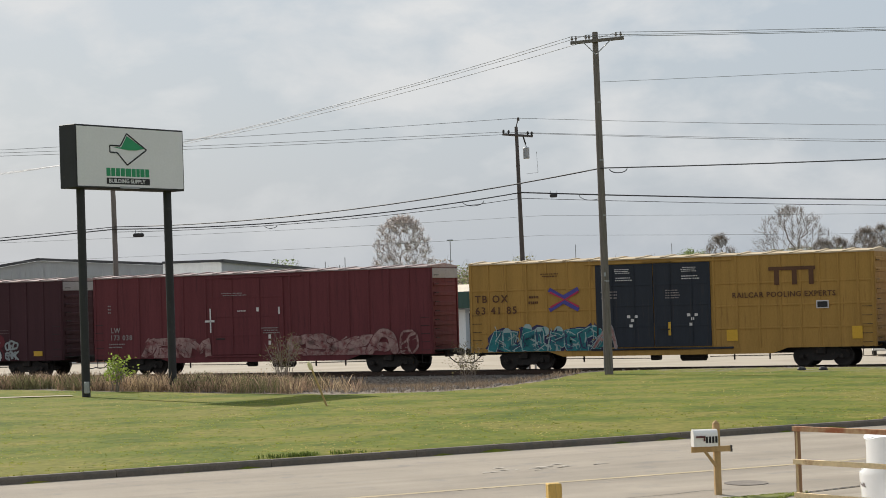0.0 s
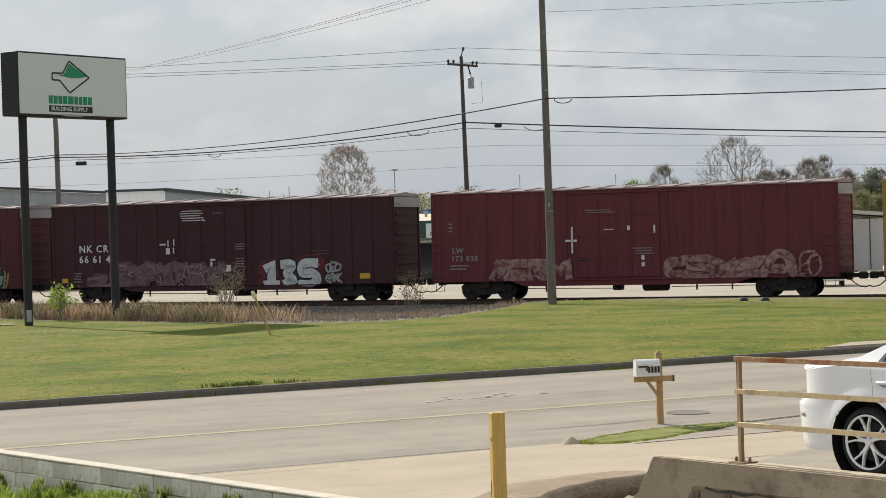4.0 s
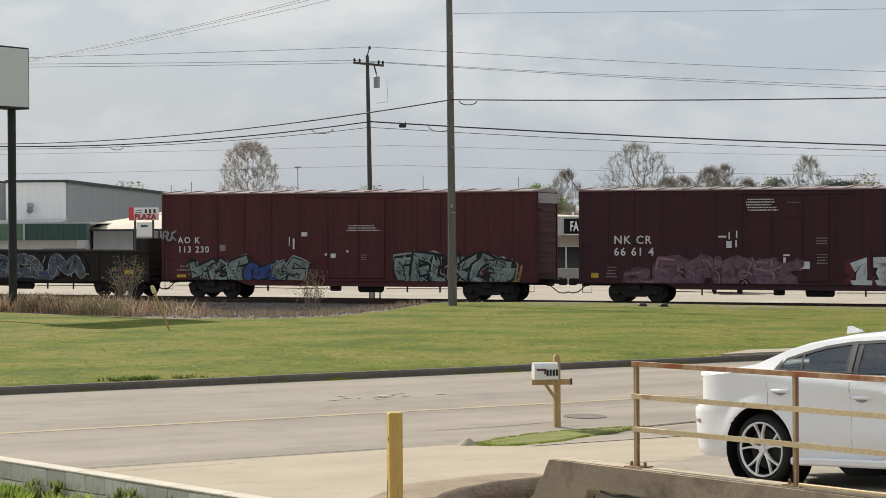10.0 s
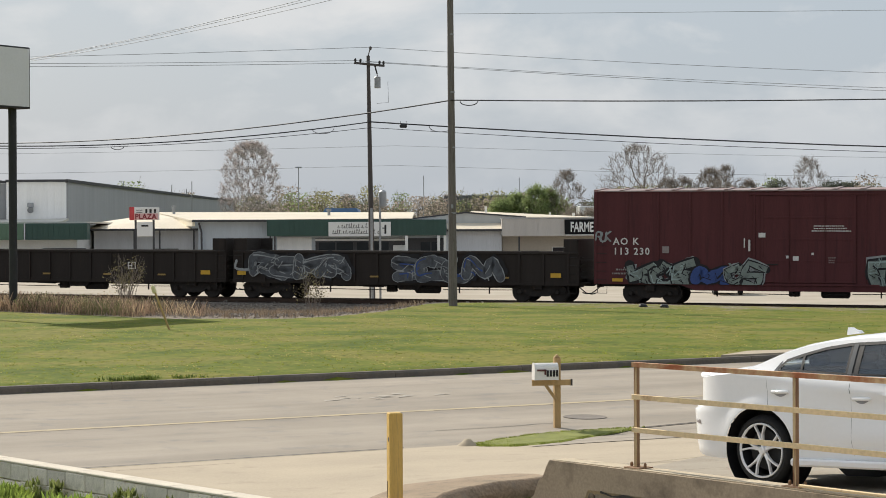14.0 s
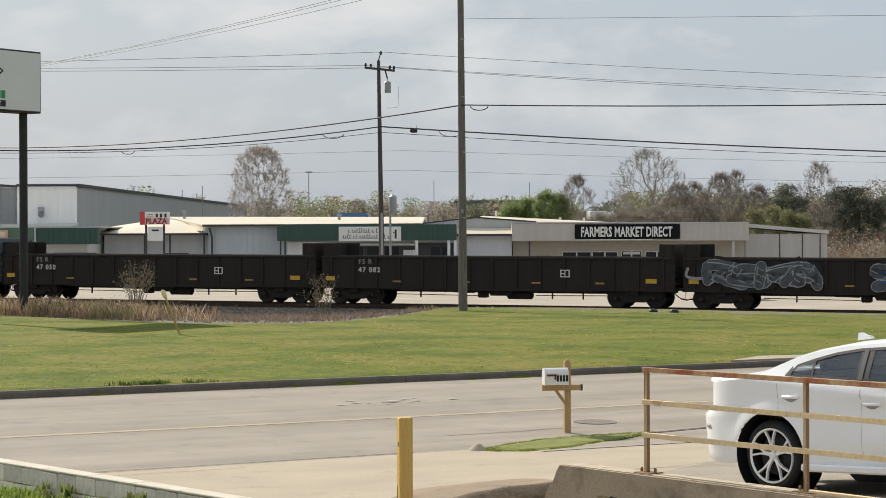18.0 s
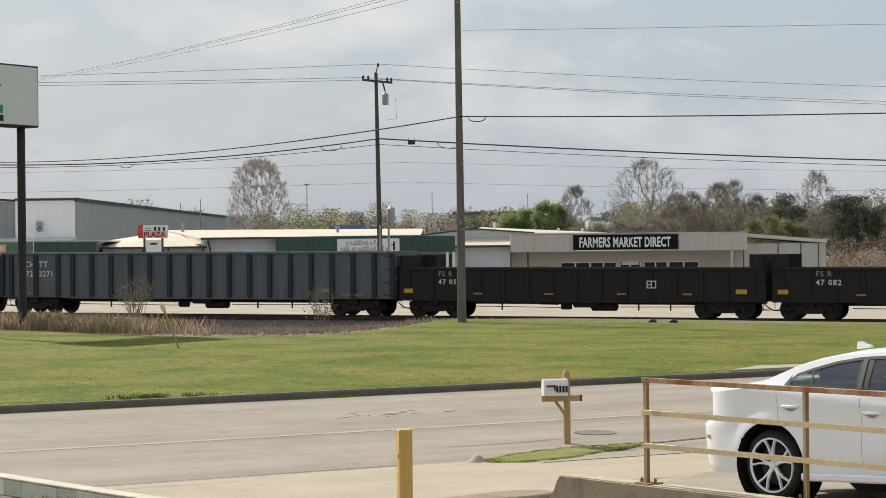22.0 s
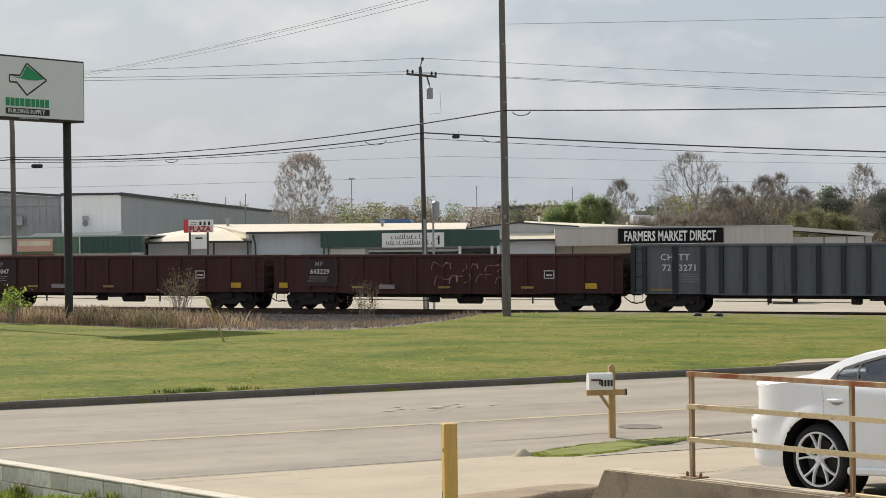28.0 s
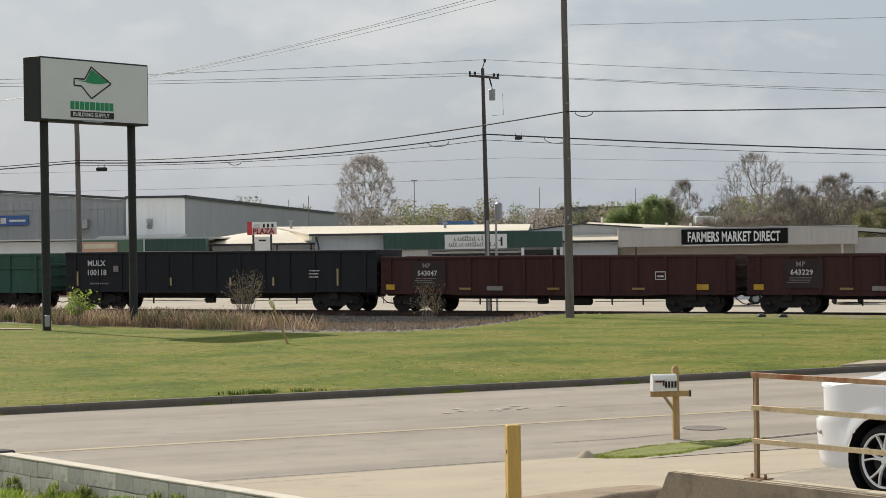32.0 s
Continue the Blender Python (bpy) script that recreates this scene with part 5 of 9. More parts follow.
    label_bars(c, -7.3, 1.2, 1.3, 0.2, 1, STENCIL_DIM, -1.51)
    plate(c, "stencil_frame", -5.9, -5.6, 1.95, 2.25, STENCIL_DIM, -1.51)
    # --- green gondola ---
    GRN = car_paint("gondola_green", (0.045, 0.105, 0.075), (0.07, 0.05, 0.035), 0.3)
    c = gondola(-(149.0 + 166.4) / 2, 8.7, 2.9, "faded green ribbed gondola", GRN, span(-8.2, 8.2, 11), 0.14, 0.1, low=0.9)
    part("side_rib", Geo().box(-8.7, 8.7, -1.5, -1.43, 2.1, 2.2, 0.01), GRN, c)


def add_135(c):
    """White block figures with dark edges."""
    rnd = random.Random(7)
    figures = ([(2.62, 1.62), (3.1, 1.88), (3.02, 1.35), (2.98, 0.9)], [(2.55, 0.86), (3.45, 0.86)],
               bend([(3.5, 1.84), (4.15, 1.82), (3.85, 1.4), (4.2, 1.05), (3.62, 0.86)]),
               bend([(5.55, 1.88), (4.75, 1.86), (4.68, 1.42), (5.25, 1.40), (5.48, 1.1), (5.1, 0.85), (4.45, 0.88)]))
    for w, yy, colour in ((0.80, -1.5205, "crimson"), (0.60, -1.524, "black"), (0.45, -1.528, "white")):
        g = Geo()
        for k, pts in enumerate(figures):
            if colour != "crimson" or k != 2:
                (brush if colour == "crimson" else stroke)(g, pts, w, yy - 0.0003 * k, rnd, 0.05)
        g.v = [(px, py, max(pz, 0.87)) for px, py, pz in g.v]
        part("graffiti", g, SPRAY[colour], c, "%s block figures in spray paint" % colour)
    g = Geo()
    for pts in figures:
        stroke(g, [(p[0] + 0.1, p[1] - 0.06) for p in pts[:-1]], 0.035, -1.531, rnd, 0.6)
    part("graffiti", g, SPRAY["silver"], c, "grey shading lines in spray paint")


build_train()

# ---- utility poles and wires ----
def sag(p, q, drop, n=14):
    p, q = Vector(p), Vector(q)
    return [p.lerp(q, i / n) - Vector((0, 0, drop * 4 * (i / n) * (1 - i / n))) for i in range(n + 1)]


def wire(name, p, q, drop, r, material, label):
    tagged(part(name, Geo().path(sag(p, q, drop), r, 5), material), label, "cable", "overhead wires")


BP = Vector((0.57, 79.6, 0.45))
BP_TOP = Vector((0.50, 79.6, 13.36))


def big_pole():
    o = thing("utility_pole", Matrix.Translation(BP), "tall weathered wooden utility pole with a crossarm at the lawn's edge", "utility pole", "utility poles")
    loc = lambda p: Vector(p) - BP  # noqa: E731
    g = Geo()
    n = 10
    pts = [(Vector((0, 0, -0.3))).lerp(BP_TOP - BP, i / n) + Vector((0.02 * math.sin(i), 0, 0)) for i in range(n + 1)]
    top = BP_TOP - BP
    g.lathe([(-0.3 + (top.z + 0.3) * i / n, 0.165 - 0.055 * i / n + 0.003 * math.sin(3 * i)) for i in range(n + 1)], "z", 14)
    g.v = [(x + top.x * z / top.z, y, z) for x, y, z in g.v]
    part("pole", g, WOOD_POLE, o)
    a = loc((0.57, 79.45, 13.02))
    d = Vector((0.985, 0.02, 0.065))
    arm = Geo().box(-1.02, 1.02, -0.06, 0.06, -0.06, 0.06, 0.01, Matrix.Translation(a) @ Matrix.Rotation(radians(-3.2), 4, "Y"))
    part("crossarm", arm, WOOD_POLE, o)
    for k in (-1, 1):
        part("arm_brace", Geo().tube(a + Vector((0.52 * k, -0.07, -0.03 + 0.03 * k)), a + Vector((-0.06, -0.1, -0.55)), 0.018, 0.018, 5), STEEL_GREY, o)
    for x in (-0.95, -0.8, -0.42, -0.3, 0.72, 0.9):
        part("insulator", Geo().lathe([(0.0, 0.02), (0.06, 0.025), (0.08, 0.055), (0.11, 0.055), (0.13, 0.03), (0.19, 0.03), (0.2, 0.0)], "z", 10, tuple(a + Vector((x, 0, 0.055 + 0.056 * x)))), mat("porcelain", (0.16, 0.14, 0.13), 0.3, vary=0.1, bump=0), o)
    for z in (5.9, 8.0, 10.2, 3.4):
        part("metal_band", Geo().lathe([(0, 0.165 - 0.0043 * z), (0.05, 0.165 - 0.0043 * z)], "z", 14, (pts[0].x - 0.005 * z / 1.3, 0, z)), STEEL_GREY, o)
    strip = Geo().tube((-0.17, -0.02, 0.0), (-0.15, -0.02, 4.6), 0.014, 0.014, 5)
    part("ground_wire", strip, STEEL_GREY, o, "pale ground wire stapled to the pole")
    part("pole_tag", Geo().box(-0.06, 0.02, -0.18, -0.165, 3.6, 3.75), STEEL_GREY, o)


big_pole()
SP = Vector((-3.45, 109.9, -0.55))
SP_TOP = Vector((-3.62, 109.9, 12.45))


def small_pole():
    o = thing("utility_pole", Matrix.Translation(SP), "dark wooden utility pole with transformer beyond the tracks", "utility pole", "utility poles")
    t = SP_TOP - SP
    g = Geo()
    g.lathe([(t.z * i / 6, 0.16 - 0.012 * i) for i in range(7)], "z", 12)
    g.v = [(x + t.x * z / t.z, y, z) for x, y, z in g.v]
    part("pole", g, WOOD_DARK, o)
    part("pole_top_pin", Geo().tube(t, t + Vector((0.12, 0, 0.42)), 0.03, 0.03, 6).lathe([(0, 0.03), (0.05, 0.07), (0.16, 0.07), (0.2, 0.02)], "z", 8, tuple(t + Vector((0.12, 0, 0.3)))), WOOD_DARK, o)
    a = t + Vector((0.05, -0.15, -0.46))
    part("crossarm", Geo().box(-0.78, 0.82, -0.05, 0.05, -0.06, 0.06, 0.01, Matrix.Translation(a) @ Matrix.Rotation(radians(6), 4, "Y")), WOOD_DARK, o)
    for x in (-0.72, -0.45, 0.55, 0.76):
        part("insulator", Geo().lathe([(0.0, 0.02), (0.05, 0.06), (0.16, 0.06), (0.2, 0.02)], "z", 8, (a.x + x, a.y, a.z + 0.05 - 0.1 * x)), BLACK_PAINT, o)
    can = Geo().lathe([(-0.30, 0.14), (-0.28, 0.165), (0.22, 0.165), (0.25, 0.175), (0.29, 0.14), (0.31, 0.04)], "z", 14, (a.x + 0.44, a.y, a.z - 0.95))
    part("transformer", can, STEEL_GREY, o, "grey transformer can")
    part("fuse_cutout", Geo().tube(a + Vector((0.3, 0, -0.05)), a + Vector((0.42, 0, -0.5)), 0.04, 0.04, 6).tube(a + Vector((0.42, 0, -0.5)), a + Vector((0.5, 0, -0.85)), 0.02, 0.02, 5), BLACK_PAINT, o)
    part("drop_loop", Geo().path([a + Vector((0.98, 0, -0.9)), a + Vector((1.02, 0, -2.0)), a + Vector((0.42, 0, -2.05))], 0.012, 4), WIRE_PALE, o)
    part("riser_pipe", Geo().tube((0.42, 0, 0), (0.42, 0, 5.6), 0.06, 0.055, 10).lathe([(5.0, 0.09), (5.1, 0.20), (5.85, 0.20), (5.95, 0.08)], "z", 12, (0.56, 0, 0)), STEEL_GREY, o, "pale grey riser with a service can")
    part("sleeve", Geo().tube((-0.0, -0.17, 0), (-0.03, -0.16, 5.0), 0.07, 0.06, 8), STEEL_GREY, o)


small_pole()


def far_pole():
    base = Vector((-24.73, 108.0, -0.4))
    o = thing("utility_pole", Matrix.Translation(base), "weathered grey utility pole beyond the tracks", "utility pole", "utility poles")
    part("pole", Geo().tube((0, 0, 0), (-0.05, 0, 9.6), 0.15, 0.13, 10).tube((-0.05, 0, 9.6), (-0.1, 0, 11.0), 0.13, 0.11, 10), WOOD_POLE, o)
    part("pole_cap", Geo().tube((-0.1, 0, 11.0), (-0.1, 0, 11.06), 0.12, 0.10, 10), STEEL_GREY, o)


far_pole()


def wires():
    L = "thin sagging overhead power line"
    for dx, dz in ((-0.95, 0.16), (-0.36, 0.20), (0.8, 0.26)):
        p = Vector((0.55 + dx, 79.5, 13.05 + dz))
        wire("power_line", (-48 + dx, 132, 11.6 + dz * 3), p, 1.3, 0.011, WIRE_PALE, L)
        wire("power_line", p, (60 + dx, 79, 13.6 + dz), 0.62, 0.011, WIRE_PALE, L)
    wire("power_line", BP + Vector((0.12, 0, 11.0)), (60, 78.0, 11.9), 0.12, 0.008, WIRE_PALE, L)
    sp = SP_TOP
    wire("power_line", (-62, 110, 12.3), sp + Vector((0.12, 0, 0.45)), 0.3, 0.012, WIRE_PALE, L)
    wire("power_line", sp + Vector((0.12, 0, 0.45)), (70, 110, 11.0), 0.82, 0.012, WIRE_PALE, L)
    for k, dx in enumerate((-0.7, 0.55)):
        a = sp + Vector((dx, -0.15, -0.26 - 0.12 * k))
        wire("power_line", (-62 + dx, 110, 12.75 - 0.25 * k), a, 0.3, 0.012, WIRE_PALE, L)
        wire("power_line", a, (70 + dx, 110, 9.85 - 0.35 * k), 0.7, 0.012, WIRE_PALE, L)
    c0 = Vector((-3.5, 109.75, 8.97))
    fp = Vector((-24.75, 107.85, 7.75))
    wire("cable", fp, c0, 0.45, 0.03, WIRE, "thick black communication cable")
    wire("cable", (-70, 108, 6.6), fp, 0.5, 0.03, WIRE, "thick black communication cable")
    wire("cable", c0, (64, 108, 7.0), 0.69, 0.036, WIRE, "thick black communication cable")
    wire("cable", fp + Vector((0, 0, -0.15)), c0 + Vector((0, 0, -0.3)), 0.35, 0.015, WIRE, "thin black communication cable")
    wire("cable", c0 + Vector((0, 0, -0.3)), (64, 108, 6.75), 0.69, 0.015, WIRE, "thin black communication cable")
    b0 = Vector((0.55, 79.45, 8.16))
    wire("cable", fp + Vector((0, 0, 0.12)), b0, 0.50, 0.026, WIRE, "black service cable to the wooden pole")
    wire("cable", (-70, 108, 6.9), fp + Vector((0, 0, 0.12)), 0.5, 0.02, WIRE, "thin black communication cable")
    wire("cable", b0, (44, 66, 8.25), 0.40, 0.024, WIRE, "black service cable to the wooden pole")
    for z in (9.5, 7.9):
        wire("power_line", (-80, 170, z + 0.3), (-3.4, 170, z + 0.75), 0.35, 0.012, WIRE_PALE, L)
        wire("power_line", (-3.4, 170, z + 0.75), (80, 170, z - 0.9), 0.35, 0.012, WIRE_PALE, L)
    for p, s in (((-1.78, 109.6, 8.74), 0.55), ((-23.5, 107.96, 7.40), 0.8)):
        b = Geo().box(-0.36 * s, 0.36 * s, -0.1, 0.1, -0.10, 0.10, 0.05)
        b.tube((-0.15, 0, 0.1), (-0.15, 0, 0.26), 0.012, 0.012, 4).tube((0.15, 0, 0.1), (0.15, 0, 0.26), 0.012, 0.012, 4)
        tagged(part("splice_box", b, BLACK_PAINT, at=Matrix.Translation(p)), "black cable splice closure hung on the line", "splice box")
    for p, r in (((0.2, 109.6, 8.72), 0.42), ((-6.0, 109.6, 8.62), 0.38), ((-16.6, 108.58, 7.68), 0.22), ((1.2, 79.2, 8.10), 0.22)):
        pts = [Vector(p) + Vector((r * math.cos(a) * 1.5, 0, -r * abs(math.sin(a)) * 0.7)) for a in [math.pi * i / 10 for i in range(11)]]
        tagged(part("cable_loop", Geo().path(pts, 0.018, 5), WIRE), "slack cable loop hanging from the line", "cable loop")


wires()


# ---- business sign on two posts ----
def pole_sign():
    o = thing("pole_sign", pose(-16.2, 72.3, 0.42, 0, 0, 57.0), "white business sign with green diamond emblem on two black posts", "pole sign")
    for x in (-2.07, 2.13):
        part("post", Geo().tube((x, 0, -0.3), (x, 0, 7.3), 0.145, 0.145, 16), BLACK_PAINT, o)
    x0, x1, z0, z1 = -2.62, 2.62, 7.16, 9.34
    part("cabinet", Geo().box(x0, x1, -0.4, 0.4, z0, z1, 0.02), BLACK_PAINT, o, "black metal sign cabinet")
    for y0, y1 in ((-0.412, -0.401), (0.401, 0.412)):
        part("sign_face", Geo().box(x0 + 0.06, x1 - 0.06, y0, y1, z0 + 0.07, z1 - 0.06), SIGN_WHITE, o, "white sign face")
    part("bottom_plate", Geo().box(-0.6, 0.35, -0.43, -0.413, z0 + 0.02, z0 + 0.09), STEEL_GREY, o)
    y, k = -0.42, 1.32
    dia = [(-0.78, 8.66), (-0.40, 8.66), (-0.16, 9.10), (0.56, 8.56), (-0.16, 8.00), (-0.52, 8.42), (-0.78, 8.42)]
    dia = [(x * k, z) for x, z in dia]
    g = Geo()
    for a, b in zip(dia, dia[1:] + dia[:1]):
        stroke(g, [a, b], 0.055, y, random.Random(1))
    part("emblem_outline", g, BLACK_PAINT, o, "black arrow-shaped outline")
    part("emblem_fill", Geo().add([(x * k, y - 0.003, z) for x, z in ((-0.66, 8.60), (-0.37, 8.61), (-0.16, 9.02), (0.47, 8.60), (0.2, 8.53), (-0.12, 8.52))], [(0, 1, 2, 3, 4, 5)]), GREEN_PAINT, o, "green half of the emblem")
    x = -1.22
    for w in (0.21, 0.21, 0.21, 0.22, 0.28, 0.21, 0.18, 0.22, 0.21):
        part("name_bar", Geo().box(x, x + w - 0.02, y, y + 0.005, 7.60, 7.88), GREEN_PAINT, o, "green bar for a letter of the firm's name")
        x += w + 0.016
    part("caption_bar", Geo().box(-1.22, 0.86, y, y + 0.004, 7.32, 7.54), BLACK_PAINT, o)
    lettering("caption", "BUILDING SUPPLY", 0.19, SIGN_WHITE, o, -1.12, 7.37, y - 0.006, 1.0, 1.14)
    part("meter_box", Geo().box(-2.3, -2.18, -0.3, -0.12, 0.15, 0.55, 0.02), STEEL_GREY, o)


pole_sign()


# ---- shops and sheds beyond the tracks ----
CLAD = mat("white_cladding", (0.84, 0.84, 0.83), 0.6, vary=0.1, scale=0.5, bump=0.1, streak=True)
CLAD_GREY = mat("grey_cladding", (0.55, 0.56, 0.58), 0.6, vary=0.12, scale=0.4, bump=0.1, streak=True)
CLAD_BLUE = mat("pale_blue_cladding", (0.45, 0.49, 0.53), 0.6, vary=0.1, scale=0.5, bump=0.1, streak=True)
GREEN_CLAD = mat("dark_green_cladding", (0.036, 0.078, 0.064), 0.6, vary=0.15, scale=0.6, bump=0.1, streak=True)
TAN_ROOF = mat("tan_metal_roof", (0.66, 0.585, 0.455), 0.55, vary=0.12, scale=0.3, bump=0.1)
WHITE_ROOF = mat("white_metal_roof", (0.56, 0.54, 0.49), 0.5, vary=0.1, scale=0.3, bump=0.1)
TRIM = mat("dark_trim", (0.05, 0.05, 0.055), 0.6, vary=0.2, scale=2, bump=0.05)
PANE = glass("shop_glass", (0.03, 0.035, 0.04), 0.06)
GZ = -0.62
# grey cladding with the front wall's shade put into its colour
FRONT_SHADE = mat("shaded_front_cladding", (0.33, 0.34, 0.355), 0.6, vary=0.12, scale=0.4, bump=0.1, streak=True)
MARKET_GREY = mat("warm_grey_cladding", (0.50, 0.47, 0.435), 0.6, vary=0.1, scale=0.5, bump=0.1, streak=True)


def seams(o, x0, x1, y, z0, z1, step, material, name="cladding_rib"):
    g = Geo()
    x = x0
    while x < x1:
        g.box(x, x + 0.05, y - 0.03, y, z0, z1)
        x += step
    part(name, g, material, o)


def window(o, x0, x1, z0, z1, y, frame_mat, panes=1):
    w = part("window_frame", Geo().box(x0, x1, y - 0.05, y - 0.01, z0, z1), frame_mat, o)
    d = (x1 - x0) / panes
    for i in range(panes):
        part("pane", Geo().box(x0 + i * d + 0.06, x0 + (i + 1) * d - 0.06, y - 0.062, y - 0.052, z0 + 0.06, z1 - 0.06), PANE, w)


def market():
    o = thing("shop_building", pose(0, 165, 0), "low grey-clad shop with a white parapet and black sign board", "shop building", "shops of the plaza")
    part("wall", Geo().box(5.1, 23.4, 0.05, 14, GZ - 0.2, 4.15), mat("cream_wall", (0.47, 0.42, 0.355), 0.8, vary=0.1, scale=0.5, bump=0.1), o)
    part("parapet", Geo().box(5.0, 23.5, -1.6, 0.04, 2.85, 4.24, 0.03), MARKET_GREY, o, "pale grey ribbed parapet")
    seams(o, 5.1, 23.4, -1.602, 2.9, 4.2, 0.45, MARKET_GREY)
    part("parapet_cap", Geo().box(4.95, 23.55, -1.66, 0.1, 4.242, 4.30, 0.01), CLAD_GREY, o)
    part("side_wing", Geo().box(23.52, 30.0, 0.5, 12, GZ - 0.2, 3.35), MARKET_GREY, o, "pale side wing with panelled doors")
    part("wing_roof", Geo().add([(23.5, 0.3, 4.2), (30.1, 0.3, 3.62), (30.1, 13, 3.7), (23.5, 13, 4.3), (23.5, 0.3, 3.9), (30.1, 0.3, 3.36), (30.1, 13, 3.4), (23.5, 13, 4.0)], [(0, 1, 2, 3), (4, 5, 1, 0), (5, 6, 2, 1), (4, 7, 6, 5), (7, 3, 2, 6), (4, 0, 3, 7)]), WHITE_ROOF, o)
    for x in (26.2, 28.0, 29.4):
        part("wing_seam", Geo().box(x, x + 0.07, 0.44, 0.49, GZ, 3.35), TRIM, o)
    b = part("sign_board", Geo().box(9.9, 18.1, -1.75, -1.64, 3.0, 4.16, 0.02), mat("matt_black_board", (0.014, 0.014, 0.015), 0.95, vary=0.2, scale=2, bump=0.05, spec=0.1), o, "black sign board with white capitals")
    lettering("sign_letters", "FARMERS MARKET DIRECT", 1.06, WHITE_PAINT, b, 10.35, 3.21, -1.78, 1.04, 0.55, depth=0.02)
    part("light_bar", Geo().box(10.0, 16.0, -1.85, -1.7, 2.90, 2.97), WHITE_PAINT, o)
    for x0, x1 in ((9.0, 11.3), (11.35, 13.4), (15.55, 17.4), (17.5, 19.9)):
        window(o, x0, x1, 0.2, 2.02, 0.05, WHITE_PAINT, 2)
    window(o, 13.65, 15.3, GZ, 2.08, 0.05, WHITE_PAINT, 2)
    part("door_header", Geo().box(13.8, 15.15, -0.03, -0.02, 1.78, 1.98), SIGN_WHITE, o)
    part("canopy_post", Geo().box(6.3, 6.42, -1.5, -1.38, GZ, 2.85), TRIM, o)
    part("canopy_post", Geo().box(22.2, 22.4, -1.5, -1.3, GZ, 2.85), MARKET_GREY, o)
    part("doorway", Geo().box(6.9, 8.0, -0.02, 0.04, GZ, 1.7), PANE, o)
    part("rear_gable", Geo().prism([(-2.3, GZ), (-2.3, 4.22), (2.2, 4.72), (7.0, 4.36), (7.0, GZ)], 1.0, 1.4), mat("pale_gable_cladding", (0.50, 0.50, 0.48), 0.6, vary=0.1, scale=0.4, bump=0.1, streak=True), o, "pale gable wall behind the parapet")
    part("gable_trim", Geo().prism([(-2.4, 4.20), (2.2, 4.70), (7.0, 4.34), (7.0, 4.44), (2.2, 4.82), (-2.4, 4.30)], 0.9, 0.99), TRIM, o)
    part("rear_roof", Geo().add([(2.3, 1.5, 4.74), (7.0, 1.5, 4.40), (13.8, 15, 4.46), (3.0, 15, 5.02), (2.3, 1.5, 4.6), (7.0, 1.5, 4.25), (13.8, 15, 4.2), (3.0, 15, 4.8)], [(0, 1, 2, 3), (4, 5, 1, 0), (5, 6, 2, 1), (6, 7, 3, 2), (7, 4, 0, 3), (4, 7, 6, 5)]), TAN_ROOF, o, "tan roof slope behind the parapet")
    for x, y, h in ((4.0, 9.0, 5.35), (9.5, 12.0, 4.85), (11.5, 12.0, 4.8)):
        part("roof_vent", Geo().tube((x, y, 4.4), (x, y, h), 0.10, 0.10, 8), WHITE_PAINT, o)


market()


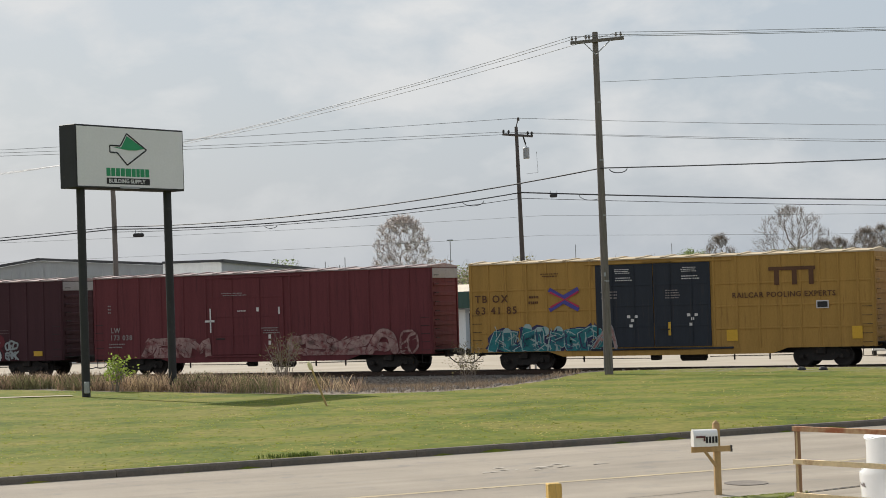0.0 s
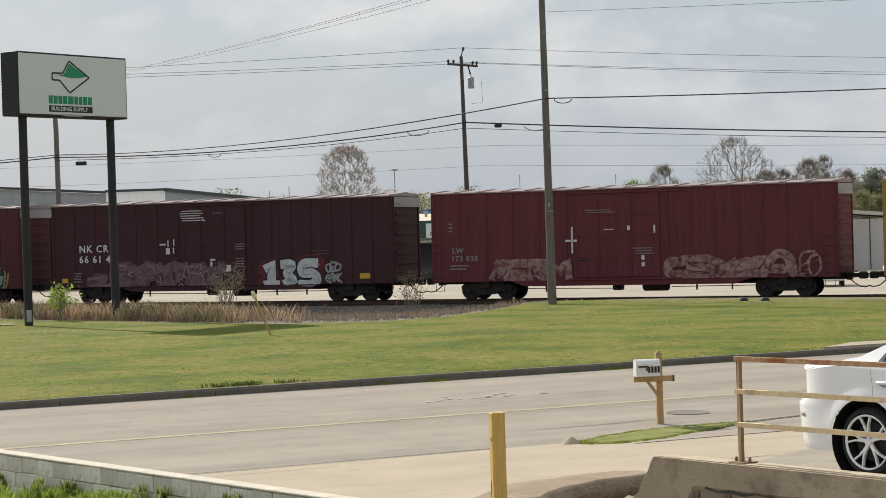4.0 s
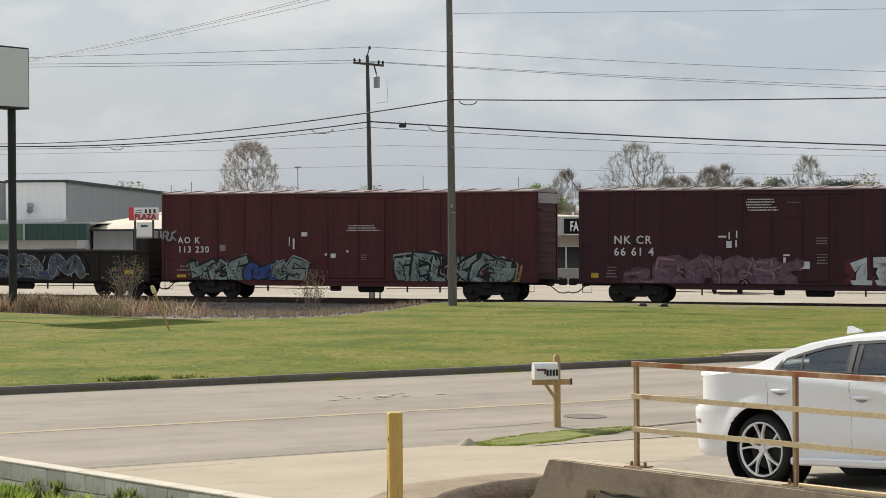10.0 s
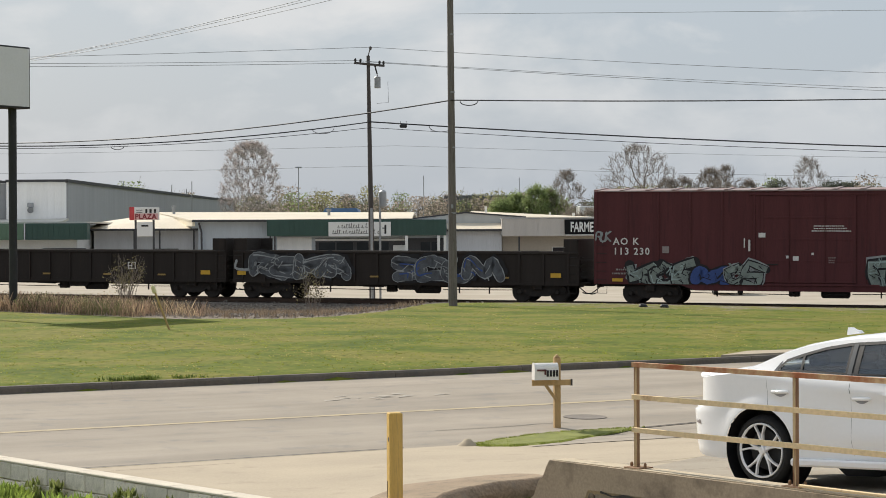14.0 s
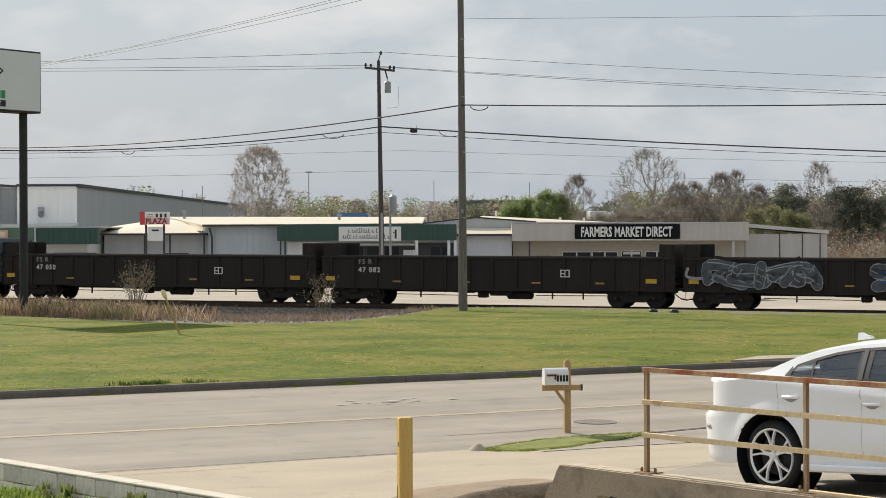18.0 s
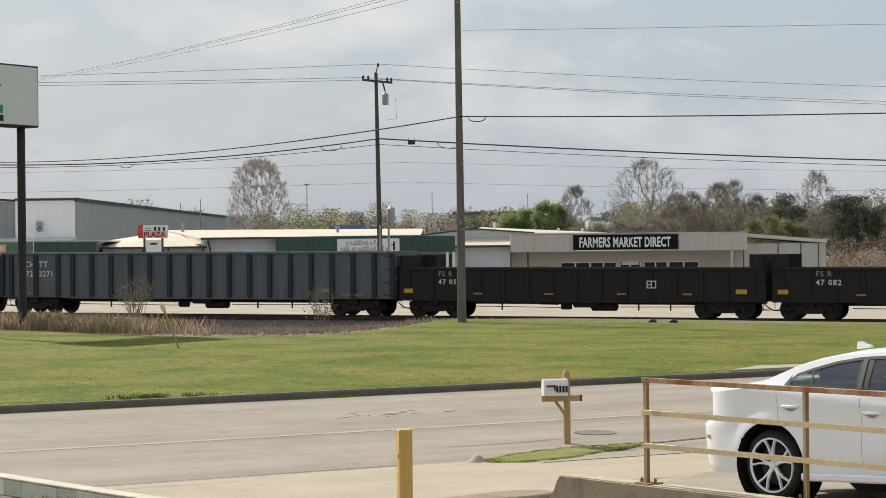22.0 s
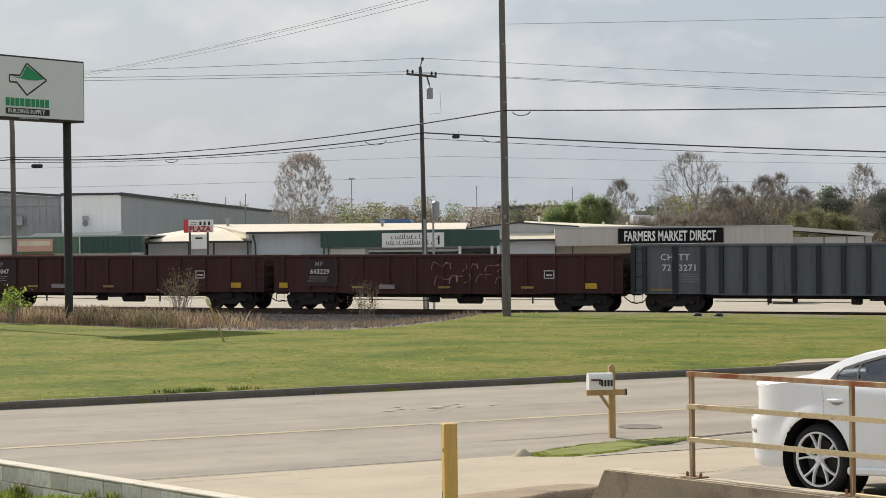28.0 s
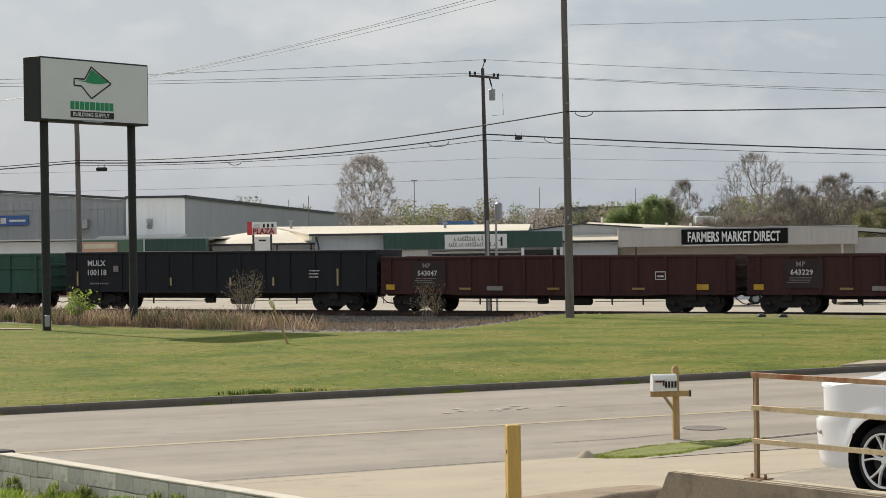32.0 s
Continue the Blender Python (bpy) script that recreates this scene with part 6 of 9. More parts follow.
def consignment():
    o = thing("shop_building", pose(0, 164, 0), "long low shop with a dark green fascia and tan metal roof", "shop building", "shops of the plaza")
    part("wall", Geo().box(-18.8, 0.7, 0.05, 16, GZ - 0.2, 4.15), CLAD_BLUE, o)
    part("wall", Geo().box(0.702, 5.0, 0.05, 1.8, GZ - 0.2, 3.4), CLAD_GREY, o)
    seams(o, -18.8, -13.4, 0.05, GZ, 4.1, 0.5, CLAD_BLUE)
    part("fascia", Geo().box(-13.3, 0.65, -1.3, 0.04, 2.95, 4.2, 0.02), GREEN_CLAD, o, "dark green ribbed fascia")
    seams(o, -13.2, 0.6, -1.302, 3.0, 4.18, 0.4, GREEN_CLAD)
    roof = [(-19.2, -0.6, 4.22), (-2.0, -0.6, 4.30), (-2.0, 16, 4.95), (-24.3, 16, 5.04), (-19.2, -0.6, 4.1), (-2.0, -0.6, 4.22), (-2.0, 16, 4.8), (-24.3, 16, 4.9)]
    part("roof", Geo().add(roof, [(0, 1, 2, 3), (4, 5, 1, 0), (5, 6, 2, 1), (6, 7, 3, 2), (7, 4, 0, 3)]), TAN_ROOF, o, "tan metal roof")
    ew = [(-19.18, -0.55, 3.75), (-24.28, 16.0, 3.75), (-24.28, 16.0, 4.92), (-19.18, -0.55, 4.11)]
    ew += [(px + 0.2, py, pz) for px, py, pz in ew]
    part("end_wall", Geo().add(ew, [(0, 3, 2, 1), (4, 5, 6, 7), (0, 4, 7, 3), (3, 7, 6, 2), (2, 6, 5, 1), (1, 5, 4, 0)]), mat("cream_end_cladding", (0.78, 0.70, 0.54), 0.7, vary=0.1, scale=0.5, bump=0.1, streak=True), o, "cream cladding of the end wall")
    part("eave_trim", Geo().box(-19.2, -2.0, -0.66, -0.61, 4.08, 4.25), TRIM, o)
    part("lower_roof", Geo().add([(0.7, -0.5, 3.45), (5.0, -0.5, 3.45), (5.0, 1.9, 3.92), (0.7, 1.9, 3.92), (0.7, -0.5, 3.3), (5.0, -0.5, 3.3), (5.0, 1.9, 3.7), (0.7, 1.9, 3.7)], [(0, 1, 2, 3), (4, 5, 1, 0), (5, 6, 2, 1), (6, 7, 3, 2), (7, 4, 0, 3)]), TAN_ROOF, o)
    part("lower_trim", Geo().box(0.7, 5.0, -0.56, -0.51, 3.26, 3.42), TRIM, o)
    b = part("sign_board", Geo().box(-8.5, -3.65, -1.42, -1.32, 2.9, 4.03, 0.02), WHITE_PAINT, o, "white sign board with dark script")
    g = Geo()
    rnd = random.Random(3)
    for z, x0, x1 in ((3.55, -7.8, -5.4), (3.1, -8.2, -4.6)):
        x = x0
        while x < x1:
            t = rnd.uniform(0.14, 0.34)
            stroke(g, bend([(x, z + 0.04), (x + 0.11, z + t), (x + 0.04, z + t * 0.9), (x + 0.09, z), (x + 0.20, z + 0.05)], 4), 0.035, -1.425, rnd)
            x += rnd.choice((0.17, 0.19, 0.30))
    part("script_bars", g, BLACK_PAINT, b)
    part("emblem", Geo().box(-4.15, -4.0, -1.425, -1.42, 3.1, 3.8).box(-4.3, -4.15, -1.425, -1.42, 3.5, 3.58), BLACK_PAINT, b)
    part("shopfront", Geo().box(-9.6, 0.6, -0.02, 0.045, GZ, 2.75), mat("dark_shopfront", (0.05, 0.05, 0.055), 0.5, vary=0.3, scale=1), o)
    part("awning_bar", Geo().box(-9.6, -2.6, -0.1, -0.03, 2.55, 2.72), WHITE_PAINT, o)
    for x0, x1 in ((-9.4, -6.6), (-6.4, -3.8), (-1.4, 0.3)):
        window(o, x0, x1, 0.1, 2.5, -0.02, TRIM, 2)
    part("door", Geo().box(-5.0 + 1.5, -2.4, -0.09, -0.03, GZ, 2.2), WHITE_PAINT, o)
    part("white_bay", Geo().box(-12.6, -9.9, -0.05, 0.045, GZ, 2.85), CLAD, o)
    for x in (-13.1, -12.75):
        part("downpipe", Geo().box(x, x + 0.12, -1.25, -1.1, GZ, 2.95), TRIM, o)
    for x in (-2.55, -0.05, 0.45):
        part("canopy_post", Geo().box(x, x + 0.22, -1.25, -1.05, GZ, 2.95), WHITE_PAINT, o)
    part("downpipe", Geo().tube((-18.7, -0.3, 4.0), (-18.5, -0.3, 3.3), 0.08, 0.08, 6).tube((-18.5, -0.3, 3.3), (-18.45, -0.3, GZ), 0.08, 0.08, 6), TRIM, o)
    for x, y, h in ((-22.2, 12, 0.5), (-9, 9, 0.1)):
        part("roof_vent", Geo().tube((x, y, 4.5), (x, y, 4.9 + h), 0.12, 0.12, 8).tube((x, y, 4.9 + h), (x, y, 5.05 + h), 0.2, 0.2, 8), STEEL_GREY, o)


consignment()


def gable_shop():
    o = thing("shop_building", pose(0, 166, 0), "small pale shop wing with a low tan gable roof", "shop building", "shops of the plaza")
    part("wall", Geo().box(-27.3, -18.9, 0.0, 14, GZ - 0.2, 3.5), CLAD_GREY, o)
    rv = [(-27.8, -1.2, 3.58), (-19.3, -1.2, 3.58), (-21.7, 5.0, 4.52), (-24.0, 12.6, 4.90), (-27.8, 7.0, 4.18), (-27.8, -1.2, 3.45), (-19.3, -1.2, 3.45), (-21.7, 5.0, 3.6), (-27.8, 7.0, 3.6)]
    g = Geo().add(rv, [(0, 1, 2), (0, 2, 3), (0, 3, 4), (5, 6, 1, 0), (6, 7, 2, 1), (7, 8, 4, 3, 2), (8, 5, 0, 4), (5, 8, 7, 6)])
    part("gable_roof", g, TAN_ROOF, o, "sunlit tan metal roof slope")
    part("eave_trim", Geo().box(-27.8, -18.8, -1.3, -1.21, 3.42, 3.58), TRIM, o)
    for x in (-24.0, -22.0, -19.3):
        part("post", Geo().box(x, x + 0.12, -1.1, -0.98, GZ, 3.45), TRIM, o)
    window(o, -22.5, -20.6, 0.0, 2.0, -0.0, TRIM, 2)


gable_shop()


def green_shop():
    o = thing("shop_building", pose(0, 160, 0), "low shop with a green fascia and white base", "shop building", "shops of the plaza")
    part("wall", Geo().box(-52, -27.6, 0.0, 12, GZ - 0.2, 3.9), mat("white_block_wall", (0.70, 0.70, 0.68), 0.8, vary=0.12, scale=0.8), o)
    PALER_GREEN = mat("paler_green_cladding", (0.10, 0.17, 0.115), 0.6, vary=0.15, scale=0.6, bump=0.1, streak=True)
    part("fascia", Geo().box(-36.5, -31.42, -1.3, -0.01, 2.75, 4.0, 0.02), PALER_GREEN, o, "paler green shop fascia")
    part("fascia", Geo().box(-31.28, -26.6, -1.3, -0.01, 2.75, 4.0, 0.02), GREEN_CLAD, o, "dark green shop fascia")
    seams(o, -36.4, -31.5, -1.302, 2.8, 3.95, 0.4, PALER_GREEN)
    seams(o, -31.2, -26.7, -1.302, 2.8, 3.95, 0.4, GREEN_CLAD)
    part("fascia_joint", Geo().box(-31.4, -31.3, -1.34, -1.31, 2.75, 4.0), CLAD_GREY, o)
    part("roof", Geo().box(-52, -26.5, -0.5, 12, 4.005, 4.12), WHITE_ROOF, o)
    part("sign_panel", Geo().box(-36.2, -33.4, -1.42, -1.32, 2.9, 3.85, 0.02), mat("faded_orange_sign", (0.55, 0.33, 0.24), 0.6, vary=0.2, scale=1, bump=0), o, "faded orange and cream shop sign")
    part("sign_band", Geo().box(-36.0, -33.6, -1.435, -1.425, 3.35, 3.7), mat("cream_sign", (0.62, 0.55, 0.42), 0.6), o)
    part("brick_front", Geo().box(-40, -33.6, -0.05, -0.005, GZ, 2.7), mat("red_brick_front", (0.36, 0.15, 0.10), 0.85, vary=0.2, scale=2), o)
    for x0, x1 in ((-39.2, -36.4), (-36.0, -34.0), (-30.2, -26.9)):
        window(o, x0, x1, 0.3, 2.1, -0.06, TRIM, 3)


green_shop()


def warehouse():
    o = thing("warehouse", pose(0, 187, 0), "large grey metal warehouse with dark roof trim", "warehouse")
    part("front_wall", Geo().box(-62, -38.6, 2.0, 40, GZ - 0.3, 7.75), FRONT_SHADE, o)
    part("front_gable", Geo().prism([(-62, 7.0), (-50.5, 8.6), (-38.6, 7.75), (-38.6, 7.0)], 1.9, 2.4), FRONT_SHADE, o)
    # sunlight on the bay is put in as a whiter cladding
    part("corner_bay", Geo().box(-38.55, -33.2, 0.0, 38, GZ - 0.3, 7.85), CLAD, o, "corner bay in a white raised for sunlight")
    seams(o, -38.5, -33.2, 0.0, 0, 7.8, 0.6, CLAD)
    seams(o, -62, -38.7, 1.88, 0, 7.7, 0.6, FRONT_SHADE)
    # the side wall's shade is put into this darker grey
    part("side_wall", Geo().add([(-33.15, 0, GZ), (-27.6, 97, GZ), (-27.6, 97, 7.5), (-33.15, 0, 7.85), (-33.6, 0.2, GZ), (-28.0, 97.2, GZ), (-28.0, 97.2, 7.5), (-33.6, 0.2, 7.85)], [(0, 1, 2, 3), (4, 7, 6, 5), (3, 2, 6, 7), (0, 3, 7, 4), (1, 5, 6, 2)]), mat("shaded_side_cladding", (0.37, 0.375, 0.405), 0.6, vary=0.12, scale=0.4, streak=True), o)
    part("roof_trim", Geo().add([(-33.0, -0.1, 7.8), (-27.5, 97, 7.45), (-27.5, 97, 7.75), (-33.0, -0.1, 8.1), (-33.3, 0, 7.8), (-27.8, 97.1, 7.45), (-27.8, 97.1, 7.75), (-33.3, 0, 8.1)], [(0, 1, 2, 3), (4, 7, 6, 5), (3, 2, 6, 7), (0, 3, 7, 4)]), TRIM, o)
    part("roof_trim", Geo().box(-38.6, -33.05, -0.15, -0.01, 7.86, 8.08), TRIM, o)
    part("roof_trim", Geo().prism([(-62, 7.02), (-50.5, 8.62), (-38.6, 7.77), (-38.6, 8.0), (-50.5, 8.86), (-62, 7.25)], 1.6, 1.88), TRIM, o)
    part("canopy", Geo().add([(-41, -3.5, 4.1), (-33.0, -3.5, 4.3), (-33.0, 0, 4.6), (-41, 0, 4.5), (-41, -3.5, 3.95), (-33.0, -3.5, 4.15), (-33.0, 0, 4.4), (-41, 0, 4.3)], [(0, 1, 2, 3), (4, 5, 1, 0), (5, 6, 2, 1), (7, 4, 0, 3), (4, 7, 6, 5)]), WHITE_ROOF, o)
    part("wall_lamp", Geo().box(-36.6, -36.1, -0.5, -0.03, 5.6, 6.0, 0.06).tube((-36.3, -0.3, 5.5), (-36.3, -0.6, 5.3), 0.22, 0.28, 10), STEEL_GREY, o, "pale wall floodlight")
    part("wall_vent", Geo().box(-43.6, -42.4, 1.4, 1.87, 5.2, 6.1, 0.05), STEEL_GREY, o)
    b = part("blue_sign", Geo().box(-50.8, -47.9, 1.75, 1.87, 5.6, 6.5, 0.02), mat("blue_sign_face", (0.05, 0.11, 0.30), 0.5, vary=0.1, bump=0), o, "blue sign with pale mark")
    part("sign_mark", Geo().box(-50.5, -50.0, 1.74, 1.75, 5.8, 6.3).box(-49.7, -48.2, 1.74, 1.75, 5.95, 6.15), STENCIL, b)
    for a in (0.25, 0.62):
        x, y = -33.1 + 5.5 * a, 97 * a
        part("roof_stub", Geo().tube((x, y, 7.8), (x, y, 8.5), 0.06, 0.06, 6), STEEL_GREY, o)


warehouse()


def plaza_sign():
    o = thing("plaza_sign", pose(-20.9, 149, GZ), "red and white plaza sign board on two steel posts", "plaza sign")
    for x in (-0.62, 0.66):
        part("post", Geo().box(x - 0.07, x + 0.07, -0.07, 0.07, 0, 4.9), TRIM, o)
    part("board", Geo().box(-1.0, 1.05, -0.22, 0.22, 4.78, 5.68, 0.02), WHITE_PAINT, o)
    part("red_panel", Geo().box(-1.03, -0.68, -0.24, 0.24, 4.76, 5.70, 0.01), RED_PAINT, o)
    part("pink_panel", Geo().box(-0.675, 1.03, -0.232, -0.221, 4.80, 5.24), mat("faded_pink_panel", (0.66, 0.42, 0.40), 0.5, vary=0.1, bump=0), o)
    lettering("sign_letters", "PLAZA", 0.54, mat("deep_sign_red", (0.22, 0.02, 0.03), 0.5, vary=0.1, bump=0), o, -0.63, 4.84, -0.245, 1.03, 0.93, depth=0.02)
    part("bars", Geo().box(-0.55, -0.1, -0.232, -0.222, 5.30, 5.34).box(-0.55, -0.1, -0.232, -0.222, 5.45, 5.49).box(0.1, 0.25, -0.232, -0.222, 5.28, 5.55).box(0.4, 0.55, -0.232, -0.222, 5.28, 5.55).box(0.72, 0.87, -0.232, -0.222, 5.28, 5.55), BLACK_PAINT, o)
    part("lower_board", Geo().box(-0.50, 0.60, -0.16, 0.16, 3.6, 4.62, 0.02), SIGN_WHITE, o)
    part("bars", Geo().box(-0.2, 0.3, -0.175, -0.165, 4.3, 4.42), BLACK_PAINT, o)


plaza_sign()

# ---- near side of the road ----
def slab_grid(name, corners, n, m, material, lift, label, category, rough=0.0):
    """A paved patch that follows the ground between four corners."""
    c = [Vector((*p, 0)) for p in corners]
    v, f = [], []
    for j in range(m + 1):
        for i in range(n + 1):
            p = c[0].lerp(c[1], i / n).lerp(c[3].lerp(c[2], i / n), j / m)
            v.append((p.x, p.y, apron_z(p.x, p.y) + lift + rough * noise.noise((p.x * 2, p.y * 2, 1))))
    for j in range(m):
        for i in range(n):
            k = j * (n + 1) + i
            mx, my = (v[k][0] + v[k + n + 2][0]) / 2, (v[k][1] + v[k + n + 2][1]) / 2
            if not sunken(mx, my):
                f.append((k, k + 1, k + n + 2, k + n + 1))
    me = bpy.data.meshes.new(name)
    me.from_pydata(v, [], f)
    me.materials.append(material)
    return tagged(new(name, me), label, category, kind="structure")


def apron_z(x, y):
    a, v = to_road(x, y)
    if v >= V_NEAR:
        return 0.22 * clamp((v - V_NEAR) / (V_FAR - V_NEAR))
    lift = 0.0585 * (V_NEAR - v) * (0.55 + 0.45 * smooth(-3.0, 2.2, x))
    return lift if v > 13.0 else 0.0585 * (V_NEAR - 13.0) * (0.55 + 0.45 * smooth(-3.0, 2.2, x))


def road_point(a, v):
    p = ROAD_ALONG * a + ROAD_BESIDE * v
    return (p.x, p.y)


# the concrete apron, from the retaining wall to the far right
slab_grid("apron", [(-6.85, 26.4), (-1.55, 20.15), (7.0, 30.2), road_point(22, V_NEAR)], 40, 24, CONCRETE, 0.006, "pale sunlit concrete driveway apron", "apron")
slab_grid("apron_near", [(-1.55, 20.15), (-0.55, 16.6), (0.75, 20.45), (7.0, 30.2)], 30, 24, CONCRETE, 0.004, "pale sunlit concrete driveway apron", "apron")
LOT_OLD = mat("old_lot_paving", (0.32, 0.28, 0.22), 0.95, vary=0.16, scale=1.2, bump=0.3, grain=25, dirt=(0.28, 0.235, 0.18), dirt_amount=0.4)
slab_grid("parking_lot", [(0.80, 20.55), (3.75, 15.55), (11.5, 20.5), (5.2, 29.9)], 30, 24, LOT_OLD, 0.012, "worn dusty paving of the parking lot", "parking lot")
slab_grid("asphalt_strip", [(1.25, 29.35), (5.5, 31.6), road_point(20, V_NEAR + 0.1), (2.4, 31.6)], 14, 8, ASPHALT, 0.014, "grey asphalt strip beside the grass island", "asphalt")


def seam(pts, w, name="joint", material=TAR, lift=0.012, label="dark expansion joint in the paving"):
    g = Geo()
    for (x0, y0), (x1, y1) in zip(pts, pts[1:]):
        d = Vector((x1 - x0, y1 - y0, 0)).normalized()
        k = Vector((-d.y, d.x, 0)) * w / 2
        q = [Vector((x0, y0, 0)) - k, Vector((x1, y1, 0)) - k, Vector((x1, y1, 0)) + k, Vector((x0, y0, 0)) + k]
        g.add([(p.x, p.y, apron_z(p.x, p.y) + lift) for p in q], [(0, 1, 2, 3)])
    return tagged(part(name, g, material), label, "joint", kind="structure")


seam([road_point(a, V_NEAR + 0.02 * math.sin(a)) for a in np.arange(8, 15.0, 0.5)], 0.05)
seam([road_point(a, V_NEAR - 0.75) for a in np.arange(9.5, 12.0, 0.5)], 0.02)
seam([(2.0, 24.6), (2.5, 24.9), (3.4, 24.8), (4.4, 25.3), (5.6, 25.2)], 0.03)
seam([(2.2, 22.9), (2.8, 23.4), (3.4, 23.5), (4.4, 23.2)], 0.02)
seam([(2.9, 32.75), (3.6, 33.35), (4.5, 34.1), (6.0, 35.3)], 0.07)


# grass island with the mailbox, and its kerb nose
def island():
    outline = [(0.44, 30.55), (0.62, 29.95), (1.07, 29.62), (1.73, 30.1), (2.3, 31.5), (3.3, 33.1), (2.6, 32.75), (1.69, 32.2), (0.9, 31.3)]
    g = Geo()
    cx, cy = 1.55, 31.2
    v = [(cx, cy, apron_z(cx, cy) + 0.035)]
    for x, y in outline:
        v.append((cx + (x - cx) * 0.8, cy + (y - cy) * 0.8, apron_z(x, y) + 0.028))
    for x, y in outline:
        v.append((x, y, apron_z(x, y) + 0.002))
    n = len(outline)
    f = [(0, 1 + i, 1 + (i + 1) % n) for i in range(n)] + [(1 + i, 1 + n + i, 1 + n + (i + 1) % n, 1 + (i + 1) % n) for i in range(n)]
    g.add(v, f)
    GRASS_SOIL = mat("turf_soil", (0.19, 0.205, 0.05), 0.95, vary=0.4, scale=4, bump=0.5)
    tagged(part("grass_island", g, GRASS_SOIL), "small turf island at the driveway's mouth", "turf", kind="structure")
    nose = Geo().lathe([(-0.02, 0.17), (0.02, 0.14), (0.06, 0.09), (0.10, 0.05), (0.115, 0.0)], "z", 18, (0.42, 30.3, apron_z(0.42, 30.3)))
    tagged(part("kerb_nose", nose, CONCRETE, smooth=True), "rounded pale concrete kerb end", "kerb", kind="structure")
    return outline


ISLAND = island()


def leafy(places, size, rnd, flat=0.6):
    """Small pointed leaves at many places, turned at random."""
    rng = np.random.default_rng(rnd.randrange(1 << 30))
    p = np.array([tuple(q) for q in places], float)
    n = len(p)
    a = rng.normal(0, 1, (n, 3)) * (1, 1, flat)
    a /= np.linalg.norm(a, axis=1)[:, None]
    b = np.cross(a, rng.normal(0, 1, (n, 3)))
    b /= np.linalg.norm(b, axis=1)[:, None]
    s = (size * rng.uniform(0.6, 1.4, n))[:, None]
    g = Geo()
    g.v = np.stack([p - a * s, p + b * s * 0.6, p + a * s, p - b * s * 0.6], 1).reshape(-1, 3).tolist()
    g.f = np.arange(4 * n).reshape(-1, 4).tolist()
    return g


def plain_mesh(g, name, material):
    me = bpy.data.meshes.new(name)
    me.from_pydata(g.v, [], g.f)
    me.materials.append(material)
    return me


# blades and weeds: real blades in clumps
def blades(name, places, material, label, h=(0.05, 0.12), per=7, spread=0.07, width=0.012, category="grass", seed=1):
    rnd = random.Random(seed)
    v, f = [], []
    for x, y, z in places:
        for _ in range(per):
            a, r = rnd.random() * 6.283, rnd.random() * spread
            px, py = x + r * math.cos(a), y + r * math.sin(a)
            hh = rnd.uniform(*h)
            b = rnd.random() * 6.283
            lean = rnd.uniform(0.1, 0.6) * hh
            dx, dy = math.cos(b) * width, math.sin(b) * width
            tx, ty = px + math.cos(b + 1.6) * lean, py + math.sin(b + 1.6) * lean
            k = len(v)
            v += [(px - dx, py - dy, z - 0.01), (px + dx, py + dy, z - 0.01), ((px + tx) / 2 + dx * 0.8, (py + ty) / 2 + dy * 0.8, z + hh * 0.6), (tx, ty, z + hh)]
            f += [(k, k + 1, k + 2), (k, k + 2, k + 3)]
    me = bpy.data.meshes.new(name)
    me.from_pydata(v, [], f)
    me.materials.append(material)
    return tagged(new(name, me), label, category, kind="stuff")


def leaf_mat(name, color, vary=0.4, trans=0.3):
    m = mat(name, color, 0.7, vary=vary, scale=1.5, bump=0.0, grain=6, spec=0.2)
    nt, ln = m.node_tree.nodes, m.node_tree.links
    b = nt["Principled BSDF"]
    src = b.inputs["Base Color"].links[0].from_socket
    geo = nt.new("ShaderNodeNewGeometry")
    r = nt.new("ShaderNodeMapRange")
    r.inputs["To Min"].default_value, r.inputs["To Max"].default_value = 0.6, 1.45
    ln.new(geo.outputs["Random Per Island"], r.inputs["Value"])
    s = nt.new("ShaderNodeVectorMath")
    s.operation = "SCALE"
    ln.new(src, s.inputs[0])
    ln.new(r.outputs[0], s.inputs["Scale"])
    ln.new(s.outputs[0], b.inputs["Base Color"])
    t = nt.new("ShaderNodeBsdfTranslucent")
    ln.new(s.outputs[0], t.inputs["Color"])
    mx = nt.new("ShaderNodeMixShader")
    mx.inputs[0].default_value = trans
    ln.new(b.outputs[0], mx.inputs[1])
    ln.new(t.outputs[0], mx.inputs[2])
    ln.new(mx.outputs[0], nt["Material Output"].inputs["Surface"])
    return m


GRASS = leaf_mat("grass_blade", (0.165, 0.19, 0.035), 0.3, 0.35)
GRASS_DRY = leaf_mat("dry_grass_blade", (0.45, 0.345, 0.22), 0.45, 0.4)
WEED = leaf_mat("weed_leaf", (0.27, 0.35, 0.07), 0.35, 0.5)


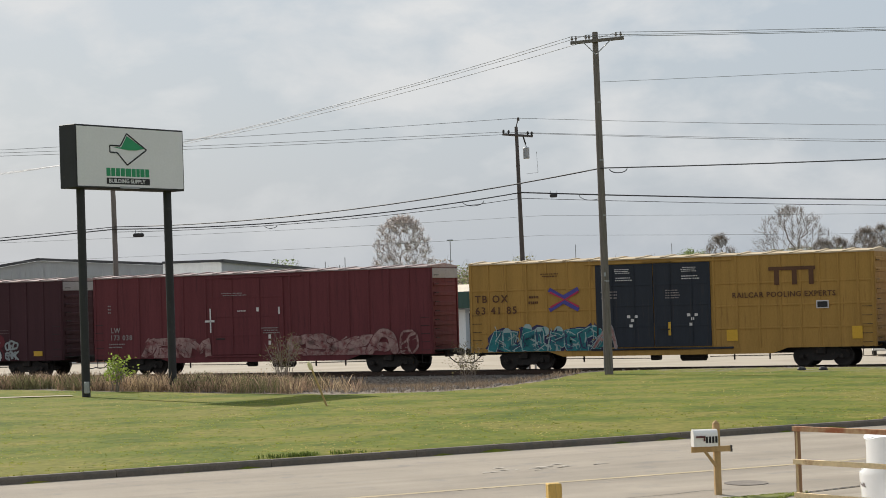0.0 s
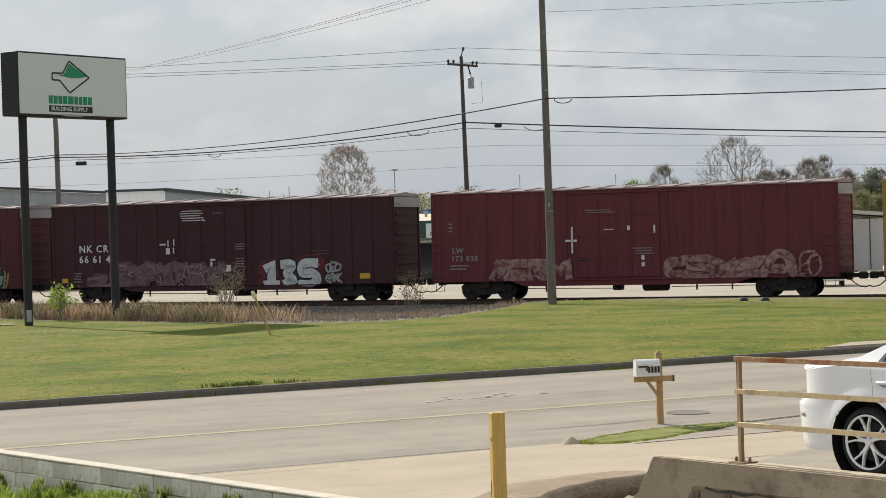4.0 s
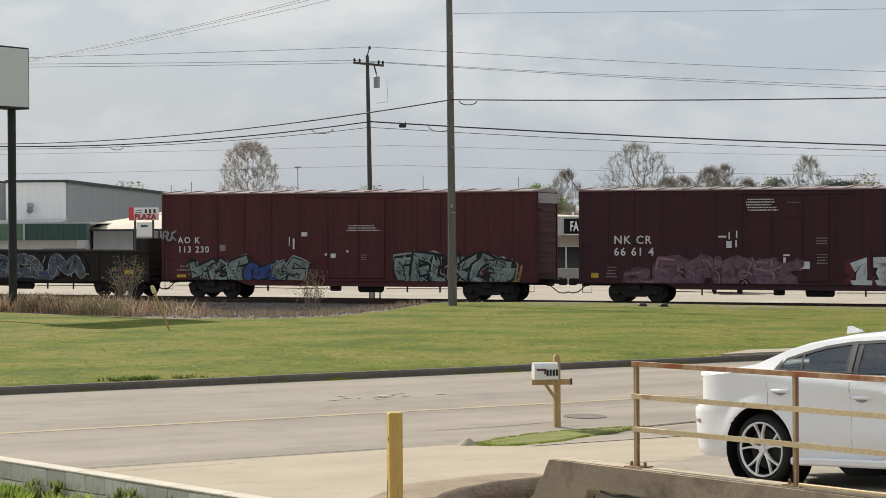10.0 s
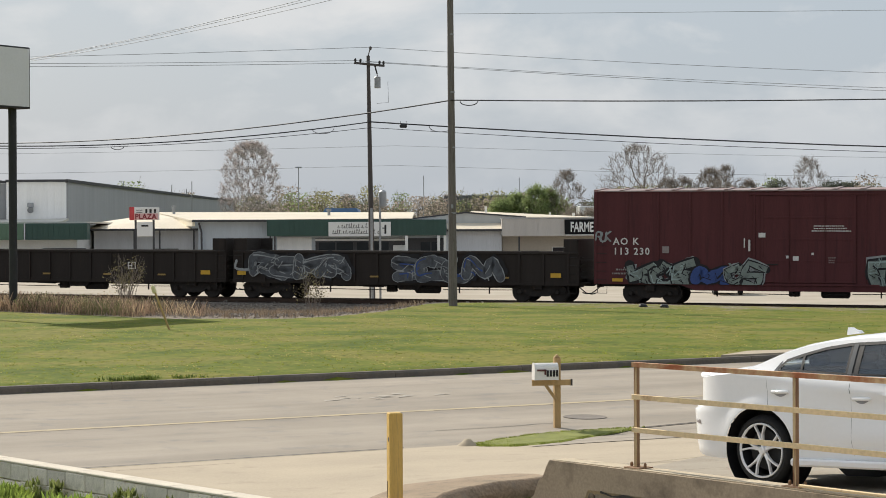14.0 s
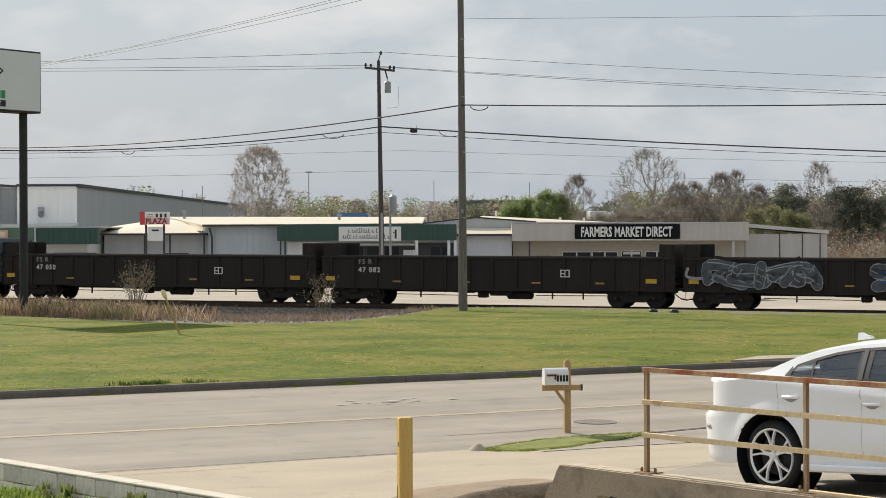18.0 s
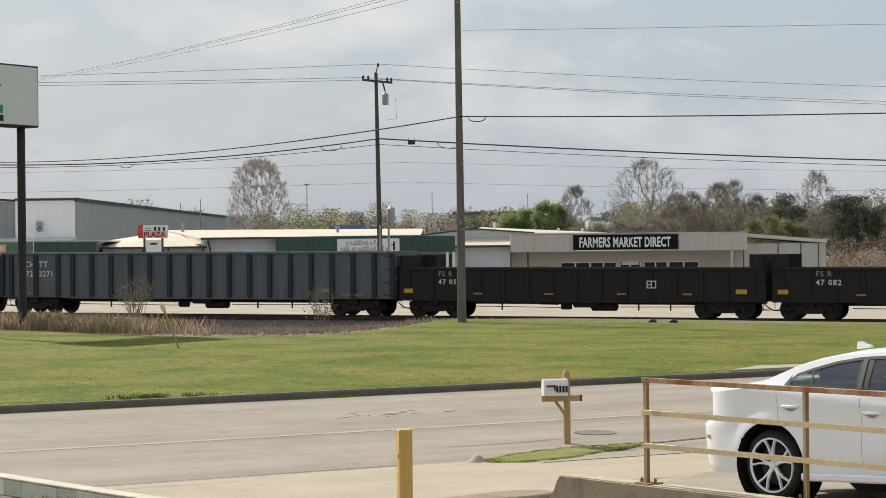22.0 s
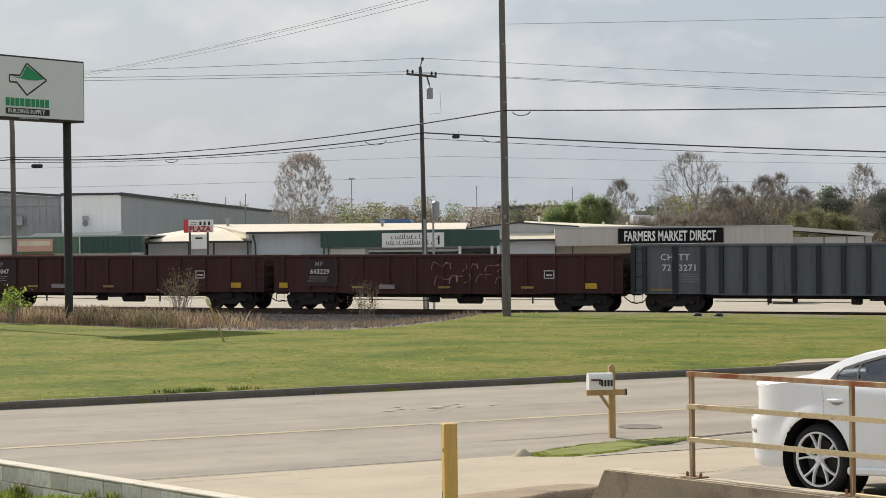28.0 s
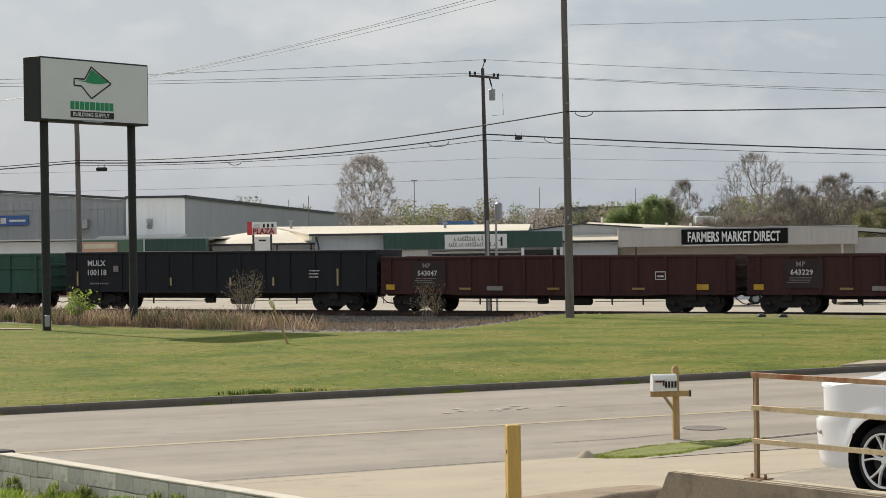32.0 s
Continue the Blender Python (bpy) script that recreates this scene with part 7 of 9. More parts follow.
def scatter_grass():
    rnd = random.Random(12)
    # island turf
    pts = []
    while len(pts) < 900:
        x, y = rnd.uniform(0.4, 3.3), rnd.uniform(29.5, 33.2)
        inside, j = False, len(ISLAND) - 1
        for i in range(len(ISLAND)):
            (xi, yi), (xj, yj) = ISLAND[i], ISLAND[j]
            if (yi > y) != (yj > y) and x < (xj - xi) * (y - yi) / (yj - yi) + xi:
                inside = not inside
            j = i
        if inside:
            pts.append((x, y, apron_z(x, y) + 0.02))
    blades("island_grass", pts, leaf_mat("island_blade", (0.20, 0.235, 0.05), 0.3, 0.5), "bright green grass on the small island", (0.006, 0.022), 12, 0.07, 0.006, seed=3)
    # lush weeds below the retaining wall, in clumps of uneven height
    low, tall, leaf = [], [], []
    while len(low) + len(tall) < 5200:
        s, d = rnd.uniform(-1.5, 9.0), abs(rnd.gauss(0, 1.3)) + 0.10
        x, y = -6.9 + 0.654 * s - 0.7565 * d, 26.32 - 0.7565 * s - 0.654 * d
        k = noise.noise((x * 0.9, y * 0.9, 0)) + 0.5 * noise.noise((x * 2.6, y * 2.6, 5))
        if k < -0.22 + 0.25 * (d < 0.35):
            continue
        (tall if k > 0.16 else low).append((x, y, ground_z(x, y)))
        if k > 0.34 and rnd.random() < 0.3:
            leaf.append((x, y, ground_z(x, y) + rnd.uniform(0.02, 0.16)))
    blades("wall_grass", low, WEED, "low bright green grass below the block wall", (0.03, 0.10), 12, 0.12, 0.007, seed=4)
    blades("wall_weeds", tall, WEED, "lush bright green weeds below the block wall", (0.06, 0.22), 20, 0.12, 0.010, seed=14)
    blades("broad_weeds", leaf, leaf_mat("broad_weed_leaf", (0.25, 0.33, 0.07), 0.4, 0.5), "broad-leaved weeds in clumps below the wall", (0.05, 0.17), 12, 0.10, 0.026, seed=15)
    dead = []
    for s0 in (0.3, 1.5, 2.2, 3.9, 4.4, 5.6, 5.9, 6.7, 7.3):
        for _ in range(12):
            s, d = s0 + rnd.gauss(0, 0.09), 0.16 + abs(rnd.gauss(0, 0.06))
            x, y = -6.9 + 0.654 * s - 0.7565 * d, 26.32 - 0.7565 * s - 0.654 * d
            dead.append((x, y, ground_z(x, y) + rnd.uniform(0, 0.24)))
    blades("wall_stalks", dead, leaf_mat("dull_stalk", (0.23, 0.26, 0.09), 0.4, 0.5), "dull leafy stalks growing up the block wall", (0.03, 0.10), 9, 0.06, 0.018, seed=16)
    pts = [(*road_point(14.7 + rnd.gauss(0, 0.5), V_FAR + 0.35 + abs(rnd.gauss(0, 0.16))), 0.36) for _ in range(34)]
    blades("kerb_weeds", pts, leaf_mat("dark_weed", (0.11, 0.15, 0.035), 0.3, 0.4), "dark green weeds against the kerb", (0.02, 0.08), 14, 0.12, 0.012, seed=7)
    # tall dry weeds between lawn and rails
    pts = []
    while len(pts) < 2500:
        x = rnd.uniform(-34, -5.5)
        u = lawn_end(x) - 0.6 - abs(rnd.gauss(0, 4.5))
        dens = smooth(-8.5, -13.5, x) + 0.03
        if u < 5 or rnd.random() > dens:
            continue
        y = RAIL_AT.y - (x - RAIL_AT.x) * math.tan(THETA) - u / math.cos(THETA)
        if noise.noise((x * 0.6, y * 0.4, 4)) > -0.25:
            pts.append((x, y, ground_z(x, y)))
    tall, low, green = [], [], []
    for p in pts:
        k = noise.noise((p[0] * 0.65, p[1] * 0.35, 8)) + rnd.gauss(0, 0.14)
        (tall if k > 0.16 else green if k < -0.2 else low).append(p)
    blades("dry_weeds", tall, GRASS_DRY, "tall straw-coloured weeds by the railway", (0.12, 0.62), 15, 0.34, 0.006, seed=8)
    blades("low_dry_weeds", low, leaf_mat("dull_straw_blade", (0.32, 0.225, 0.155), 0.45, 0.4), "lower dull pinkish dry weeds by the railway", (0.10, 0.50), 20, 0.36, 0.007, seed=18)
    blades("green_weeds", green, leaf_mat("olive_weed_blade", (0.17, 0.165, 0.08), 0.4, 0.4), "olive green weeds among dry ones", (0.12, 0.60), 18, 0.32, 0.008, seed=19)
    blades("dry_weed_heads", pts[::5], leaf_mat("russet_weed", (0.30, 0.215, 0.16), 0.3), "russet seed heads among dry weeds", (0.3, 0.75), 5, 0.25, 0.010, seed=9)
    blades("dead_stems", pts[::3], leaf_mat("dark_dead_stem", (0.105, 0.075, 0.055), 0.4, 0.2), "dark brown dead stems among dry weeds", (0.15, 0.7), 7, 0.35, 0.007, seed=29)
    # bushy tops: small bracts clustered round the stems
    for name, n0, colour, lab in (("straw_plumes", 0, (0.50, 0.39, 0.26), "straw-coloured plumes on the dry weeds"), ("brown_brush", 1, (0.26, 0.195, 0.13), "brown brushy growth in the dry weeds"), ("olive_brush", 2, (0.20, 0.20, 0.10), "olive brushy growth in the dry weeds")):
        spots = []
        for i, (x, y, z) in enumerate(pts):
            k = noise.noise((x * 0.4, y * 0.3, 21)) + rnd.gauss(0, 0.1)
            if (0 if k > 0.12 else 1 if k > -0.15 else 2) != n0 or i % 2:
                continue
            top = 0.38 + 0.5 * max(-0.3, noise.noise((x * 0.8, y * 0.6, 31))) + rnd.gauss(0, 0.07)
            for _ in range(34):
                spots.append(Vector((x + rnd.gauss(0, 0.2), y + rnd.gauss(0, 0.2), z + max(0.03, top * math.sqrt(rnd.random())))))
        tagged(new(name, plain_mesh(leafy(spots, 0.026, rnd), name, leaf_mat(name, colour, 0.4, 0.35))), lab, "weeds", kind="stuff")
    pts2 = []
    while len(pts2) < 1300:
        x = rnd.uniform(-13, -0.5)
        u = rnd.uniform(4.0, lawn_end(x) - 0.3)
        y = RAIL_AT.y - (x - RAIL_AT.x) * math.tan(THETA) - u / math.cos(THETA)
        if noise.noise((x * 0.7, y * 0.5, 9)) > -0.1:
            pts2.append((x, y, ground_z(x, y)))
    blades("gravel_weeds", pts2, leaf_mat("grey_dead_weed", (0.25, 0.19, 0.135), 0.4), "low dead weeds growing in the gravel", (0.05, 0.28), 7, 0.2, 0.009, seed=10)


scatter_grass()


def tufts(name, places, material, label, h, half, seed):
    """Short leaning blades, three to a place, all made at once."""
    rng = np.random.default_rng(seed)
    p = np.repeat(np.array(places, float), 3, axis=0)
    n = len(p)
    p[:, :2] += rng.normal(0, 0.045, (n, 2))
    a, b = rng.uniform(0, 6.283, n), rng.uniform(0, 6.283, n)
    hh, w = rng.uniform(h[0], h[1], n), half * rng.uniform(0.6, 1.3, n)
    d = np.stack([np.cos(a) * w, np.sin(a) * w, np.zeros(n)], 1)
    tip = p + np.stack([np.cos(b) * hh * 0.7, np.sin(b) * hh * 0.7, hh], 1)
    low = p - np.array((0, 0, 0.015))
    v = np.stack([low - d, low + d, tip + d * 0.45, tip - d * 0.45], 1).reshape(-1, 3)
    me = bpy.data.meshes.new(name)
    me.from_pydata(v.tolist(), [], np.arange(4 * n).reshape(-1, 4).tolist())
    me.materials.append(material)
    return tagged(new(name, me), label, "grass", kind="stuff")


def lawn_tufts():
    rnd = random.Random(71)
    sets = {"green": [], "straw": [], "russet": []}
    while sum(map(len, sets.values())) < 9500:
        x = rnd.uniform(-30, 19)
        y = rnd.uniform(24, 92)
        a, v = to_road(x, y)
        s, u = to_track(x, y)
        if v < V_FAR + 0.25 or u < max(3.4, lawn_end(x) - 0.3) or x > 0.24 * y + 1.5 or x < -0.42 * y:
            continue
        if rnd.random() > 46.0 / y * (0.55 + 0.6 * smooth(70, 45, y)):
            continue
        k = noise.noise((x * 0.35, y * 0.2, 1)) + 0.6 * noise.noise((x * 1.4, y * 0.8, 6)) + rnd.gauss(0, 0.16)
        dry = 0.6 * smooth(30, 10, u) * smooth(-6, 3, x) + 0.25 * noise.noise((x * 0.2, y * 0.12, 9))
        if rnd.random() < dry:
            kind = "russet" if rnd.random() < 0.4 else "straw"
        else:
            kind = "deep" if k < -0.26 else "straw" if k > 0.40 else "green"
        if kind == "deep":
            continue
        sets[kind].append((x, y, ground_z(x, y) - 0.012))
    for kind, color, h, half, lab in (("green", (0.21, 0.235, 0.035), (0.004, 0.016), 0.022, "mown bright green lawn tufts"), ("straw", (0.36, 0.31, 0.12), (0.004, 0.016), 0.024, "dry straw tufts in the lawn"),
                                      ("russet", (0.33, 0.25, 0.12), (0.004, 0.014), 0.024, "russet dead tufts on the slope by the track")):
        tufts("lawn_" + kind, sets[kind], leaf_mat("lawn_%s_blade" % kind, color, 0.25, 0.68), lab, h, half, len(kind))


lawn_tufts()


def gravel_stones():
    """Loose pebbles between the lawn and the ballast."""
    rnd = random.Random(44)
    v, f = [], []
    while len(v) < 6 * 5200:
        x = rnd.uniform(-16, 0.5)
        u = rnd.uniform(3.2, max(4.0, lawn_end(x) - 0.5))
        y = RAIL_AT.y - (x - RAIL_AT.x) * math.tan(THETA) - u / math.cos(THETA)
        z, r = ground_z(x, y), rnd.uniform(0.025, 0.085)
        k = len(v)
        a = rnd.random() * 1.57
        c, d = r * math.cos(a), r * math.sin(a)
        v += [(x + c, y + d, z), (x - d, y + c, z), (x - c, y - d, z), (x + d, y - c, z), (x + rnd.gauss(0, 0.3) * r, y, z + r * rnd.uniform(0.6, 1.1)), (x, y, z - r)]
        f += [(k, k + 1, k + 4), (k + 1, k + 2, k + 4), (k + 2, k + 3, k + 4), (k + 3, k, k + 4)]
    me = bpy.data.meshes.new("gravel_stones")
    me.from_pydata(v, [], f)
    me.materials.append(leaf_mat("pebble_stone", (0.19, 0.155, 0.125), 0.3, 0.0))
    tagged(new("gravel_stones", me), "loose grey-brown pebbles beside the track", "gravel", kind="stuff")


gravel_stones()


# ---- block retaining wall ----
def block_wall():
    o = tagged(new("retaining_wall"), "low pale concrete-block retaining wall with weeds", "retaining wall", kind="structure")
    start, d = Vector((-7.4, 26.9, 0)), Vector((0.654, -0.7565, 0))
    m0 = Matrix((d, Vector((0.7565, 0.654, 0)), (0, 0, 1))).transposed().to_4x4()
    BLOCK = mat("grey_block", (0.78, 0.71, 0.61), 0.92, vary=0.22, scale=3, bump=0.5, grain=25, dirt=(0.52, 0.46, 0.385), dirt_amount=0.35, rand=0.2)
    me = Geo().box(0.004, 0.392, -0.1, 0.1, 0.003, 0.188, 0.010).mesh("block")
    me.materials.append(BLOCK)
    cap = Geo().box(0.0, 0.9, -0.104, 0.105, 0.0, 0.03, 0.008).mesh("cap_stone")
    cap.materials.append(mat("pale_mortar_cap", (0.60, 0.54, 0.44), 0.9, vary=0.15, scale=3, bump=0.3))
    rnd = random.Random(4)
    for row, z in enumerate((-0.065, 0.125, 0.315)):
        s = -0.2 * (row % 2)
        while s < 11.2:
            if row or rnd.random() > 0.1:
                p = start + d * s
                m = Matrix.Translation((p.x, p.y, z)) @ m0 @ pose(0, rnd.uniform(-0.005, 0.005), rnd.uniform(-0.006, 0.004), 0, rnd.uniform(-0.5, 0.5), rnd.uniform(-0.6, 0.6))
                part("block", me, BLOCK, o, at=m)
            s += 0.398
    for i in range(12):
        p = start + d * (i * 0.905)
        part("cap_stone", cap, cap.materials[0], o, at=Matrix.Translation((p.x, p.y, 0.505)) @ m0)
    e = Geo().box(-0.35, -0.02, -0.16, 0.16, -0.1, 0.56, 0.02)
    part("end_post", e, mat("dark_end_stone", (0.06, 0.055, 0.05), 0.9, vary=0.3, scale=4), o, "dark weathered end stone", at=Matrix.Translation(start + d * 0.5) @ m0)


block_wall()


# ---- dock wall, railing and broken edge ----
def dock():
    o = tagged(new("dock_wall"), "stained concrete parapet over cracked block courses", "dock wall", kind="structure")
    a, b = Vector((1.024, 19.493, 0)), Vector((2.201, 18.043, 0))
    d = (b - a).normalized()
    n = Vector((-d.y, d.x, 0))
    m = Matrix((d, n, (0, 0, 1))).transposed().to_4x4()
    m.translation = a
    o.matrix_basis = m
    top = 0.985
    prof_len = 7.0
    g = Geo()
    v = []
    ends = ((-0.34, 0.50, 0.44), (-0.27, 0.60, 0.52), (-0.21, 0.64, 0.56), (-0.15, 0.77, 0.58), (-0.08, 0.83, 0.60), (-0.03, 0.93, 0.60), (0.01, top, 0.60), (0.44, top - 0.002, 0.61), (0.50, top - 0.002, 0.70), (0.53, top - 0.002, 0.755), (2.4, top - 0.006, 0.75), (prof_len, top - 0.02, 0.755))
    for x, zt, zb in ends:
        v += [(x, 0.0, zb), (x, 0.0, zt), (x + 0.02, 0.26, zt), (x, 0.26, zb - 0.3)]
    f = [(0, 1, 2, 3), tuple(4 * (len(ends) - 1) + i for i in (0, 3, 2, 1))]
    for k in range(0, 4 * (len(ends) - 1), 4):
        f += [(k + i, k + (i + 1) % 4, k + 4 + (i + 1) % 4, k + 4 + i) for i in range(4)]
    g.add(v, f)
    part("parapet", g, CONCRETE_OLD, o, "stained cast concrete parapet")
    # pale worn edge along the top
    part("worn_edge", Geo().box(0.03, prof_len, 0.03, 0.24, top - 0.005, top + 0.006), mat("pale_worn_concrete", (0.50, 0.42, 0.30), 0.9, vary=0.25, scale=4, bump=0.4, dirt=(0.25, 0.2, 0.15), dirt_amount=0.4), o)
    rnd = random.Random(6)
    blk = mat("old_block", (0.36, 0.305, 0.235), 0.92, vary=0.3, scale=3, bump=0.5, dirt=(0.12, 0.1, 0.08), dirt_amount=0.4, rand=0.15)
    me = Geo().box(0.006, 0.394, 0.03, 0.23, 0.004, 0.196, 0.01).mesh("block")
    me.materials.append(blk)
    for row, z in enumerate((0.55, 0.35, 0.15, -0.05)):
        s = -0.22 + 0.2 * (row % 2)
        while s < prof_len:
            part("block", me, blk, o, at=pose(s, rnd.uniform(-0.01, 0.012), z + rnd.uniform(-0.006, 0.004), 0, rnd.uniform(-0.8, 0.8), rnd.uniform(-0.8, 0.8)))
            s += 0.402
    crack = Geo()
    x, z = 0.7, 0.752
    for i in range(26):
        nx, nz = x + 0.16, 0.75 + rnd.uniform(-0.03, 0.02)
        stroke(crack, [(x, z), (nx, nz)], 0.022, -0.006, rnd, 0.5)
        x, z = nx, nz
    for x0 in (1.55, 2.0, 2.05):
        stroke(crack, [(x0, 0.75), (x0 + 0.06, 0.66), (x0 - 0.02, 0.55)], 0.018, 0.022, rnd, 0.5)
    part("crack", crack, TAR, o)
    # railing
    r = thing("railing", m.copy(), "rusty yellow-painted steel railing on the parapet", "railing")
    PAINT = mat("rusty_yellow_paint", (0.80, 0.62, 0.36), 0.7, 0.0, vary=0.2, scale=2, bump=0.02, dirt=(0.30, 0.11, 0.05), dirt_amount=0.28)
    TOPP = mat("rusted_top_paint", (0.62, 0.45, 0.25), 0.7, 0.0, vary=0.25, scale=1.6, bump=0.03, dirt=(0.36, 0.12, 0.05), dirt_amount=0.62)
    DARKP = mat("rusty_shaded_brown", (0.25, 0.15, 0.08), 0.75, 0.0, vary=0.3, scale=3, bump=0.2, streak=True, dirt=(0.15, 0.06, 0.03), dirt_amount=0.42)
    POSTP = mat("streaked_post_paint", (0.56, 0.42, 0.235), 0.75, 0.0, vary=0.25, scale=3, bump=0.1, streak=True, dirt=(0.17, 0.07, 0.035), dirt_amount=0.58)
    posts = [(1.055 + i * 1.868) for i in range(4)]
    for s in posts:
        q = part("post", Geo().box(s - 0.020, s + 0.010, 0.095, 0.101, top, 1.945), POSTP, r, "rust-streaked pale yellow steel angle post")
        # the leg's brown is rust plus its face's shade, put into the colour
        part("angle_leg", Geo().box(s + 0.004, s + 0.010, 0.1015, 0.138, top, 1.94), DARKP, q)
        part("base_plate", Geo().box(s - 0.10, s + 0.10, 0.04, 0.22, top + 0.006, top + 0.016, 0.003), DARKP, q)
        for dx in (-0.085, 0.085):
            part("bolt", Geo().lathe([(0, 0.014), (0.03, 0.014), (0.04, 0.006)], "z", 6, (s + dx, 0.13, top + 0.016)), DARKP, q)
    for z in (1.92, 1.63, 1.335):
        for s0, s1 in zip(posts, posts[1:]):
            g = Geo().box(s0 - 0.018, s1 - 0.020, 0.062, 0.068, z - 0.022, z + 0.022, 0.002).box(s0 + 0.0, s1 - 0.03, 0.068, 0.094, z + 0.016, z + 0.022, 0.001)
            part("rail_bar", g, TOPP if z > 1.9 else PAINT, r, "rust-flaked top rail" if z > 1.9 else "")
    part("bottom_bar", Geo().box(posts[1] + 0.1, posts[2], 0.02, 0.05, top + 0.02, top + 0.045, 0.006), PAINT, r)


dock()


def broken_edge():
    """The curled asphalt lip and the broken slabs beside the dock wall."""
    rows, face = [], []
    for y in (16.2, 17.0, 17.8, 18.5, 19.0, 19.4, 19.8, 20.1, 20.4, 20.7, 21.0, 21.2, 21.4, 21.5):
        x = lip_x(y)
        wob = 0.04 * noise.noise((x * 4, y * 4, 2))
        nx, ny = (-0.97, 0.25) if y < 20 else (-0.8, 0.6) if y < 21.1 else (-0.35, 0.94)
        w = 0.35 + 1.2 * smooth(18.6, 21.2, y)
        rows.append([(x + nx * w, y + ny * w, apron_z(x + nx * w, y + ny * w) + 0.004), (x + nx * w * 0.62, y + ny * w * 0.62, 0.52 + 0.3 * wob), (x + nx * w * 0.25, y + ny * w * 0.25, 0.575 + 0.5 * wob), (x + nx * 0.06, y + ny * 0.06, 0.575 + wob)])
        face.append([(x + nx * 0.06, y + ny * 0.06, 0.575 + wob), (x, y, 0.55 + wob), (x - nx * 0.05 + 0.5 * wob, y - ny * 0.05, 0.47), (x - nx * 0.04, y - ny * 0.04, 0.40 + 0.4 * wob), (x - nx * 0.01, y - ny * 0.01, 0.30)])
    for name, rr, m, lab in (("asphalt_mound", rows, mat("dusty_asphalt", (0.31, 0.235, 0.16), 0.95, vary=0.25, scale=3, bump=0.5, grain=25, dirt=(0.19, 0.155, 0.115), dirt_amount=0.4), "dusty brown asphalt mound along the broken edge"), ("asphalt_lip", face, PATCH, "dark broken asphalt lip at the driveway's edge")):
        n = len(rr[0])
        g = Geo().add([p for r in rr for p in r], [(i * n + j, (i + 1) * n + j, (i + 1) * n + j + 1, i * n + j + 1) for i in range(len(rr) - 1) for j in range(n - 1)])
        tagged(part(name, g, m, smooth=True), lab, "asphalt edge", kind="structure")
    rnd = random.Random(8)
    STONE = mat("pale_slab_stone", (0.44, 0.37, 0.275), 0.92, vary=0.3, scale=4, bump=0.6, dirt=(0.24, 0.195, 0.14), dirt_amount=0.4, rand=0.2)
    o = thing("broken_slabs", pose(0.6, 20.4, 0), "heap of pale broken concrete slabs by the dock wall", "rubble")
    for i in range(22):
        y = rnd.uniform(-1.9, 0.75)
        x = lip_x(20.4 + y) - 0.6 + rnd.uniform(0.2, 0.95) + 0.25 * (y < 0)
        w, h = rnd.uniform(0.15, 0.34), rnd.uniform(0.04, 0.08)
        q = [(w * rnd.uniform(0.8, 1.1) * math.cos(t), w * rnd.uniform(0.8, 1.1) * 0.7 * math.sin(t)) for t in (0.3, 1.3, 2.5, 3.5, 4.4, 5.4)]
        g = Geo().add([(px, py, 0) for px, py in q] + [(px * 0.95, py * 0.95, h) for px, py in q], [(5, 4, 3, 2, 1, 0), (6, 7, 8, 9, 10, 11)] + [(k, (k + 1) % 6, 6 + (k + 1) % 6, 6 + k) for k in range(6)])
        part("slab", g, STONE, o, at=pose(x, y, 0.335 + 0.05 * rnd.random(), rnd.uniform(-9, 9), rnd.uniform(-9, 9), rnd.uniform(0, 360)))
    soil = [(-0.75, 15.6), (-0.25, 18.6), (0.05, 20.2), (0.4, 20.95), (0.85, 21.35), (1.2, 21.45), (1.25, 19.3), (3.2, 15.6)]
    tagged(part("bare_soil", Geo().add([(x, y, 0.338) for x, y in soil], [tuple(range(8))]), mat("bare_soil", (0.17, 0.13, 0.09), 0.95, vary=0.35, scale=4, bump=0.6)), "bare brown soil below the dock wall", "soil", kind="structure")


broken_edge()


def bollard():
    z = apron_z(-0.4, 19.0)
    o = thing("bollard", pose(-0.40, 19.0, z, 0, 0, 14), "square yellow-painted wooden bollard post", "bollard")
    h = 1.475 - z
    P = mat("chalky_yellow_paint", (0.60, 0.39, 0.11), 0.75, vary=0.18, scale=5, bump=0.3, streak=True, dirt=(0.40, 0.27, 0.10), dirt_amount=0.4)
    part("post", Geo().box(-0.062, 0.062, -0.062, 0.062, -0.2, h, 0.008), P, o)
    part("bolt_hole", Geo().lathe([(-0.0635, 0.0), (-0.0635, 0.022), (-0.061, 0.022)], "x", 10, (0, -0.02, h - 0.24)), TAR, o)
    part("split", Geo().box(-0.0645, -0.062, 0.02, 0.035, -0.05, h - 0.62), TAR, o)


bollard()


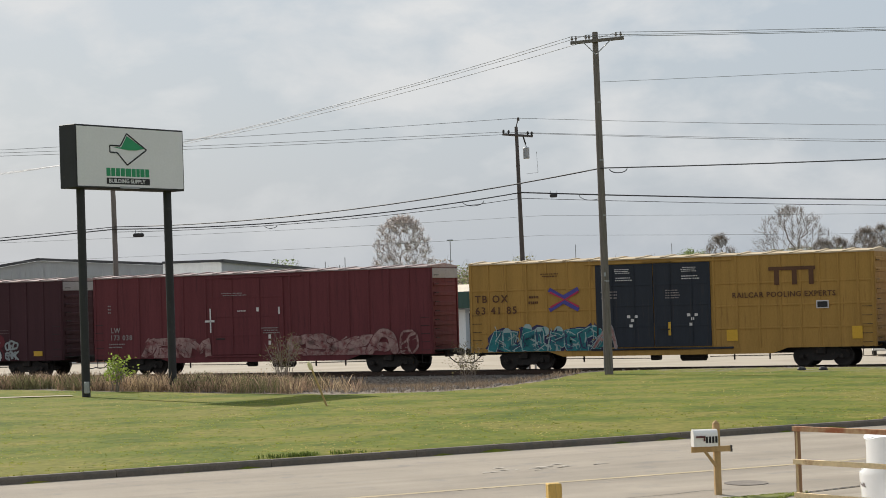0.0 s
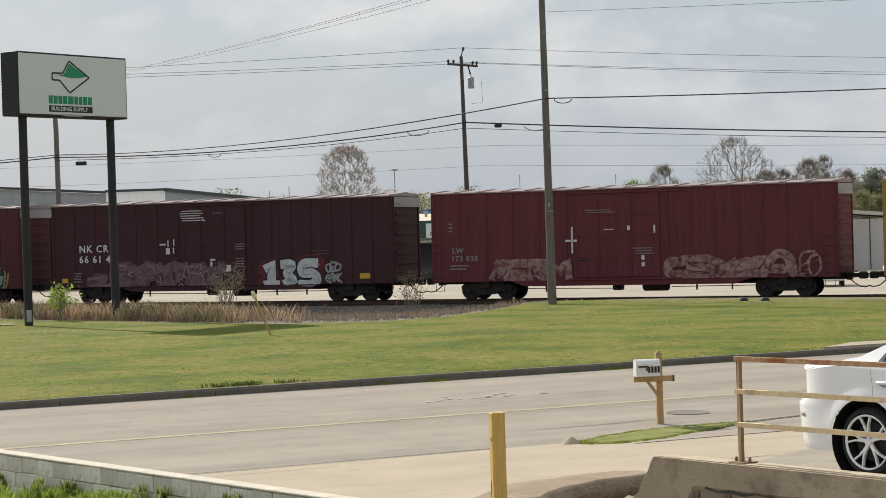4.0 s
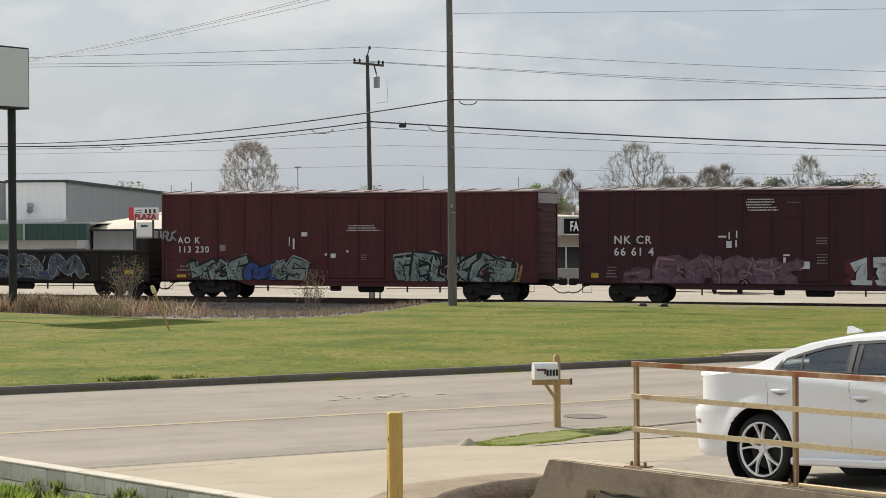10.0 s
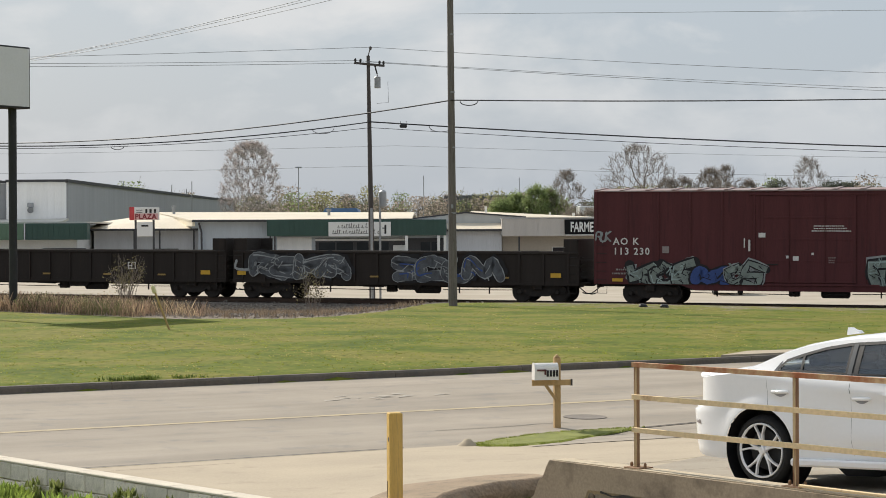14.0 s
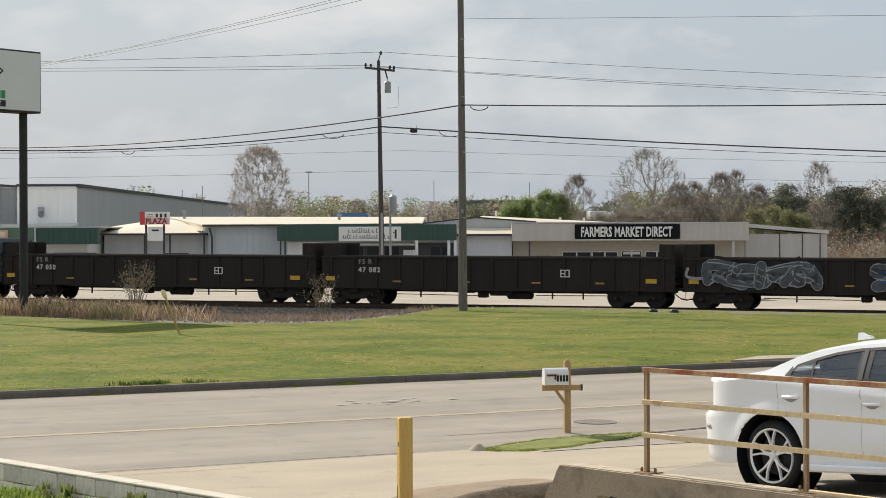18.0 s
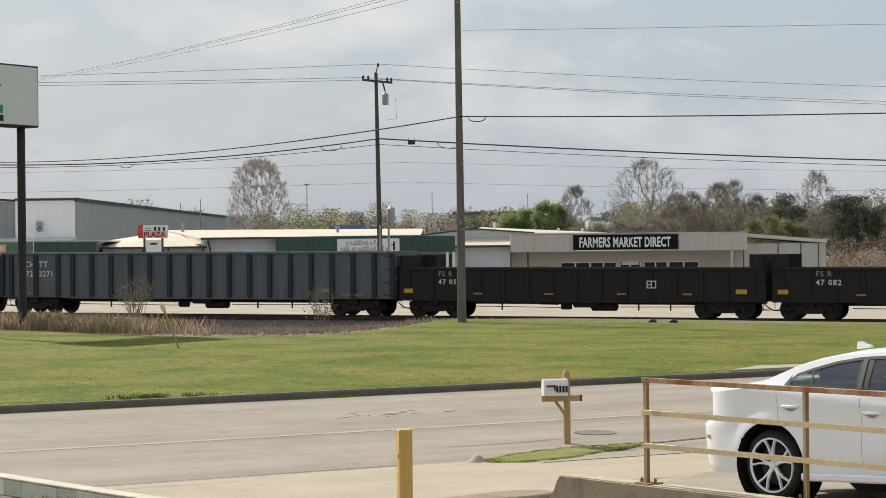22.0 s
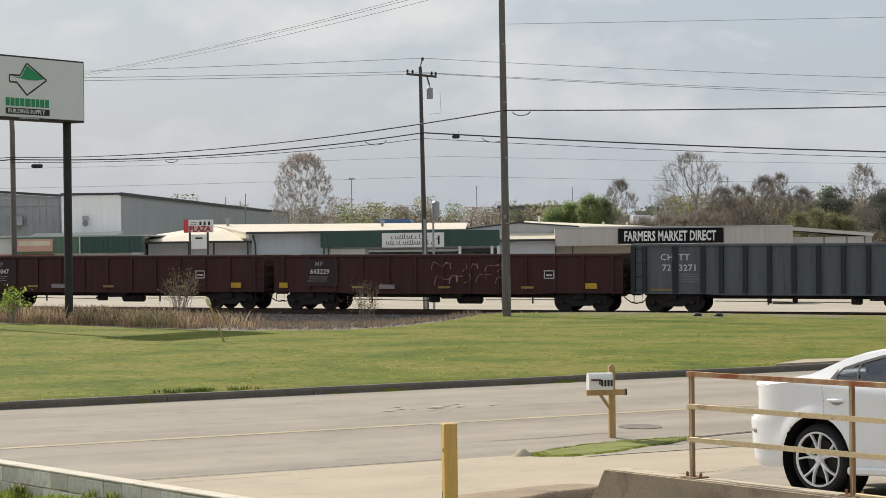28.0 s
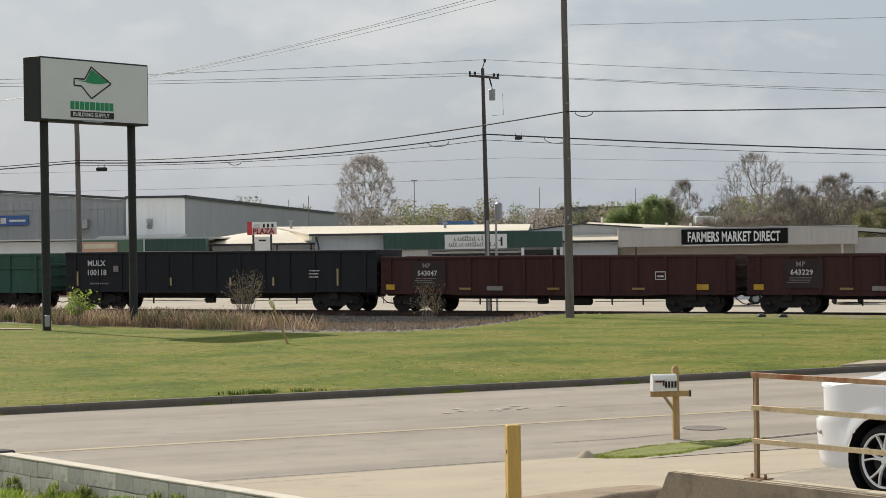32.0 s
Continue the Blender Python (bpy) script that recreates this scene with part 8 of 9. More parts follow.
def mailbox():
    o = thing("mailbox", pose(1.87, 33.0, 0.02, 0, 0, 10), "white metal mailbox on a wooden post beside the road", "mailbox")
    NEW_WOOD = mat("pale_pine", (0.42, 0.28, 0.13), 0.8, vary=0.25, scale=3, bump=0.3, streak=True)
    part("post", Geo().box(-0.05, 0.05, -0.05, 0.05, -0.2, 1.12, 0.006).add([(-0.05, -0.05, 1.12), (0.05, -0.05, 1.12), (0.05, 0.05, 1.12), (-0.05, 0.05, 1.12), (0, 0, 1.17)], [(0, 1, 4), (1, 2, 4), (2, 3, 4), (3, 0, 4)]), NEW_WOOD, o)
    part("arm", Geo().box(-0.42, 0.225, -0.088, -0.052, 0.68, 0.77, 0.005), NEW_WOOD, o)
    part("arm_end", Geo().box(0.20, 0.23, -0.092, -0.048, 0.675, 0.775), TAR, o)
    b = Geo()
    prof = [(-0.02, 0.0)]
    prof = [(-0.105, 0.0), (-0.105, 0.16)] + [(-0.105 * math.cos(math.pi * i / 10), 0.16 + 0.105 * math.sin(math.pi * i / 10)) for i in range(1, 10)] + [(0.105, 0.16), (0.105, 0.0)]
    n = len(prof)
    v = [(x, w - 0.1, 0.775 + h) for x in (-0.39, -0.02) for w, h in prof]
    b.add(v, [tuple(range(n))[::-1], tuple(range(n, 2 * n))] + [(i, (i + 1) % n, n + (i + 1) % n, n + i) for i in range(n)])
    BOX = mat("white_enamel", (0.75, 0.73, 0.69), 0.45, vary=0.08, scale=4, bump=0.05)
    part("box", b, BOX, o, "white domed metal box")
    part("door_rim", Geo().add([(-0.405 if k else -0.39, (w * 1.04) - 0.1, 0.775 + h * 1.02) for k in (0, 1) for w, h in prof], [(i, (i + 1) % n, n + (i + 1) % n, n + i) for i in range(n)] + [tuple(range(n, 2 * n))]), BOX, o)
    part("flag", Geo().box(-0.37, -0.22, -0.222, -0.212, 0.915, 0.945).box(-0.25, -0.225, -0.222, -0.212, 0.86, 0.945), mat("dark_red_flag", (0.10, 0.03, 0.03), 0.6, vary=0.2), o, "dark flag")
    g = Geo()
    for x in (-0.215, -0.165, -0.115, -0.065):
        g.box(x, x + 0.035, -0.212, -0.207, 0.83, 0.93)
    part("number_bars", g, BLACK_PAINT, o, "dark bars")
    part("brace", Geo().tube((-0.03, -0.07, 0.45), (-0.20, -0.07, 0.69), 0.025, 0.025, 6), NEW_WOOD, o)


mailbox()


def marker():
    z = ground_z(-7.6, 59.1)
    o = thing("marker_post", pose(-7.6, 59.1, z, 0, -21, 0), "thin leaning marker stake with a pale yellow cap", "marker stake")
    part("stake", Geo().tube((0, 0, -0.1), (0.01, 0, 1.18), 0.032, 0.028, 7), mat("weathered_yellow_stake", (0.42, 0.29, 0.12), 0.8, vary=0.3, scale=5), o)
    part("cap", Geo().lathe([(1.10, 0.035), (1.13, 0.065), (1.30, 0.06), (1.35, 0.02)], "z", 10), mat("pale_yellow_cap", (0.70, 0.62, 0.35), 0.6, vary=0.1), o)


marker()
for x, y in ((7.6, 77.5), (8.35, 77.2)):
    g = Geo().lathe([(-0.06, 0.16), (0.03, 0.17), (0.10, 0.13), (0.12, 0.02)], "z", 9)
    tagged(part("ground_lid", g, BLACK_PAINT, at=pose(x, y, ground_z(x, y), 6, 4, 20)), "small black lid standing in the lawn", "ground lid")
far_slab = [(6.25, 46.25), (8.05, 47.25), (8.5, 48.5), (7.1, 47.9)]
g = Geo().add([(x, y, 0.385) for x, y in far_slab] + [(x, y, 0.3) for x, y in far_slab], [(0, 1, 2, 3), (4, 5, 1, 0), (5, 6, 2, 1), (6, 7, 3, 2), (7, 4, 0, 3)])
tagged(part("concrete_pad", g, CONCRETE), "pale concrete pad in the lawn by the kerb", "concrete pad", kind="structure")
g = Geo().add([(-40, 72.6, 0.44), (-18.1, 71.6, 0.43), (-17.9, 71.0, 0.43), (-40, 69.6, 0.44)], [(0, 1, 2, 3)])
tagged(part("footpath", g, CONCRETE, at=pose(0, 0, 0.06)), "pale sandy footpath ending at the sign", "footpath", kind="structure")


# ---- white sedan ----
def car_glass(name, tint):
    """Tinted safety glass: clear sheet with a mirror sheen at grazing angles."""
    m = bpy.data.materials.new(name)
    m.use_nodes = True
    nt, ln = m.node_tree.nodes, m.node_tree.links
    nt.remove(nt["Principled BSDF"])
    clear = nt.new("ShaderNodeBsdfTransparent")
    clear.inputs["Color"].default_value = (*tint, 1)
    gloss = nt.new("ShaderNodeBsdfGlossy")
    gloss.inputs["Roughness"].default_value = 0.02
    gloss.inputs["Color"].default_value = (0.9, 0.95, 1.0, 1)
    fr = nt.new("ShaderNodeFresnel")
    fr.inputs["IOR"].default_value = 2.1
    mx = nt.new("ShaderNodeMixShader")
    ln.new(fr.outputs[0], mx.inputs[0])
    ln.new(clear.outputs[0], mx.inputs[1])
    ln.new(gloss.outputs[0], mx.inputs[2])
    ln.new(mx.outputs[0], nt["Material Output"].inputs["Surface"])
    return m


def sedan():
    way = radians(-49.0)
    head = Vector((math.cos(way), math.sin(way), 0.045)).normalized()
    right = Vector((math.sin(way), -math.cos(way), 0))
    axle_r, axle_f, half_track = -1.50, 1.55, 0.80
    m = Matrix((head, -right, right.cross(head))).transposed().to_4x4()
    m.translation = (4.829, 19.83, 0.690)
    o = thing("sedan", m, "white four-door sedan parked behind the railing", "car")
    WHITE = mat("white_car_paint", (0.90, 0.90, 0.90), 0.14, vary=0.02, scale=2, bump=0.0, spec=0.6)
    BLACKTRIM = mat("black_car_trim", (0.015, 0.015, 0.016), 0.5, vary=0.2, scale=5, bump=0)
    R = 0.347
    arch = 0.43

    def rear_end(z):
        return float(np.interp(z, (0.27, 0.31, 0.5, 0.735, 0.765, 0.79, 0.98, 1.06, 1.12), (-2.59, -2.62, -2.63, -2.645, -2.635, -2.50, -2.485, -2.485, -2.48)))

    def bottom(x):
        z = 0.262 + 0.045 * smooth(-2.1, -2.42, x)
        for ax in (axle_r, axle_f):
            if abs(x - ax) < arch:
                z = max(z, 0.352 + math.sqrt(arch * arch - (x - ax) ** 2))
        return z

    def deck(x):
        return float(np.interp(x, (-2.42, -2.34, -2.2, -2.0, -1.7, -1.3, -0.5, 0.2, 0.8, 1.3, 2.1, 2.45, 2.52), (1.02, 1.075, 1.09, 1.115, 1.135, 1.12, 1.085, 1.06, 1.03, 1.0, 0.92, 0.80, 0.68)))

    def width(x):
        return float(np.interp(x, (-2.42, -2.38, -2.32, -2.25, -2.15, -2.0, -1.5, -0.6, 0.6, 1.5, 2.2, 2.45, 2.52), (0.50, 0.63, 0.755, 0.845, 0.905, 0.93, 0.95, 0.93, 0.93, 0.945, 0.88, 0.74, 0.6)))

    def flank(x, z):
        """The body side's half width at a height, with its shoulder, scoop and tucked sill."""
        fold = 0.998 - 0.104 * (x + 0.95)
        scoop = smooth(-1.0, 0.1, x) * (1 - smooth(1.3, 1.9, x))
        k = 0.030 * smooth(fold + 0.01, fold + 0.10, z)
        if z < fold:
            k += scoop * 0.030 * smooth(fold, fold - 0.06, z) * smooth(0.50, 0.75, z)
        k += (0.015 + 0.045 * scoop) * smooth(0.47, 0.36, z) + 0.02 * smooth(0.33, 0.27, z)
        for ax in (axle_r, axle_f):
            r = math.hypot(x - ax, z - 0.352)
            k -= 0.018 * smooth(0.56, 0.43, r)
        return width(x) - k

    xs = sorted({round(x, 3) for x in list(np.linspace(-2.42, 2.52, 64)) + [-2.40, -2.37, -2.34, -2.3, -2.27, -2.24, -2.2] + [ax + arch * k for ax in (axle_r, axle_f) for k in (-1.001, -0.999, -0.97, -0.9, -0.8, -0.65, -0.5, -0.3, -0.1, 0.1, 0.3, 0.5, 0.65, 0.8, 0.9, 0.97, 0.999, 1.001)]})
    rows = []
    for x in xs:
        b, t, w = bottom(x), deck(x), width(x)
        sec = []
        for k in range(18):
            z = b + (t - 0.03 - b) * k / 17
            stretch = (rear_end(z) + 1.95) / -0.47
            px = -1.95 + (x + 1.95) * stretch if x < -1.95 else x
            sec.append((px, flank(x, z), z))
        px = -1.95 + (x + 1.95) * (rear_end(t) + 1.95) / -0.47 if x < -1.95 else x
        sec.append((px, w - 0.055, t - 0.010))
        sec.append((px, w - 0.12, t))
        sec.append((px, 0.0, t + 0.02))
        rows.append(sec)
    g = Geo()
    n = len(rows[0])
    for side in (1, -1):
        v = [(x, side * y, z) for r in rows for x, y, z in r]
        f = [(i * n + j, (i + 1) * n + j, (i + 1) * n + j + 1, i * n + j + 1) for i in range(len(rows) - 1) for j in range(n - 1)]
        f += [tuple(range(n)), tuple(range((len(rows) - 1) * n, len(rows) * n))]
        g.add(v, f)
    part("body", g, WHITE, o, smooth=True)

    def roof_z(x):
        return float(np.interp(x, (-2.02, -1.72, -1.52, -1.31, -1.05, -0.75, -0.3, 0.1, 0.5, 0.95, 1.4), (1.12, 1.158, 1.225, 1.30, 1.365, 1.41, 1.44, 1.445, 1.415, 1.27, 1.03)))

    def sill_z(x):
        return float(np.interp(x, (-1.31, -1.04, -0.4, 0.8), (1.118, 1.118, 1.088, 1.05)))

    def head_z(x):
        return float(np.interp(x, (-1.31, -1.25, -1.04, -0.8, -0.5, -0.1, 0.3, 0.55, 0.8), (1.135, 1.215, 1.275, 1.33, 1.368, 1.38, 1.355, 1.27, 1.08)))

    def side_y(x, z):
        t = clamp((z - 1.08) / 0.40)
        return (0.85 - 0.20 * t ** 1.1) * (1 - 0.06 * smooth(-1.2, -1.95, x))

    gx = sorted({round(x, 3) for x in list(np.linspace(-2.02, 1.4, 40)) + [-1.311, -1.309, -1.28, -1.25, 0.799, 0.801]})
    g = Geo()
    rows = []
    for x in gx:
        t, base = roof_z(x), deck(x) - 0.02
        a = max(base + 0.004, min(sill_z(x), t - 0.06))
        c = max(a + 0.004, min(head_z(x), t - 0.022))
        zs = [base, a, a + (c - a) / 3, a + 2 * (c - a) / 3, c, (c + t) / 2 - 0.004, t - 0.012]
        sec = [(x, side_y(x, z), z) for z in zs]
        sec += [(x, side_y(x, t) * 0.90, t + 0.010), (x, side_y(x, t) * 0.5, t + 0.032), (x, 0, t + 0.042)]
        rows.append(sec)
    n = len(rows[0])
    for side in (1, -1):
        v = [(x, side * y, z) for r in rows for x, y, z in r]
        f = []
        for i in range(len(rows) - 1):
            glazed = gx[i] > -1.31 and gx[i + 1] < 0.80
            f += [(i * n + j, (i + 1) * n + j, (i + 1) * n + j + 1, i * n + j + 1) for j in range(n - 1) if not (glazed and 1 <= j <= 3)]
        g.add(v, f)
    part("roof", g, WHITE, o, smooth=True)
    GLASS = car_glass("tinted_car_glass", (0.50, 0.58, 0.61))

    def pane(name, x0, x1, lo, hi, off, material, side=-1):
        """A panel on the cabin side from x0 to x1; lo and hi are lines of height over x."""
        g, n, k = Geo(), 24, 5
        v = []
        for i in range(n + 1):
            x = x0 + (x1 - x0) * i / n
            z0, z1 = lo(x), max(lo(x) + 0.002, hi(x))
            for j in range(k + 1):
                z = z0 + (z1 - z0) * j / k
                v.append((x, side * (side_y(x, z) + off), z))
        g.add(v, [(i * (k + 1) + j, (i + 1) * (k + 1) + j, (i + 1) * (k + 1) + j + 1, i * (k + 1) + j + 1) for i in range(n) for j in range(k)])
        return part(name, g, material, o, smooth=True)

    PILLAR = mat("grey_door_pillar", (0.10, 0.105, 0.11), 0.35, vary=0.05, bump=0)
    for side in (-1, 1):
        for x0, x1 in ((-1.31, -1.05), (-1.03, -0.50), (-0.36, 0.79)):
            pane("window", x0, x1, sill_z, head_z, -0.006, GLASS, side)
        # rubber frames round the openings
        pane("window_seal", -1.33, 0.81, lambda x: head_z(x) - 0.012, lambda x: head_z(x) + 0.016, 0.004, BLACKTRIM, side)
        pane("window_seal", -1.33, 0.81, lambda x: sill_z(x) - 0.008, lambda x: sill_z(x) + 0.012, 0.004, BLACKTRIM, side)
        pane("quarter_trim", -1.375, -1.295, lambda x: sill_z(x) - 0.006, lambda x: min(roof_z(x) - 0.05, sill_z(-1.31) + 0.012 + 1.15 * (x + 1.375)), 0.003, PILLAR, side)
        pane("pillar", -1.052, -1.026, sill_z, head_z, 0.003, BLACKTRIM, side)
        pane("pillar", -0.505, -0.355, sill_z, head_z, 0.001, BLACKTRIM, side)
        pane("pillar", -0.475, -0.425, sill_z, head_z, 0.006, PILLAR, side)
    part("rear_window", Geo().add([(-1.66, -0.34, 1.222), (-1.66, 0.34, 1.222), (-1.18, 0.32, 1.374), (-1.18, -0.32, 1.374)], [(0, 1, 2, 3)]), mat("dark_rear_glass", (0.03, 0.035, 0.04), 0.05, vary=0.05, bump=0, spec=0.7), o)
    # cabin: dark floor, seats and head restraints
    CABIN = mat("charcoal_upholstery", (0.075, 0.078, 0.082), 0.85, vary=0.2, scale=6, bump=0.1)
    part("cabin_floor", Geo().box(-1.6, 1.0, -0.74, 0.74, 1.125, 1.135), CABIN, o)
    for y in (-0.38, 0.38):
        part("front_seat", Geo().box(-0.34, -0.18, y - 0.25, y + 0.25, 1.13, 1.22, 0.04), CABIN, o)
        part("head_restraint", Geo().box(-0.36, -0.26, y - 0.13, y + 0.13, 1.24, 1.36, 0.03).box(-0.33, -0.30, y - 0.08, y + 0.08, 1.18, 1.25), CABIN, o)
        part("head_restraint", Geo().box(-1.22, -1.12, y - 0.13, y + 0.13, 1.15, 1.26, 0.03), CABIN, o)
    # aerial, spoiler, handles, lamps
    part("aerial", Geo().prism([(-1.10, 1.44), (-0.93, 1.455), (-0.955, 1.478), (-1.02, 1.492), (-1.055, 1.512), (-1.085, 1.515)], -0.03, 0.03), WHITE, o)
    sp = Geo()
    prof = [(-2.20, 1.055), (-2.335, 1.062), (-2.365, 1.085), (-2.35, 1.108), (-2.29, 1.118), (-2.10, 1.11), (-2.02, 1.09), (-2.12, 1.05)]
    stations = ((-0.875, 0.13), (-0.85, 0.06), (-0.79, 0.0), (0.79, 0.0), (0.85, 0.06), (0.875, 0.13))
    k = len(prof)
    sp.add([(x + dx * (x < -2.11), y, z - 0.25 * dx * (z > 1.08)) for y, dx in stations for x, z in prof],
           [(i * k + j, i * k + (j + 1) % k, (i + 1) * k + (j + 1) % k, (i + 1) * k + j) for i in range(5) for j in range(k)] + [tuple(range(k)), tuple(range(5 * k, 6 * k))])
    part("spoiler", sp, WHITE, o, smooth=True)
    SEAL = mat("smoked_lamp", (0.05, 0.045, 0.045), 0.3, vary=0.1, bump=0)
    part("tail_lamp", Geo().box(-2.40, -2.25, -0.60, 0.60, 1.030, 1.056, 0.008), SEAL, o, "dark tail lamp strip under the spoiler")
    part("lamp_edge", Geo().path([(-2.27, -0.835, 1.052), (-2.19, -0.868, 1.055), (-2.09, -0.885, 1.066), (-1.98, -0.90, 1.084)], 0.006, 5), SEAL, o)
    for x, z in ((-1.205, 0.912), (-0.265, 0.853)):
        y = flank(x, z)
        hnd = Geo()
        hnd.box(x - 0.115, x + 0.10, -y - 0.030, -y + 0.005, z - 0.004, z + 0.030, 0.012)
        part("door_handle", hnd, WHITE, o, smooth=True)
        # grey crescent laid on the door, shade under the handle as colour
        rec = Geo().prism([(x - 0.09 + 0.165 * e, z - 0.004 - 0.030 * math.sin(math.pi * e)) for e in [i / 10 for i in range(11)]], -y - 0.004, -y + 0.02)
        part("handle_recess", rec, mat("shaded_recess", (0.30, 0.30, 0.31), 0.4, vary=0.1, bump=0), o)
    gap = Geo()
    for pts in ([(-1.365, 0.80), (-1.37, 0.9), (-1.385, 1.06)], [(-0.40, 0.30), (-0.395, 0.6), (-0.395, 0.9), (-0.41, 1.06)]):
        fine = [(x0 + (x1 - x0) * i / 6, z0 + (z1 - z0) * i / 6) for (x0, z0), (x1, z1) in zip(pts, pts[1:]) for i in range(7)]
        fine = [p for i, p in enumerate(fine) if i == 0 or p != fine[i - 1]]
        gap.path([(x, -flank(x, z) + 0.002, z) for x, z in fine], 0.003, 5)
    part("door_gap", gap, mat("door_gap_grey", (0.16, 0.16, 0.165), 0.6, vary=0.1, bump=0), o)
    part("side_skirt", Geo().box(-1.12, 1.08, -0.965, -0.86, 0.215, 0.290, 0.018), WHITE, o)
    skin = lambda x: width(-1.95 + (x + 1.95) * 0.47 / 0.685) + 0.004  # noqa: E731
    patch = [(x, -skin(x), z) for x, z in ((-2.42, 0.612), (-2.37, 0.604), (-2.30, 0.592), (-2.31, 0.632), (-2.37, 0.640), (-2.41, 0.640))]
    part("side_marker", Geo().add(patch, [(0, 1, 2, 3, 4, 5)]), mat("smoked_marker", (0.22, 0.19, 0.19), 0.3, vary=0.1, bump=0), o)
    part("underbody", Geo().box(-2.0, 2.3, -0.78, 0.78, 0.20, 0.60), BLACKTRIM, o)
    tm = Geo().lathe([(-0.10, 0.262), (-0.122, 0.285), (-0.124, 0.305), (-0.112, R - 0.030), (-0.085, R - 0.006), (-0.05, R), (0.05, R), (0.09, R - 0.006), (0.11, R - 0.03), (0.115, 0.29), (0.10, 0.262)], "y", 40, caps=False).mesh("tyre")
    rm = Geo().lathe([(-0.112, 0.270), (-0.130, 0.268), (-0.131, 0.258), (-0.115, 0.248)], "y", 40, caps=False).mesh("rim")
    bm_ = Geo().lathe([(-0.112, 0.249), (-0.08, 0.240), (0.06, 0.232)], "y", 40, caps=False).mesh("rim_barrel")
    sp = Geo()
    for i in range(5):
        a = 2 * math.pi * i / 5 + math.pi / 2 + 0.06
        for off in (-1, 1):
            line = [(0.030, 0.10, 0.013, -0.098), (0.10, 0.085, 0.0105, -0.112), (0.17, 0.16, 0.0075, -0.120), (0.258, 0.26, 0.009, -0.124)]
            top, low = [], []
            for r, turn, half, y in line:
                b = a + off * turn
                c, d = math.cos(b), math.sin(b)
                top += [(r * c - half * d, y, r * d + half * c), (r * c + half * d, y, r * d - half * c)]
                low += [(r * c - half * 1.25 * d, y + 0.028, r * d + half * 1.25 * c), (r * c + half * 1.25 * d, y + 0.028, r * d - half * 1.25 * c)]
            k = len(line)
            f = []
            for q in range(k - 1):
                t0, b0 = 2 * q, 2 * k + 2 * q
                f += [(t0, t0 + 1, t0 + 3, t0 + 2), (t0, t0 + 2, b0 + 2, b0), (t0 + 1, b0 + 1, b0 + 3, t0 + 3)]
            sp.add(top + low, f)
    sp.lathe([(-0.125, 0.0), (-0.125, 0.026), (-0.118, 0.036), (-0.08, 0.05)], "y", 16)
    sm = sp.mesh("spokes")
    disc = Geo().lathe([(-0.045, 0.19), (-0.035, 0.19)], "y", 30).mesh("brake_disc")
    ALLOY = mat("polished_alloy", (0.90, 0.89, 0.88), 0.28, 0.2, vary=0.08, scale=5, bump=0)
    for ax in (axle_r, axle_f):
        for k in (-1, 1):
            mt = Matrix.Translation((ax, k * half_track, R + 0.004)) @ (Matrix() if k < 0 else TURN)
            w = part("wheel", tm, RUBBER, o, "black tyre on a polished split-spoke alloy rim", smooth=True, at=mt)
            part("rim", rm, ALLOY, w, smooth=True)
            part("rim_barrel", bm_, BLACKTRIM, w, smooth=True)
            part("spokes", sm, ALLOY, w)
            part("brake_disc", disc, mat("dull_brake_disc", (0.03, 0.03, 0.03), 0.6, 0.3, vary=0.2, bump=0), w)
            part("wheel_well", Geo().lathe([(-0.142, arch - 0.003), (0.16, arch - 0.003), (0.17, 0.02)], "y", 40, caps=False), BLACKTRIM, w)


sedan()


def parked_car(name, m, colour, label, paint_name, tall=1.45):
    o = thing(name, m, label, "car", "cars in the plaza lot")
    P = mat(paint_name, colour, 0.3, vary=0.05, scale=1, bump=0, spec=0.6)
    k = tall / 1.45
    prof = [(-2.2, 0.35), (-2.25, 0.7), (-2.15, 0.95 * k), (-1.5, 1.0 * k), (-1.0, 1.40 * k), (0.3, 1.45 * k), (1.05, 1.02 * k), (2.0, 0.85 * k), (2.2, 0.6), (2.15, 0.32), (1.75, 0.3), (1.65, 0.5), (1.35, 0.62), (1.05, 0.5), (0.95, 0.28), (-0.95, 0.28), (-1.05, 0.5), (-1.35, 0.62), (-1.65, 0.5), (-1.75, 0.32)]
    part("body", Geo().prism(prof, -0.85, 0.85), P, o)
    wp = [(-1.35, 1.02 * k), (-0.95, 1.34 * k), (0.25, 1.38 * k), (0.9, 1.02 * k)]
    for y0, y1 in ((-0.858, -0.851), (0.851, 0.858)):
        part("window", Geo().prism(wp, y0, y1), PANE, o)
    part("rear_window", Geo().add([(-1.50, -0.7, 1.02 * k), (-1.50, 0.7, 1.02 * k), (-1.03, 0.62, 1.385 * k), (-1.03, -0.62, 1.385 * k)], [(0, 1, 2, 3)]), PANE, o)
    tm = Geo().lathe([(-0.1, 0.2), (-0.1, 0.33), (0.1, 0.33), (0.1, 0.2)], "y", 18).mesh("wheel")
    hm = Geo().lathe([(-0.11, 0.05), (-0.105, 0.2), (-0.09, 0.21)], "y", 14).mesh("rim")
    for x in (-1.35, 1.35):
        for y in (-0.76, 0.76):
            w = part("wheel", tm, RUBBER, o, at=pose(x, y, 0.33, 0, 0, 0 if y < 0 else 180))
            part("rim", hm, STEEL_GREY, w)
    return o


